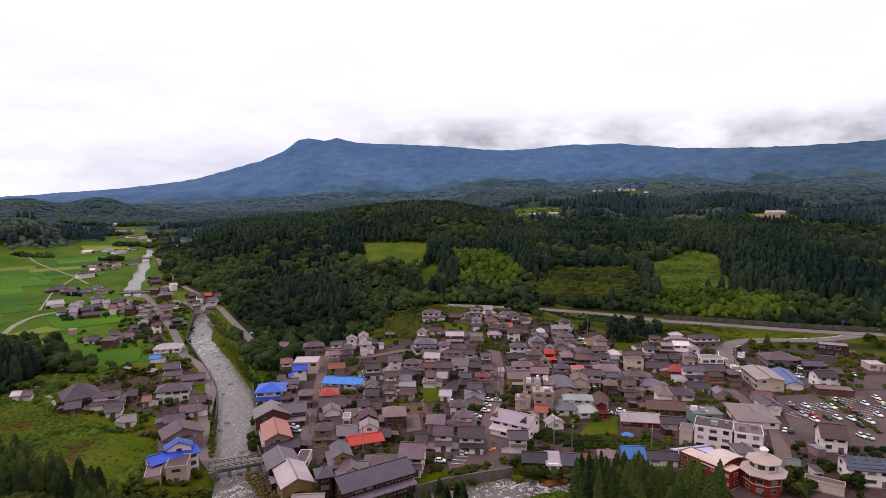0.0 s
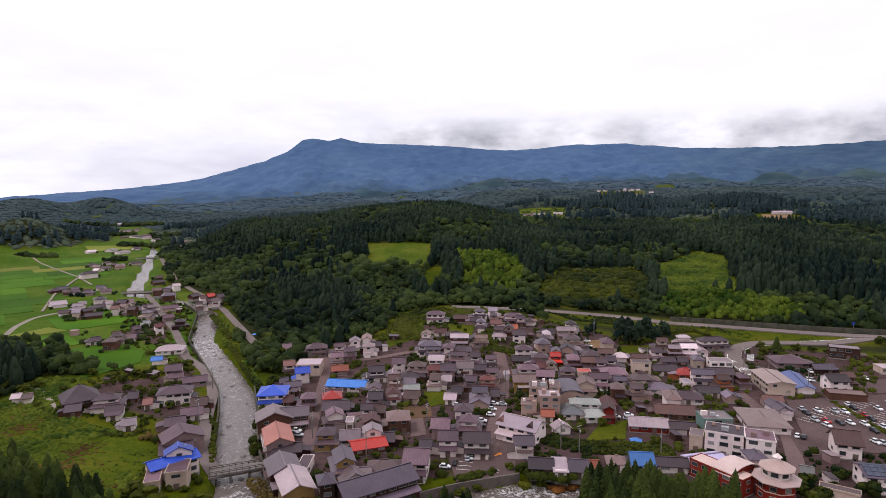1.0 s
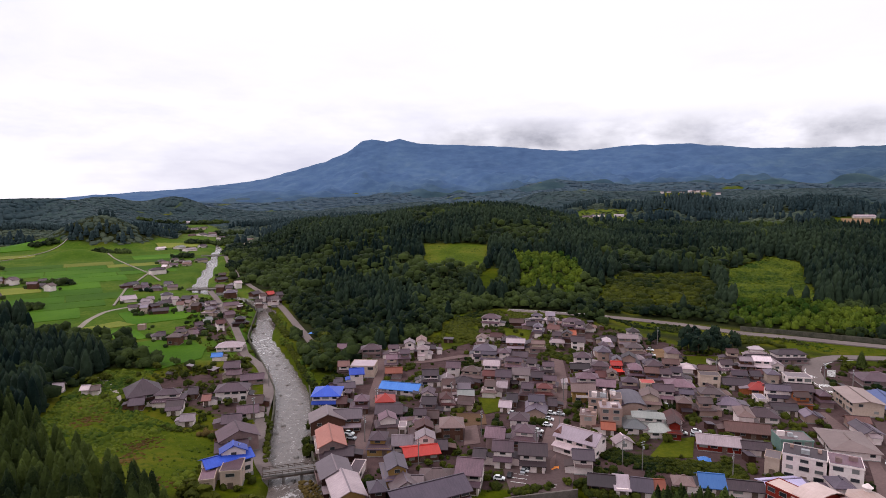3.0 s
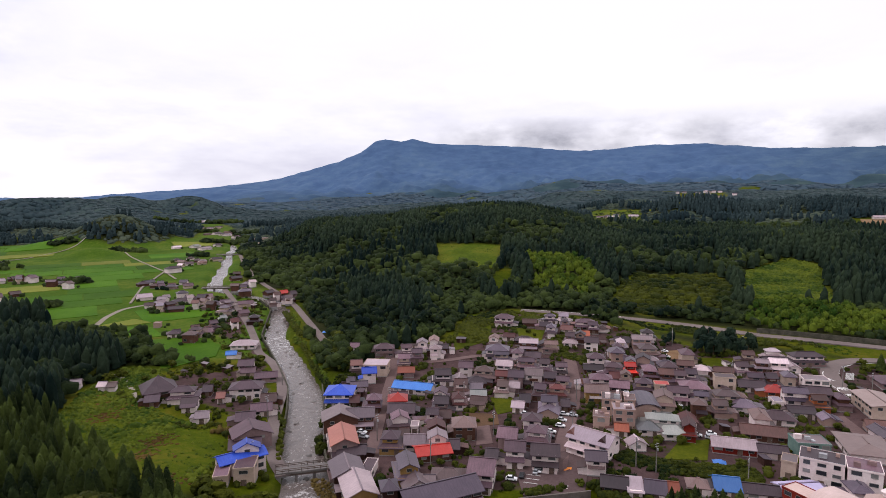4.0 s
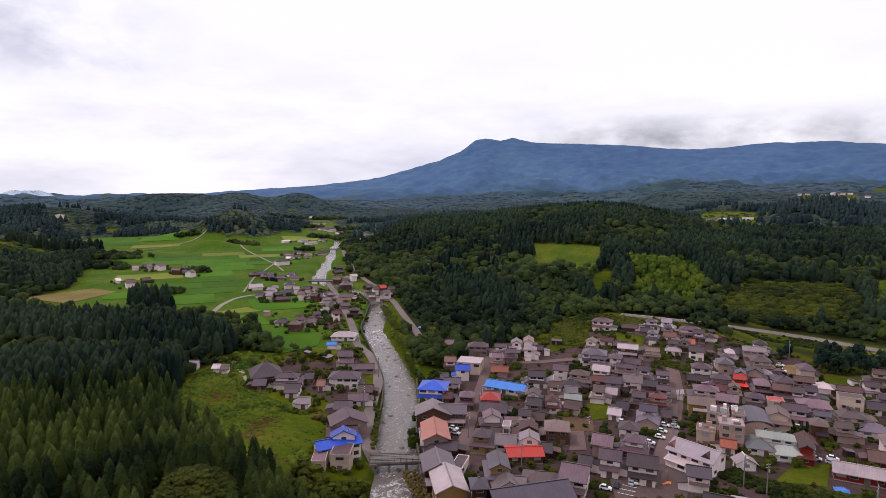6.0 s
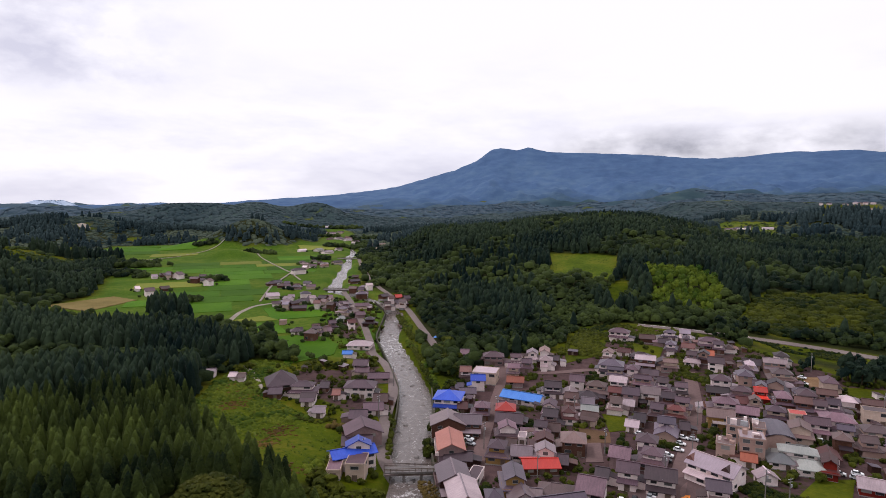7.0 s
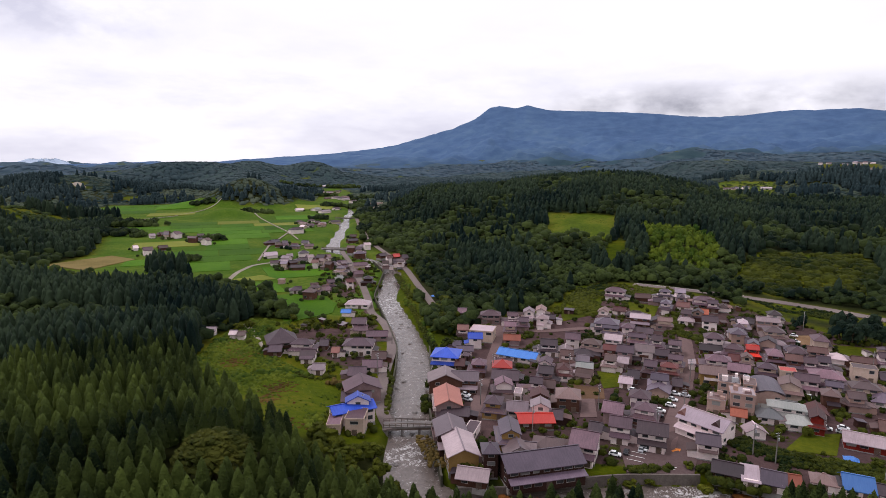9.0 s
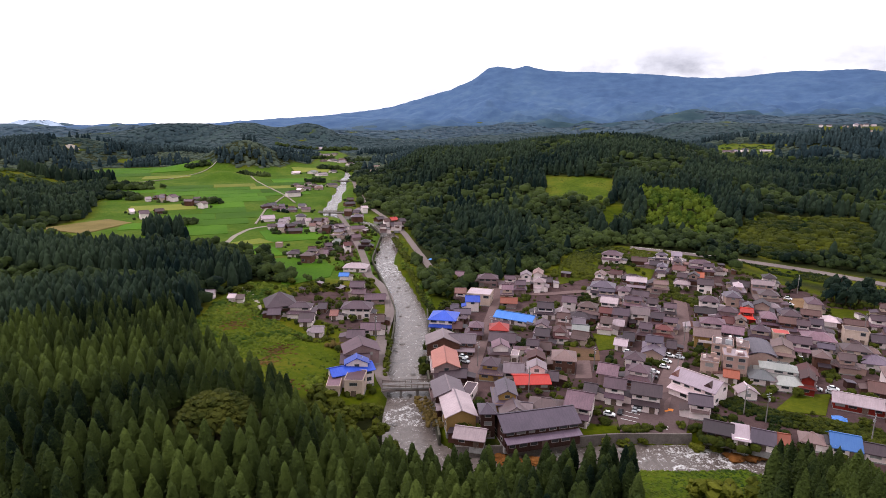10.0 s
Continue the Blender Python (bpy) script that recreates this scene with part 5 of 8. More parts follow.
def roof_clutter(top, L, D, H, n, seed):
    """Stair heads, tanks and ducts that stand on a flat roof and belong to it."""
    r = random.Random(seed)
    for i in range(n):
        x, y, w, d, h = r.uniform(-0.38, 0.38) * L, r.uniform(-0.3, 0.38) * D, r.uniform(0.6, 2.2), r.uniform(0.6, 1.8), r.uniform(0.5, 1.9)
        part("roof_housing", boxes("roof_housing", (x - w / 2, y - d / 2, H + 0.2, x + w / 2, y + d / 2, H + 0.2 + h)), r.choice((WALLS["white"], WALLS["pink"], WALLS["grey"], METAL)), top)
    for s in (-1, 1):
        part("railing", boxes("railing", (-L / 2, s * (D / 2 + 0.05) - 0.03, H + 0.42, L / 2, s * (D / 2 + 0.05) + 0.03, H + 0.5)), METAL, top)


roof_clutter(teal_block, 9.8, 7.6, 5.3, 4, 94)
# white hotel, concrete flats and the red spa hotel
roof_clutter(house(89.3, 190.6, -27, 11.2, 8.5, 3, "flat", "dark", "white", name="hotel", label="white three-storey hotel block with a stained dark flat roof"), 11.2, 8.5, 7.75, 3, 120)
roof_clutter(house(98.1, 185.8, -23, 8.2, 8.5, 3, "flat", "grey", "white", name="hotel", label="white three-storey hotel annex with a weathered grey flat roof"), 8.2, 8.5, 7.75, 2, 90)
house(81.6, 193.6, -27, 4.0, 6.0, 2, "flat", "pale", "cream", name="hotel", label="cream stair block beside the white hotel")
roof_clutter(house(35.7, 235.6, -7.0, 6.9, 8, 3, "flat", "tan", "pink", label="pinkish concrete flats with a flat roof"), 6.9, 8, 7.75, 5, 77)
roof_clutter(house(42.3, 235.2, -7.0, 3.8, 7, 3, "flat", "tan", "pink", label="pinkish concrete flats with a flat roof"), 3.8, 7, 7.75, 3, 45)
roof_clutter(house(30.4, 223.4, -9.0, 5.7, 7, 2, "flat", "tan", "pink", label="low pinkish concrete wing with roof terrace"), 5.7, 7, 5.3, 4, 64)
roof_clutter(house(38.3, 224.9, -3.0, 7.5, 7, 3, "flat", "pale", "pink", label="pinkish concrete flats with a pale flat roof"), 7.5, 7, 7.75, 4, 82)
house(78.9, 181.4, 13, 11.0, 5.6, 1, "gable", "lilac", "white", label="low hotel wing with a lilac sheet roof", pitch=0.14)
house(82.6, 169.2, -60, 5.4, 11.0, 2, "barrel", "cream", "red", label="red boarded hotel hall with cream vaulted roof", pitch=0.19)
house(78.6, 169.6, -58, 16.5, 5.5, 2, "flat", "cream", "red", label="red boarded terrace front of the spa hotel")
house(107.5, 161.2, -35.2, 9.4, 3, 1, "flat", "tan", "cream", name="terrace_wall", label="cream retaining terrace below the apartment house", windows=False)
house(105.1, 172.4, -26.1, 2.5, 5, 1, "gable", "teal", "white", name="greenhouse", label="small pale green glasshouse by the street", windows=False)
house(-254.9, 409.9, 6.2, 8.5, 6.71296, 1, "hip", "pale", "grey")
house(-249.1, 432.0, 23.0, 6.0, 6.98058, 1, "gable", "tan", "cream")
house(-232.0, 411.5, 19.2, 5.9, 8.7779, 2, "gable", "brown", "white")
house(-242.7, 449.8, 30.4, 6.8, 8.15211, 1, "gable", "grey", "grey")
house(-229.7, 418.9, -4.9, 6.0, 8.01679, 2, "gable", "tan", "cream")
house(-251.8, 399.6, 15.3, 5.7, 7.61284, 2, "gable", "white", "cream")
house(-257.1, 408.7, 33.6, 5.8, 7.39258, 2, "gable", "pale", "brown")
house(-258.5, 410.3, 45.7, 10.1, 8.75805, 2, "hip", "pale", "brown")
house(-274.1, 442.0, 41.1, 5.8, 7.5585, 1, "gable", "white", "cream")
house(-254.8, 443.0, 2.4, 9.0, 6.56408, 1, "gable", "grey", "white")
house(-243.5, 434.6, 15.9, 7.5, 8.76283, 1, "gable", "tan", "grey")
house(-256.2, 426.3, 45.8, 8.9, 6.71314, 1, "hip", "slate", "cream")
house(-241.1, 431.3, -2.3, 8.2, 6.65743, 1, "gable", "slate", "grey")
house(-247.7, 431.1, 36.7, 5.4, 7.41511, 2, "gable", "pale", "white")
house(-239.3, 433.8, 6.6, 8.5, 8.97615, 2, "gable", "dark", "brown")
house(-236.1, 435.9, 10.4, 4.9, 7.74302, 1, "gable", "white", "white")
house(-221.5, 409.6, 9.8, 10.4, 7.78621, 1, "hip", "tan", "grey")
house(-214.1, 424.3, 49.7, 8.2, 6.77849, 1, "hip", "grey", "white")
house(-203.4, 397.0, -2.1, 10.6, 8.37242, 2, "hip", "pale", "cream")
house(-223.6, 422.1, 36.3, 6.0, 7.2239, 1, "gable", "slate", "grey")
house(-218.5, 408.7, -3.3, 7.0, 7.42313, 2, "gable", "brown", "brown")
house(-209.9, 414.9, 39.8, 7.1, 7.42493, 2, "gable", "pale", "brown")
house(-221.2, 420.5, 21.3, 11.3, 8.22658, 1, "hip", "slate", "grey")
house(-587.4, 1080.2, 82.2, 26.3, 6.90862, 1, "hip", "brown", "grey")
house(-550.6, 1087.9, -30.4, 29.4, 7.18525, 2, "gable", "brown", "grey")
house(-659.9, 1219.9, 22.3, 16.7, 7.64484, 1, "hip", "pale", "brown")
house(-654.3, 1247.4, 91.8, 28.9, 6.92677, 2, "gable", "grey", "cream")
house(-669.3, 1205.2, 89.5, 27.1, 7.64934, 2, "gable", "grey", "cream")
house(-556.4, 1075.9, 53.6, 15.8, 6.59678, 1, "gable", "slate", "white")
house(-560.5, 1112.3, 55.1, 16.2, 7.24149, 1, "gable", "grey", "white")
house(-568.9, 1143.5, 77.3, 21.7, 8.73387, 1, "gable", "grey", "white")
house(-671.6, 1286.0, 53.5, 21.5, 6.99732, 1, "gable", "dark", "cream")
house(-186.4, 332.1, 9.3, 9.7, 7.69722, 2, "hip", "grey", "cream")
house(-186.0, 350.3, 30.2, 4.2, 6.9224, 1, "gable", "tan", "brown")
house(-183.7, 320.4, 8.0, 9.1, 8.80674, 2, "hip", "tan", "brown")
house(-184.4, 337.1, 32.2, 3.6, 8.86405, 1, "gable", "tan", "brown")
house(-185.2, 342.2, 45.6, 4.5, 7.7219, 1, "gable", "brown", "grey")
house(-200.4, 330.5, 34.9, 8.2, 7.43771, 1, "hip", "dark", "white")
house(-335.0, 503.3, 51.7, 12.3, 8.91116, 1, "hip", "grey", "brown")
house(-303.0, 516.4, 10.2, 8.5, 8.96462, 1, "gable", "slate", "white")
house(-321.6, 509.5, 31.4, 6.3, 7.36569, 1, "gable", "slate", "white")
house(-300.1, 492.6, 7.2, 12.0, 6.65236, 1, "hip", "slate", "grey")
house(-317.3, 495.2, 10.5, 11.0, 8.4648, 1, "hip", "brown", "brown")
house(-379.8, 675.5, 18.2, 7.5, 8.14135, 1, "gable", "tan", "brown")
house(-373.9, 631.1, -7.2, 7.4, 8.16736, 1, "gable", "white", "cream")
house(-363.3, 656.5, 68.5, 12.4, 8.55809, 1, "hip", "brown", "cream")
house(-390.2, 659.7, -4.9, 12.0, 8.89021, 1, "gable", "tan", "cream")
house(-399.9, 695.0, 81.8, 13.5, 6.82037, 1, "hip", "brown", "white")
house(-407.3, 677.3, 67.1, 12.5, 7.08629, 1, "hip", "grey", "cream")
house(-410.7, 498.4, -6.5, 16.4, 8.76439, 1, "hip", "dark", "white")
house(-414.9, 491.7, 12.0, 10.3, 7.36557, 2, "gable", "grey", "brown")
house(-423.0, 510.8, 38.4, 13.6, 8.42427, 1, "hip", "dark", "cream")
house(-428.6, 504.5, 37.0, 6.6, 7.1918, 1, "gable", "pale", "cream")
house(-422.3, 501.8, -5.1, 11.8, 8.45047, 1, "gable", "slate", "cream")
house(-467.6, 514.6, 16.7, 5.9, 8.71401, 2, "gable", "tan", "brown")
house(-459.5, 504.2, 52.4, 5.6, 8.49146, 2, "gable", "pale", "cream")
house(-479.0, 517.5, 31.9, 7.4, 6.82102, 1, "gable", "tan", "brown")
house(-470.9, 531.9, 13.6, 5.9, 8.59982, 1, "gable", "slate", "brown")
house(-239.3, 487.3, 12.1, 8.6, 7.61659, 2, "gable", "tan", "brown")
house(-218.8, 462.3, 32.3, 12.3, 8.3877, 2, "hip", "slate", "brown")
house(-224.1, 479.7, 45.6, 5.6, 6.6365, 1, "gable", "grey", "white")
house(-238.7, 489.2, 35.6, 5.3, 7.4617, 1, "gable", "dark", "grey")
house(-239.3, 513.1, -5.6, 14.2, 6.64772, 1, "hip", "pale", "white")
house(-229.5, 483.3, 22.7, 6.4, 7.68526, 2, "gable", "grey", "cream")
house(-173.7, 443.4, -4.3, 11.0, 8.06028, 1, "hip", "dark", "brown")
house(-179.8, 426.8, 26.0, 7.2, 7.82255, 2, "gable", "brown", "white")
house(-172.0, 438.9, 9.1, 6.9, 7.5958, 2, "gable", "tan", "white")
house(-181.1, 450.3, 38.2, 5.7, 6.75324, 1, "gable", "dark", "grey")
house(-186.8, 449.9, 40.5, 5.4, 7.44843, 2, "gable", "brown", "white")

# ---- woods ----
def lump(subdiv, seed, squash=1.0, jag=0.25):
    """A rough leafy mass."""
    bm = bmesh.new()
    bmesh.ops.create_icosphere(bm, subdivisions=subdiv, radius=1)
    r = random.Random(seed)
    for v in bm.verts:
        v.co *= 1 + r.uniform(-jag, jag)
        v.co.z *= squash
    bm.verts.ensure_lookup_table()
    v = np.array([tuple(q.co) for q in bm.verts])
    f = np.array([[q.index for q in face.verts] for face in bm.faces])
    bm.free()
    return v, f


def join(pieces):
    v, f, n = [], [], 0
    for a, b in pieces:
        v.append(a)
        f.append(b + n)
        n += len(a)
    return np.vstack(v), np.vstack(f)


def cone(segs, rings, seed, jag, full=1.7, rough=False, power=0.8):
    """A ragged conifer crown of unit height and unit radius at the foot."""
    r = np.random.RandomState(seed)
    v, f = [], []
    lean = r.uniform(-0.06, 0.06, 2)
    for i in range(rings):
        k = i / rings
        rr = (1 - k ** full) ** power
        for j in range(segs):
            a = 2 * math.pi * (j + 0.5 * (i % 2)) / segs
            q = rr * (1 + r.uniform(-jag, jag) + (0 if rough else jag * 0.7 if j % 2 else -jag * 0.7))
            v.append((q * math.cos(a) + lean[0] * k, q * math.sin(a) + lean[1] * k, k + r.uniform(-0.4, 0.4) / rings))
    v.append((lean[0], lean[1], 1.03))
    for i in range(rings - 1):
        for j in range(segs):
            a, b, c, d = i * segs + j, i * segs + (j + 1) % segs, (i + 1) * segs + (j + 1) % segs, (i + 1) * segs + j
            f += [(a, b, c), (a, c, d)]
    for j in range(segs):
        f.append(((rings - 1) * segs + j, (rings - 1) * segs + (j + 1) % segs, rings * segs))
    return np.array(v), np.array(f)


def sprays(n, seed, point, wide=0.48):
    """Small pointed sprays of foliage; point(k, r) gives place, outward way and size."""
    r = random.Random(seed)
    v, f = [], []
    for i in range(n):
        p, o, s = point((i + 0.5) / n, r)
        side = o.cross(Vector((0, 0, 1)))
        if side.length < 0.1:
            side = Vector((1, 0, 0))
        side = side.normalized() * s * r.uniform(0.75, 1.25) * wide
        tip = p + o * s + Vector((0, 0, r.uniform(-0.35, 0.1) * s))
        m = len(v)
        v += [tuple(p + side - o * 0.3 * s), tuple(p - side - o * 0.3 * s), tuple(tip), tuple(p + Vector((0, 0, 0.4 * s)))]
        f += [(m, m + 2, m + 3), (m + 1, m + 3, m + 2)]
    return np.array(v), np.array(f)


def puff(r):
    """A small uneven eight-sided tuft of unit size."""
    v = np.array([(1, 0, 0), (0, 1, 0), (-1, 0, 0), (0, -1, 0), (0, 0, 0.9), (0, 0, -0.6)], float) * (1 + r.uniform(-0.3, 0.3, (6, 1)))
    v += r.uniform(-0.16, 0.16, (6, 3))
    return v, np.array([(0, 1, 4), (1, 2, 4), (2, 3, 4), (3, 0, 4), (1, 0, 5), (2, 1, 5), (3, 2, 5), (0, 3, 5)])


def cedar_crown(seed, h=7.8, w=2.3, puffs=96, full=1.06, power=0.6, segs=15, rings=13, size=0.56):
    """A conifer crown with a rounded tip: a dense leafy cone set with small tufts that shrink towards the top."""
    core_v, core_f = cone(segs, rings, seed, 0.16, full, True, power)
    pieces = [(core_v * (w * 0.92, w * 0.92, h * 0.97), core_f)]
    r = np.random.RandomState(seed)
    for i in range(puffs):
        k = ((i + 0.5) / puffs) ** 1.1
        a, rr = 2.4 * i + r.uniform(-0.3, 0.3), w * (1 - k ** full) ** power * r.uniform(0.86, 0.99)
        v, f = puff(r)
        q = size * r.uniform(0.55, 1.0) * (1.0 - 0.5 * k)
        turn = r.uniform(0, 6.283)
        v = np.column_stack([v[:, 0] * math.cos(turn) - v[:, 1] * math.sin(turn), v[:, 0] * math.sin(turn) + v[:, 1] * math.cos(turn), v[:, 2]])
        v = v * q * (1, 1, 0.8)
        v[:, 2] -= 0.22 * np.hypot(v[:, 0], v[:, 1])
        pieces.append((v + (rr * math.cos(a), rr * math.sin(a), h * (0.02 + 0.95 * k)), f))
    return join(pieces)


def trunk_mesh(name, h, r0, limbs, seed):
    r = random.Random(seed)
    v, f = [], []

    def tube(p, q, a, b, n=6):
        d = (q - p).normalized()
        s = d.orthogonal().normalized()
        t = d.cross(s)
        m = len(v)
        for c, rr in ((p, a), (q, b)):
            for i in range(n):
                k = 2 * math.pi * i / n
                v.append(tuple(c + (s * math.cos(k) + t * math.sin(k)) * rr))
        for i in range(n):
            f.append((m + i, m + (i + 1) % n, m + n + (i + 1) % n, m + n + i))
    tube(Vector((0, 0, -1.5)), Vector((r.uniform(-.2, .2), r.uniform(-.2, .2), h)), r0, r0 * 0.3)
    for i in range(limbs):
        a, z = r.uniform(0, 6.283), h * r.uniform(0.35, 0.8)
        tube(Vector((0, 0, z)), Vector((math.cos(a) * h * 0.3, math.sin(a) * h * 0.3, z + h * 0.22)), r0 * 0.45, r0 * 0.15, 4)
    return solid(name, v, f)


def broad_crown(seed, w=3.2, h=5.0, blobs=16, n=210):
    r = random.Random(seed)
    balls, pieces = [], []
    for i in range(blobs):
        a, d = r.uniform(0, 6.283), w * 0.62 * math.sqrt(r.random())
        s = w * r.uniform(0.24, 0.46)
        c = Vector((d * math.cos(a), d * math.sin(a), h * (0.35 + 0.45 * r.random() * (1 - 0.5 * d / w))))
        balls.append((c, s))
        v, f = lump(1, seed * 31 + i, 0.8, 0.42)
        f = f[(v[f][:, :, 2] > -0.2).any(1)]
        pieces.append((v * s * 0.92 + np.array(c), f))

    def point(k, rr):
        c, s = balls[int(k * blobs) % blobs]
        d = Vector((rr.gauss(0, 1), rr.gauss(0, 1), rr.gauss(0.35, 1))).normalized()
        return c + Vector((d.x, d.y, d.z * 0.8)) * s * 0.95, d, rr.uniform(0.18, 0.38)
    pieces.append(sprays(n, seed, point, 0.75))
    return join(pieces)


def scatter(points, shapes, scales, widths, seed):
    """Copies of a few shapes joined into one array pair, each turned and scaled."""
    r = np.random.RandomState(seed)
    pick = r.randint(0, len(shapes), len(points))
    vs, fs, n = [], [], 0
    for i, (v, f) in enumerate(shapes):
        sel = np.where(pick == i)[0]
        if not len(sel):
            continue
        a = r.uniform(0, 2 * math.pi, len(sel))
        w, h = widths[sel][:, None], scales[sel][:, None]
        x = (v[None, :, 0] * np.cos(a)[:, None] - v[None, :, 1] * np.sin(a)[:, None]) * w + points[sel, 0][:, None]
        y = (v[None, :, 0] * np.sin(a)[:, None] + v[None, :, 1] * np.cos(a)[:, None]) * w + points[sel, 1][:, None]
        z = v[None, :, 2] * h + points[sel, 2][:, None]
        vs.append(np.stack([x, y, z], -1).reshape(-1, 3))
        fs.append((f[None] + (np.arange(len(sel)) * len(v))[:, None, None] + n).reshape(-1, 3))
        n += len(sel) * len(v)
    return np.vstack(vs), np.vstack(fs)


def stuff(name, points, shapes, scales, widths, material, seed, label, category="woods", drape=False):
    """Many pieces in one mesh; drape lets low canopies follow the slope of the land."""
    v, f = scatter(points, shapes, scales, widths, seed)
    if drape:
        v[:, 2] += land(v[:, 0], v[:, 1])
    me = mesh_of(name, v, f, True)
    me.materials.append(material)
    tagged(new(name, me), label, category, kind="stuff")


def sector(r0, r1, step, a0, a1, seed):
    """Jittered places on the land in a ring sector, degrees clockwise from north."""
    r, loose = np.random.RandomState(seed), 0.3 if r1 < 300 else 0.5
    xs = np.arange(-r1, r1, step)
    X, Y = np.meshgrid(xs, xs)
    X, Y = X.ravel() + r.uniform(-loose, loose, X.size) * step, Y.ravel() + r.uniform(-loose, loose, Y.size) * step
    d, a = np.hypot(X, Y), np.degrees(np.arctan2(X, Y))
    k = (d > r0) & (d <= r1) & (a > a0) & (a < a1)
    return X[k], Y[k]


BAMBOO_GROVES = [[(8, 548), (58, 571), (63, 485), (49, 442), (13, 453)], [(159, 430), (208, 419), (226, 381), (215, 354), (161, 359), (134, 379)]]


def forest_places(r0, r1, step, a0, a1, seed, margin):
    x, y = sector(r0, r1, step, a0, a1, seed)
    keep = (wooded(x, y) > margin) & ((x < 60) | (y < 250) | (y > np.interp(x, FOOT[:, 0], FOOT[:, 1]) + 5))
    keep &= (np.minimum.reduce([signed(x, y, p) for p in MEADOWS.values()]) > margin * 0.6) & (river_distance(x, y) > half_width(y) + 3.5)
    keep &= glades(x, y) < 0.5
    x, y = x[keep], y[keep]
    for line, w in KEEP_CLEAR:
        ok = seg_distance(x, y, np.array(line, float)) > w
        x, y = x[ok], y[ok]
    if SITES and r0 < 1200:
        s = np.array(SITES)
        ok = np.ones(len(x), bool)
        for sx, sy, sr in s:
            ok &= np.hypot(x - sx, y - sy) > sr + 2.0
        x, y = x[ok], y[ok]
    bam = np.zeros(len(x), bool)
    for p in BAMBOO_GROVES:
        bam |= inside(x, y, np.array(p, float))
    kind = waves(x, y, 260, 5) + 0.6 * waves(x, y, 90, 6) + np.random.RandomState(seed).normal(0, 0.25, len(x))
    return x, y, height(x, y), bam, kind


KEEP_CLEAR = [(ROAD_LINES[6], 7), (ROAD_LINES[5], 5), ([(-178, 262), (-165, 232)], 4)]

NEAR_WOOD = np.array([(-230, 20), (-215, 120), (-165, 185), (-146, 173), (-132, 164), (-117, 156), (-105, 150), (-95, 145), (-84, 137), (-73, 131), (-56, 125), (-45, 127), (-36, 131), (-24, 138), (-12, 143), (2, 147), (5, 139), (5, 60), (-60, 20)], float)
SOUTH_WOOD = np.array([(26, 112), (33, 146), (42, 152), (54, 146), (60, 134), (54, 112), (44, 92), (30, 92)], float)

# nearest cedars, each a tree of its own
CEDARS = [(cedar_crown(40 + i), trunk_mesh("trunk", 9.5, 0.24, 0, i)) for i in range(6)]
crowns = []
for (v, f), tr in CEDARS:
    me = mesh_of("crown", v, f, True)
    me.materials.append(CEDAR)
    tr.materials.append(BARK)
    crowns.append((me, tr))

x, y, z, bam, kind = forest_places(66, 250, 4.3, -66, 42, 11, 1.5)
keep = inside(x, y, NEAR_WOOD) | ((x < -136) & (np.hypot(x, y) > 200))
x, y, z = x[keep], y[keep], z[keep]
d = np.hypot(x, y)
leafy = (d > 200) & (np.random.RandomState(4).rand(len(x)) < 0.07) | (np.hypot(x + 84, y - 110) < 11)
order = np.argsort(d + np.where(leafy, 1000, 0))
near = order[:195]
rs = random.Random(5)
for i in near:
    root = new("cedar_tree")
    s, w = rs.uniform(0.8, 1.22) * (1.35 if x[i] > -34 else 1.0), rs.uniform(0.82, 1.06) * (1.15 if x[i] > -34 else 1.0)
    s *= 0.8 if math.hypot(x[i] + 80, y[i] - 100) < 14 else 1.0
    root.matrix_basis = pose(x[i], y[i], z[i], rs.uniform(-2, 2), rs.uniform(-2, 2), rs.uniform(0, 360)) @ Matrix.Diagonal((w, w, s, 1))
    cm, tm = crowns[rs.randrange(6)]
    part("trunk", tm, None, root)
    part("crown", cm, None, root).location = (0, 0, 4.6)
    tagged(root, "tall dark green cedar in a planted wood", "tree", "planted cedars")
rest = order[195:][~leafy[order[195:]]]
r = np.random.RandomState(8)
stuff("cedar_wood", np.stack([x[rest], y[rest], z[rest] + 4.4], -1), [cedar_crown(60 + i, puffs=22, full=1.1, power=0.58, segs=10, rings=9, size=0.62) for i in range(4)], r.uniform(0.9, 1.2, len(rest)) * (1 + 0.3 * np.maximum(ease(d[rest], 185, 205), x[rest] > 15)), r.uniform(0.8, 1.02, len(rest)), CEDAR_STAND, 9, "dark green planted cedars on the near hill")

wild = [(x[i], y[i]) for i in np.where(leafy & (np.hypot(x + 84, y - 110) > 11))[0]]

# the columnar cedars on the south bank
COLUMNS = []
for i in range(4):
    me = mesh_of("crown", *cedar_crown(160 + i, 11.0, 1.9, full=1.9, power=0.75), True)
    me.materials.append(CEDAR)
    COLUMNS.append(me)
r = np.random.RandomState(14)
X, Y = np.meshgrid(np.arange(24, 64, 3.7), np.arange(90, 156, 3.7))
x, y = X.ravel() + r.uniform(-0.8, 0.8, X.size), Y.ravel() + r.uniform(-0.8, 0.8, X.size)
k = inside(x, y, SOUTH_WOOD) & (river_distance(x, y) > 11)
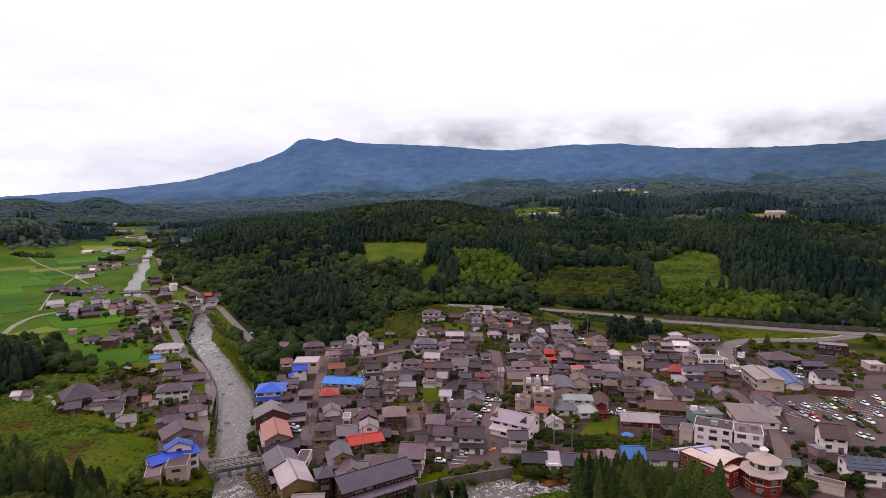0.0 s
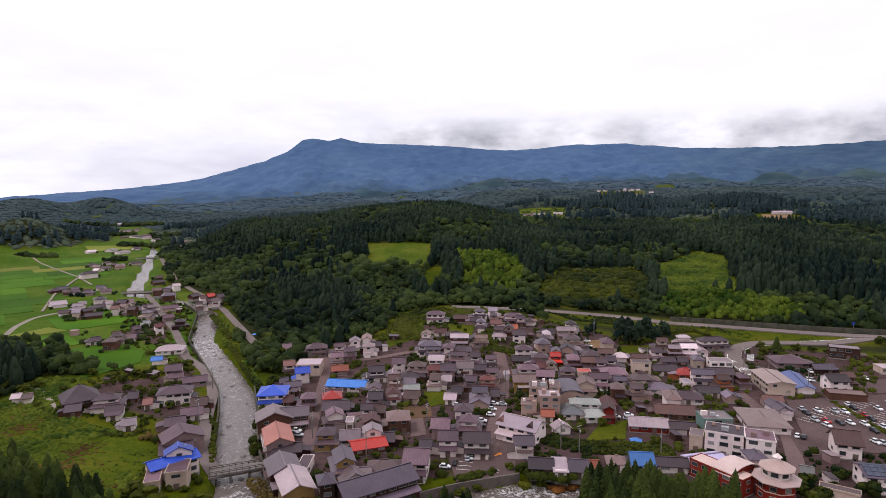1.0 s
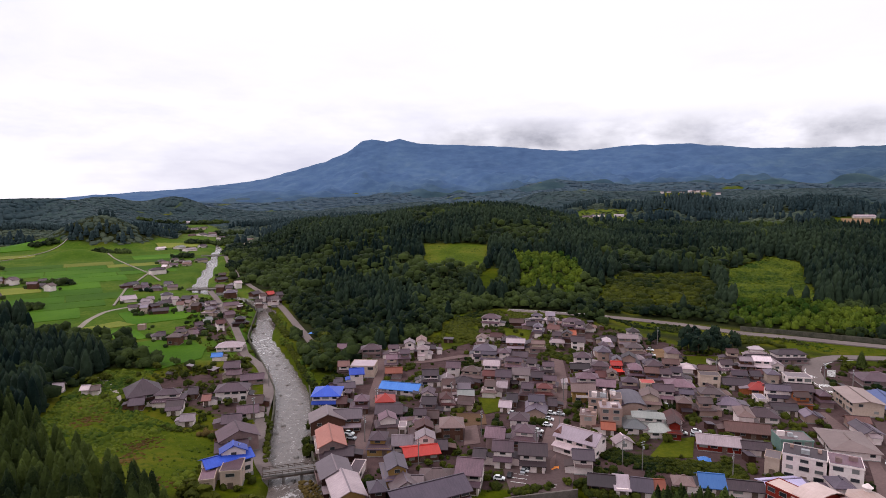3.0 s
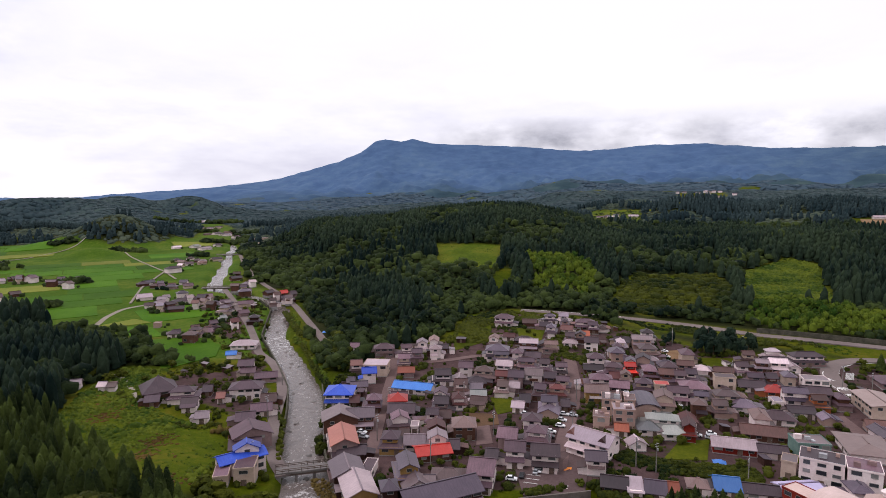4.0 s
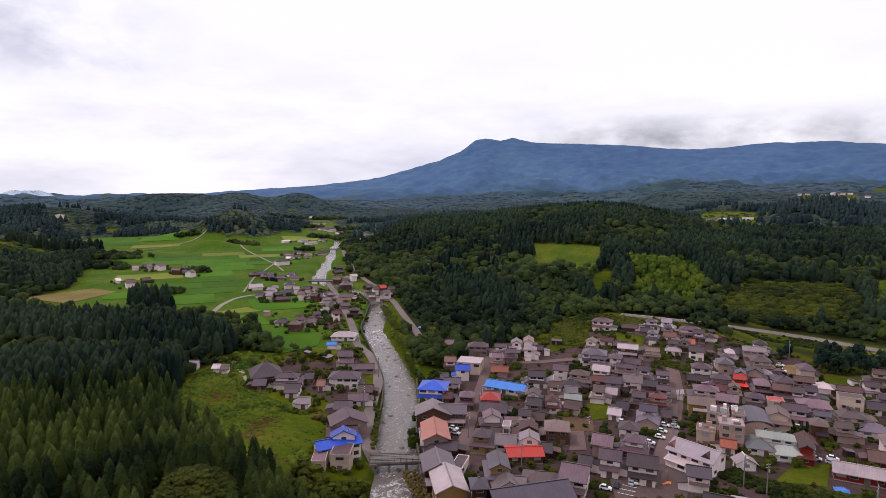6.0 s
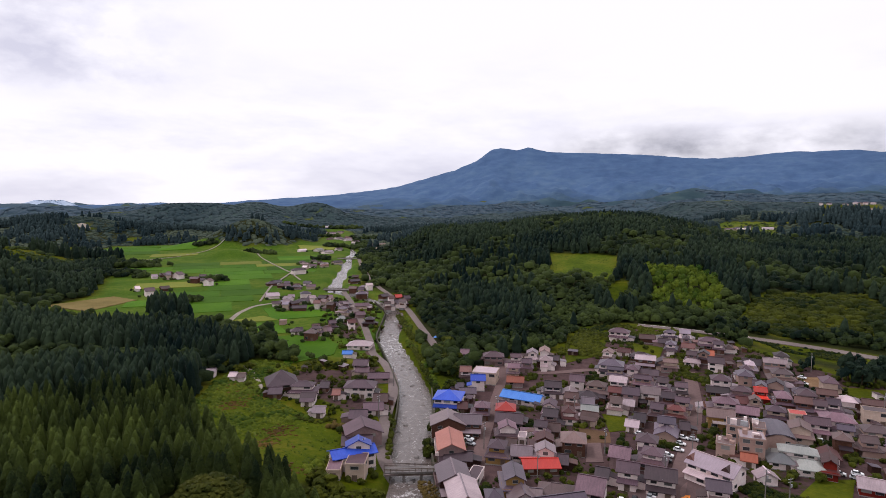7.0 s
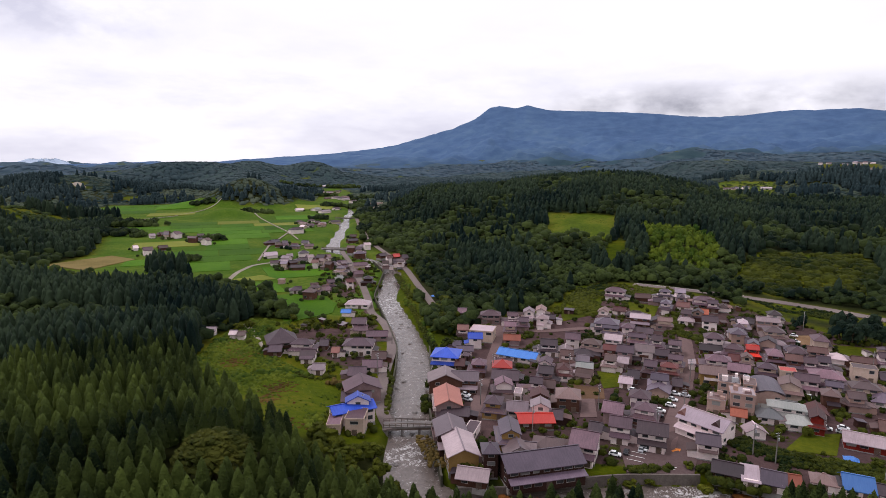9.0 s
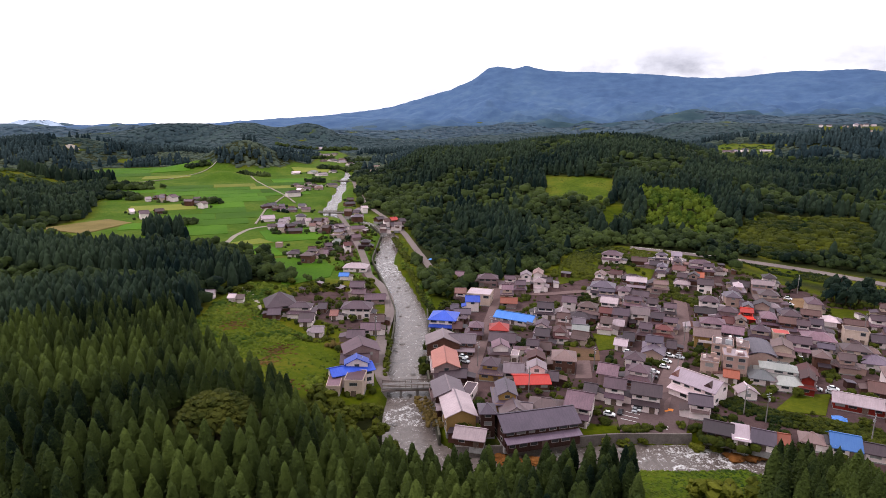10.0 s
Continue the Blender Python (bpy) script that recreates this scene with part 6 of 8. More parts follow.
for px, py in zip(x[k], y[k]):
    root = new("cedar_tree")
    w = rs.uniform(0.85, 1.2)
    root.matrix_basis = pose(px, py, height_at(px, py), rs.uniform(-2, 2), rs.uniform(-2, 2), rs.uniform(0, 360)) @ Matrix.Diagonal((w, w, rs.uniform(1.0, 1.3), 1))
    part("trunk", crowns[0][1], None, root)
    part("crown", COLUMNS[rs.randrange(4)], None, root).location = (0, 0, 2.0)
    tagged(root, "slender dark cedar on the south bank", "tree", "south bank cedars")

# riverside broadleaf trees, each a tree of its own
BROADS, OLIVES, DARKS = [], [], []
for i in range(5):
    v, f = broad_crown(70 + i)
    me, pale, deep = mesh_of("crown", v, f), mesh_of("crown", v, f), mesh_of("crown", v, f)
    me.materials.append(BROAD)
    pale.materials.append(PALE_OLIVE)
    deep.materials.append(CEDAR_FAR)
    tr = trunk_mesh("trunk", 3.2, 0.26, 3, 90 + i)
    tr.materials.append(BARK)
    BROADS.append((me, tr))
    OLIVES.append((pale, tr))
    DARKS.append((deep, tr))


def broad_tree(px, py, size=1.0, label="rounded green broadleaf tree", pz=None, group="broadleaf trees", tall=1.0):
    root = new("broadleaf_tree" if size > 0.55 else "garden_shrub")
    root.matrix_basis = pose(px, py, height_at(px, py) if pz is None else pz, 0, 0, rs.uniform(0, 360)) @ Matrix.Diagonal((size, size, size * tall, 1))
    cm, tm = (OLIVES if "olive" in label else DARKS if "dark evergreen" in label else BROADS)[rs.randrange(5)]
    part("trunk", tm, None, root)
    part("crown", cm, None, root).location = (0, 0, -0.5)
    return tagged(root, label, "tree" if size > 0.55 else "shrub", group if size > 0.55 else "garden shrubs")




for px, py in wild:
    broad_tree(px, py, rs.uniform(0.9, 1.5), "bushy green tree at the edge of a cedar wood")

CEDAR_BELTS = [np.array([(-152, 246), (-200, 280), (-272, 308), (-330, 288), (-400, 300), (-420, 262), (-300, 236), (-215, 248)], float), np.array([(184, 430), (215, 480), (256, 551), (303, 513), (336, 451), (287, 384), (237, 400)], float), np.array([(250, 1130), (300, 1200), (370, 1190), (390, 1120), (320, 1080)], float), np.array([(-140, 172), (-168, 205), (-190, 232), (-300, 190), (-330, 140), (-230, 140), (-160, 160)], float)]

# the wooded hills, too many to count
def clump(seed, subdiv, balls, tufts, low=0.3, tall=1.0):
    """A ragged crown of unit size: overlapping leafy masses with loose tufts."""
    r = random.Random(seed)
    pieces, at = [], []
    for i in range(balls):
        q = r.uniform(0.5, 0.75) if i else 0.85
        c = Vector((r.uniform(-.55, .55), r.uniform(-.55, .55), r.uniform(-0.1, low + 0.25))) if i else Vector((0, 0, 0))
        v, f = lump(subdiv, seed * 17 + i, 0.85, 0.26)
        f = f[(v[f][:, :, 2] > -0.3).any(1)]
        pieces.append((v * q * (1, 1, tall) + np.array(c), f))
        at.append((c, q))

    def point(k, rr):
        c, q = at[int(k * balls) % balls]
        o = Vector((rr.gauss(0, 1), rr.gauss(0, 1), abs(rr.gauss(0.4, 1)))).normalized()
        return c + Vector((o.x, o.y, o.z * 0.85 * tall)) * q * 0.9, o, rr.uniform(0.16, 0.34)
    if tufts:
        pieces.append(sprays(tufts, seed, point, 0.62))
    return join(pieces)


CONE_MID = [cone(8, 6, s, 0.24, 1.6, True, 0.62) for s in range(5)]
LUMP_MID = [clump(s, 1, 3, 13) for s in range(6)]
BAMBOO_MID = [clump(30 + s, 1, 1, 44, tall=1.25) for s in range(5)]
CONE_FAR = [cone(5, 4, s, 0.22, 1.5, True, 0.68) for s in range(4)]
LUMP_FAR = [clump(50 + s, 1, 1, 5) for s in range(6)]
DOMES = [cone(7, 3, 80 + s, 0.2, 1.7, True, 0.95) for s in range(6)]
DOMES_FAR = [cone(6, 2, 90 + s, 0.2, 1.7, True, 0.95) for s in range(6)]
for r0, r1, step, cones, lumps, seed in ((250, 480, 4.2, CONE_MID, LUMP_MID, 21), (480, 960, 6.0, CONE_FAR, LUMP_FAR, 22), (960, 1500, 8.0, CONE_FAR, DOMES, 23)):
    x, y, z, bam, kind = forest_places(r0, r1, step, -60, 42, seed, 3)
    r = np.random.RandomState(seed)
    belt = np.any([inside(x, y, p) for p in CEDAR_BELTS], 0)
    foot = seg_distance(x, y, FOOT) < 36 + 26 * waves(x, y, 70, 9) + r.normal(0, 8, len(x))
    con = (~bam & ~foot & (kind > (-0.12 if r0 < 900 else 0.3)) & ((x > -150) | (y > 345))) | belt
    bro = ~bam & ~con
    P = np.stack([x, y, z], -1)
    k = (step / 3.7) ** 0.75
    # beyond 900 m both kinds take the haze-tinted leaf colours
    stuff("cedar_wood", P[con] + (0, 0, 0.6), cones, r.uniform(7.5, 11.5, con.sum()) * np.where(belt[con], 1.2, 1.0) * k ** 0.5, r.uniform(1.9, 2.8, con.sum()) * k, CEDAR_FAR if r0 < 900 else CEDAR_HAZED, seed, "dark green cedar woods on the hills")
    n = bro.sum()
    size = np.exp(np.clip(r.normal(0.92, 0.34, n), 0.2, 1.45)) * k
    far = r0 > 900
    at = P[bro] + np.stack([0 * size, 0 * size, size * r.uniform(0.3, 1.4, n)], -1)
    if far:
        at[:, 2] = -0.3
    stuff("broadleaf_wood", at, lumps, size * (0.4 if far else 1.0), size, BROAD_HAZED if far else BROAD_FAR, seed + 1, "mixed green broadleaf woods on the hills", drape=far)
    if bam.any():
        size = r.uniform(1.2, 2.7, bam.sum()) * k
        stuff("bamboo_grove", P[bam] + np.stack([0 * size, 0 * size, size * r.uniform(0.2, 1.9, bam.sum())], -1), BAMBOO_MID, size * 1.3, size, BAMBOO, seed + 2, "yellow-green bamboo groves on the slopes")
# farthest rings of low canopies, with haze in their leaf colours
for r0, r1, step, seed, leaf, shapes, what in ((1500, 2050, 16, 31, WOOD_FAR, DOMES_FAR, "distant woods towards the mountain, tinted blue for haze"), (2050, 2950, 27, 32, WOOD_HAZE, DOMES_FAR, "woods at the foot of the mountain, coloured hazy blue")):
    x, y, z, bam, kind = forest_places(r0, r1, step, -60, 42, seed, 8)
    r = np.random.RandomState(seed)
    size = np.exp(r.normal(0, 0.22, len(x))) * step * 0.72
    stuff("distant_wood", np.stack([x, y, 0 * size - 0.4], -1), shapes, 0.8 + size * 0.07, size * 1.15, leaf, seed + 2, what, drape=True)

# the great round tree among the cedars
def great_tree(x, y, z):
    root = tagged(new("broadleaf_tree"), "great domed olive-green tree among the cedars", "tree")
    root.matrix_basis = pose(x, y, z)
    r = random.Random(9)
    balls, pieces = [], []
    for i in range(230):
        a, q = 2.4 * i, math.sqrt((i + 0.5) / 230)
        s = r.uniform(0.7, 1.25)
        c = Vector((8.2 * q * math.cos(a), 8.2 * q * math.sin(a), 0.5 + 9.0 * math.sqrt(max(0, 1 - (0.93 * q) ** 2)) + r.uniform(-0.4, 0.4)))
        balls.append((c, s))
        v, f = lump(1, 900 + i, 0.6, 0.38)
        pieces.append((v * s + np.array(c), f))

    def point(k, rr):
        c, s = balls[int(k * 230) % 230]
        d = Vector((rr.gauss(0, 1), rr.gauss(0, 1), abs(rr.gauss(0.3, 0.8)))).normalized()
        return c + Vector((d.x, d.y, d.z * 0.55)) * s * 0.95, d, rr.uniform(0.22, 0.5)
    pieces.append(sprays(2600, 8, point, 0.6))
    part("crown", mesh_of("crown", *join(pieces)), OLIVE, root)
    part("trunk", trunk_mesh("trunk", 9.0, 0.6, 8, 5), BARK, root)


great_tree(-83.7, 109.9, height_at(-83.7, 109.9) + 2.0)

# ---- rice fields ----
def paddies():
    r = random.Random(12)
    a = radians(38)
    ex, ey = np.array([math.cos(a), math.sin(a)]), np.array([-math.sin(a), math.cos(a)])
    v0 = 0.0
    while v0 < 1500:
        dv = r.uniform(22, 40) * (1 + v0 / 1500)
        u0 = -1200.0
        while u0 < 500:
            du = r.uniform(30, 62) * (1 + v0 / 1800)
            g = 0.4 + v0 / 3000
            quad = np.array([ex * u + ey * v + (-150, 250) for u, v in ((u0 + g, v0 + g), (u0 + du - g, v0 + g), (u0 + du - g, v0 + dv - g), (u0 + g, v0 + dv - g))])
            mid = quad.mean(0)
            ok = (signed(quad[:, 0], quad[:, 1], VALLEY) < -1).all() and (seg_distance(quad[:, 0], quad[:, 1], RIVER) > half_width(quad[:, 1]) + 9).all()
            ok = ok and not inside(quad[:, 0], quad[:, 1], WEST).any() and all(np.hypot(mid[0] - sx, mid[1] - sy) > sr + min(du, dv) * 0.36 for sx, sy, sr in SITES)
            ok = ok and signed(quad[:, 0], quad[:, 1], MEADOWS["mound"]).min() > 0 and (np.hypot(quad[:, 0] + 640, quad[:, 1] - 895) > 85).all()
            if ok:
                z = land(quad[:, 0], quad[:, 1]) + 0.3
                v = [(*q, h) for q, h in zip(quad, z)] + [(*q, h - 1.2) for q, h in zip(quad, z)]
                me = solid("paddy_field", v, [(0, 1, 2, 3), (1, 0, 4, 5), (2, 1, 5, 6), (3, 2, 6, 7), (0, 3, 7, 4)])
                me.materials.append(PADDY_PALE if r.random() < 0.11 else PADDY)
                tagged(new("paddy_field", me), "flat field of bright green rice", "rice field", kind="structure")
            u0 += du
        v0 += dv


paddies()

# ---- bridge ----
def bridge(ax, ay, bx, by, width=4.2, z=0.35):
    root = tagged(new("bridge"), "narrow concrete road bridge with brown rails", "bridge")
    L, turn = math.hypot(bx - ax, by - ay), math.degrees(math.atan2(by - ay, bx - ax))
    root.matrix_basis = pose((ax + bx) / 2, (ay + by) / 2, z, 0, 0, turn)
    h, w = L / 2 + 1.5, width / 2
    part("deck", boxes("deck", (-h, -w, -0.6, h, w, 0)), CONCRETE, root)
    for s in (-1, 1):
        part("girder", boxes("girder", (-h, s * (w - 0.5) - 0.2, -1.3, h, s * (w - 0.5) + 0.2, -0.6)), BROWN_STEEL, root)
        for k in (0.55, 1.05):
            part("rail", boxes("rail", (-h, s * (w - 0.15) - 0.07, k - 0.09, h, s * (w - 0.15) + 0.07, k + 0.09)), BROWN_STEEL, root)
        n = 10
        for i in range(n + 1):
            p = -h + 2 * h * i / n
            part("post", boxes("post", (p - 0.09, s * (w - 0.15) - 0.08, 0, p + 0.09, s * (w - 0.15) + 0.08, 1.15)), BROWN_STEEL, root)
    for p in (-L * 0.22, L * 0.12):
        part("pier", boxes("pier", (p - 0.4, -w + 0.4, -5, p + 0.4, w - 0.4, -0.6)), CONCRETE, root)
    for s in (-1, 1):
        part("abutment", boxes("abutment", (s * (h - 0.6) - 0.9, -w - 0.4, -5, s * (h - 0.6) + 0.9, w + 0.4, -0.6)), CONCRETE, root)


BROWN_STEEL = surface("brown_steel", (0.075, 0.050, 0.040), (0.14, 0.10, 0.08), 0.6, 6, 0.6)
bridge(-72, 178, -57, 184)
bridge(-274, 499, -244, 506, 5, 3.0)
bridge(-394, 751, -366, 762, 5, 5.0)


# ---- river walls and boulders ----
def bank_line(lo, hi, side, out):
    """The line along one bank between two distances down the river."""
    s = np.concatenate([[0], np.cumsum(np.hypot(*np.diff(RIVER, axis=0).T))])
    q = np.arange(lo, hi, 4.0)
    c = np.stack([np.interp(q, s, RIVER[:, 0]), np.interp(q, s, RIVER[:, 1])], -1)
    tan = np.gradient(c, axis=0)
    nor = np.stack([-tan[:, 1], tan[:, 0]], -1) / np.hypot(*tan.T)[:, None]
    return [tuple(p) for p in c + side * nor * (half_width(c[:, 1]) + out)[:, None]], s


RS = np.concatenate([[0], np.cumsum(np.hypot(*np.diff(RIVER, axis=0).T))])
BROWN_CONCRETE = surface("brownish_concrete", (0.085, 0.070, 0.062), (0.160, 0.136, 0.122), 0.3, 2.0, 0.9)
MOSSY = surface("mossy_stone_wall", (0.045, 0.045, 0.032), (0.120, 0.110, 0.085), 0.3, 2.0, 0.9)
for lo, hi, side, out, what in ((RS[12], RS[19] - 4, -1, 0.4, "dark mossy stone wall on the west bank"), (RS[17], RS[19] - 4, 1, 0.4, "dark stone river wall below the houses"), (RS[19] + 5, RS[22], 1, 0.3, "stone river wall below the inn"), (RS[23], RS[27] + 6, 1, 0.3, "grey concrete river wall below the forecourt")):
    line, _ = bank_line(lo, hi, side, out)
    ribbon("river_wall", line, 0.6, MOSSY if "grey" not in what else BROWN_CONCRETE, 0.35, 3.0, what, "wall", deep=4.2)


def boulders():
    r = random.Random(30)
    shapes = []
    for i in range(4):
        v, f = lump(2, 300 + i, 0.65, 0.16)
        me = mesh_of("boulder", v, f)
        me.materials.append(CONCRETE)
        shapes.append(me)
    for i in range(60):
        k = r.uniform(RS[11], RS[28])
        x, y = np.interp(k, RS, RIVER[:, 0]), np.interp(k, RS, RIVER[:, 1])
        a, q = r.uniform(0, 6.28), half_width(y) * math.sqrt(r.random()) * 0.95
        ob = new("boulder", shapes[r.randrange(4)])
        s = r.uniform(0.4, 1.1)
        ob.matrix_basis = pose(x + q * math.cos(a), y + q * math.sin(a), 0.008 * max(y - 200, -40) - 3.0, 0, 0, r.uniform(0, 360)) @ Matrix.Diagonal((s, s * r.uniform(0.7, 1.3), s, 1))
        tagged(ob, "wet grey boulder in the river", "rock", "river boulders")


boulders()


# the dark retaining wall behind the highway
ribbon("retaining_wall", [(x, y + 6.5) for x, y in ROAD_LINES[6][5:]], 0.8, MOSSY, 2.6, 4.0, "dark stained retaining wall behind the highway", "wall", deep=4.0)
for k in (-2.9, 0.0, 2.9):
    ribbon("road_line", [(x, y + k) for x, y in ROAD_LINES[6]], 0.3, PAINT_WHITE, 0.17, 4.0, "worn white line on the highway", "road marking", deep=0.05)


def offset_line(points, k):
    """A line shifted sideways by k metres."""
    p = np.array(points, float)
    t = np.gradient(p, axis=0)
    return [tuple(q) for q in p + k * np.stack([-t[:, 1], t[:, 0]], -1) / np.hypot(*t.T)[:, None]]


def curve_through(points, n=8):
    """The same line with rounded corners."""
    p = np.array(points, float)
    for _ in range(3):
        q = np.empty((2 * len(p), 2))
        q[0::2], q[1::2] = np.vstack([p[:1], 0.75 * p[:-1] + 0.25 * p[1:]]), np.vstack([0.25 * p[:-1] + 0.75 * p[1:], p[-1:]])
        p = q
    return p


slip = curve_through(ROAD_LINES[7])
for k in (-3.1, 3.1):
    ribbon("road_line", offset_line(slip, k), 0.35, PAINT_WHITE, 0.18, 3.0, "white edge line of the slip road", "road marking", deep=0.05)


def road_sign(x, y, z):
    root = tagged(new("road_sign"), "round blue road sign on a grey post", "road sign")
    root.matrix_basis = pose(x, y, z, 0, 0, -15)
    n = 16
    v = [(0.9 * math.cos(2 * math.pi * i / n), d, 3.6 + 0.9 * math.sin(2 * math.pi * i / n)) for d in (-0.04, 0.04) for i in range(n)]
    part("panel", solid("panel", v, [tuple(range(n)), tuple(range(2 * n - 1, n - 1, -1))] + [((i + 1) % n, i, n + i, n + (i + 1) % n) for i in range(n)]), ROOFS["blue"], root, "blue enamel disc")
    part("post", boxes("post", (-0.06, 0.05, -0.3, 0.06, 0.17, 4.3)), METAL, root)

# ---- vehicles ----
CAR_PAINT = {k: surface(f"{k}_car_paint", tuple(v * 0.9 for v in c), c, 0.5, 5, 0.25, relief=0, spread=0.05) for k, c in {"white": (0.78, 0.78, 0.78), "silver": (0.42, 0.43, 0.45), "black": (0.03, 0.03, 0.035), "red": (0.5, 0.03, 0.03), "blue": (0.06, 0.12, 0.35), "yellow": (0.62, 0.60, 0.36)}.items()}
TYRE = surface("tyre_rubber", (0.02, 0.02, 0.02), (0.04, 0.04, 0.04), 1, 8, 0.9)
CAR_GLASS = surface("car_glass", (0.02, 0.024, 0.028), (0.04, 0.045, 0.05), 1, 4, 0.08, relief=0)
CAR_DATA = {}


def car_meshes(colour):
    if colour not in CAR_DATA:
        prof = [(-2.15, 0.35), (-2.2, 0.75), (-1.95, 0.92), (-1.55, 0.98), (0.95, 0.98), (1.75, 0.86), (2.15, 0.70), (2.18, 0.35)]
        n = len(prof)
        v = [(px, s * (0.84 if pz > 0.9 else 0.86), pz) for s in (-1, 1) for px, pz in prof]
        body = solid("body", v, [tuple(range(n)), tuple(range(2 * n - 1, n - 1, -1))] + [((i + 1) % n, i, n + i, n + (i + 1) % n) for i in range(n)])
        body.materials.append(CAR_PAINT[colour])
        c = [(-1.75, 0.98), (-1.45, 1.44), (0.2, 1.46), (0.95, 0.98)]
        v = [(px, s * (0.66 if pz > 1 else 0.82), pz) for s in (-1, 1) for px, pz in c]
        glass = solid("glasshouse", v, [(0, 1, 2, 3), (7, 6, 5, 4)] + [((i + 1) % 4, i, 4 + i, 4 + (i + 1) % 4) for i in range(4)])
        glass.materials.append(CAR_GLASS)
        roof = boxes("roof_panel", (-1.42, -0.65, 1.44, 0.18, 0.65, 1.50))
        roof.materials.append(CAR_PAINT[colour])
        CAR_DATA[colour] = body, glass, roof
    return CAR_DATA[colour]


def wheel_mesh():
    v, f, n = [], [], 10
    for s in (-0.1, 0.1):
        v += [(0.32 * math.cos(2 * math.pi * i / n), s, 0.32 * math.sin(2 * math.pi * i / n)) for i in range(n)]
    f = [tuple(range(n - 1, -1, -1)), tuple(range(n, 2 * n))] + [(i, (i + 1) % n, n + (i + 1) % n, n + i) for i in range(n)]
    me = solid("wheel", v, f)
    me.materials.append(TYRE)
    return me


WHEEL = wheel_mesh()


def car(x, y, turn, colour="white", lift=0.24):
    root = new("car")
    root.matrix_basis = pose(x, y, float(land(np.array([x]), np.array([y]))[0]) + lift, 0, 0, turn) @ Matrix.Diagonal((0.80, 0.84, 0.95, 1))
    body, glass, roof = car_meshes(colour)
    part("body", body, None, root)
    part("glasshouse", glass, None, root, "dark car windows")
    part("roof_panel", roof, None, root)
    for sx in (-1.35, 1.4):
        for sy in (-0.78, 0.78):
            part("wheel", WHEEL, None, root).location = (sx, sy, 0.32)
    tagged(root, f"parked {colour} compact car on tarmac", "car", "parked cars")


def utility_pole(x, y, turn=0, tall=9.5):
    root = tagged(new("utility_pole"), "grey concrete utility pole with cross arms", "utility pole", "utility poles")
    root.matrix_basis = pose(x, y, height_at(x, y), 0, 0, turn)
    n = 8
    v = [(r * math.cos(2 * math.pi * i / n), r * math.sin(2 * math.pi * i / n), h) for r, h in ((0.19, -1), (0.11, tall)) for i in range(n)]
    part("pole", solid("pole", v, [tuple(range(n, 2 * n))] + [(i, (i + 1) % n, n + (i + 1) % n, n + i) for i in range(n)]), CONCRETE, root)
    for h, w in ((tall - 0.4, 0.9), (tall - 1.2, 0.7)):
        part("cross_arm", boxes("cross_arm", (-w, -0.06, h - 0.06, w, 0.06, h + 0.06)), METAL, root)
    part("transformer", boxes("transformer", (0.14, -0.22, tall - 2.7, 0.58, 0.22, tall - 1.9)), METAL, root)


def hedge(points, width, tall, seed, label="thick green hedge bank", material=None):
    """A rough band of shrubs along a line."""
    p = np.array(points, float)
    s = np.concatenate([[0], np.cumsum(np.hypot(*np.diff(p, axis=0).T))])
    r = np.random.RandomState(seed)
    n = int(s[-1] * width * (2.8 if width > 5 else 1.5) / tall)
    q = r.uniform(0, s[-1], n)
    c = np.stack([np.interp(q, s, p[:, 0]), np.interp(q, s, p[:, 1])], -1)
    t = np.stack([np.interp(q + 0.5, s, p[:, 0]), np.interp(q + 0.5, s, p[:, 1])], -1) - c + 1e-6
    nor = np.stack([-t[:, 1], t[:, 0]], -1) / np.hypot(*t.T)[:, None]
    c = c + nor * r.uniform(-0.5, 0.5, n)[:, None] * width
    size = r.uniform(0.35, 0.8, n) * tall
    z = land(c[:, 0], c[:, 1])
    stuff("hedge", np.column_stack([c, z + r.uniform(0.0, 0.6, n) * tall]), LUMP_FAR, size * 1.1, size * 1.1, material or BROAD, seed, label, "hedge")


def copse(x, y, rx, ry, n, seed, label="dark clump of trees among the rice fields", conifer=False, size=3.4, turn=0.0):
    """A clump of trees that nobody could count."""
    r = np.random.RandomState(seed)
    a, q, c, s = r.uniform(0, 6.283, n), np.sqrt(r.rand(n)), math.cos(radians(turn)), math.sin(radians(turn))
    u, v = rx * q * np.cos(a), ry * q * np.sin(a)
    px, py = x + u * c - v * s, y + u * s + v * c
    k = r.uniform(0.6, 1.2, n) * size
    z = height(px, py)
    if conifer:
        stuff("tree_clump", np.column_stack([px, py, z + 0.5]), CONE_MID, k * 3.2, k * 0.75, CEDAR_FAR, seed, label, "trees")
    else:
        stuff("tree_clump", np.column_stack([px, py, z + k * 0.6]), LUMP_MID, k, k, BROAD_FAR, seed, label, "trees")


def stripes(name, x, y, turn, n, gap, length, width, label, material=None, lift=0.245):
    """Painted bars side by side, lying on tarmac."""
    root = tagged(new(name), label, "road marking", kind="structure")
    root.matrix_basis = pose(x, y, float(land(np.array([x]), np.array([y]))[0]) + lift, 0, 0, turn)
    for i in range(n):
        k = (i - (n - 1) / 2) * gap
        part("stripe", boxes("stripe", (k - width / 2, -length / 2, -0.03, k + width / 2, length / 2, 0.006)), material or PAINT_WHITE, root)


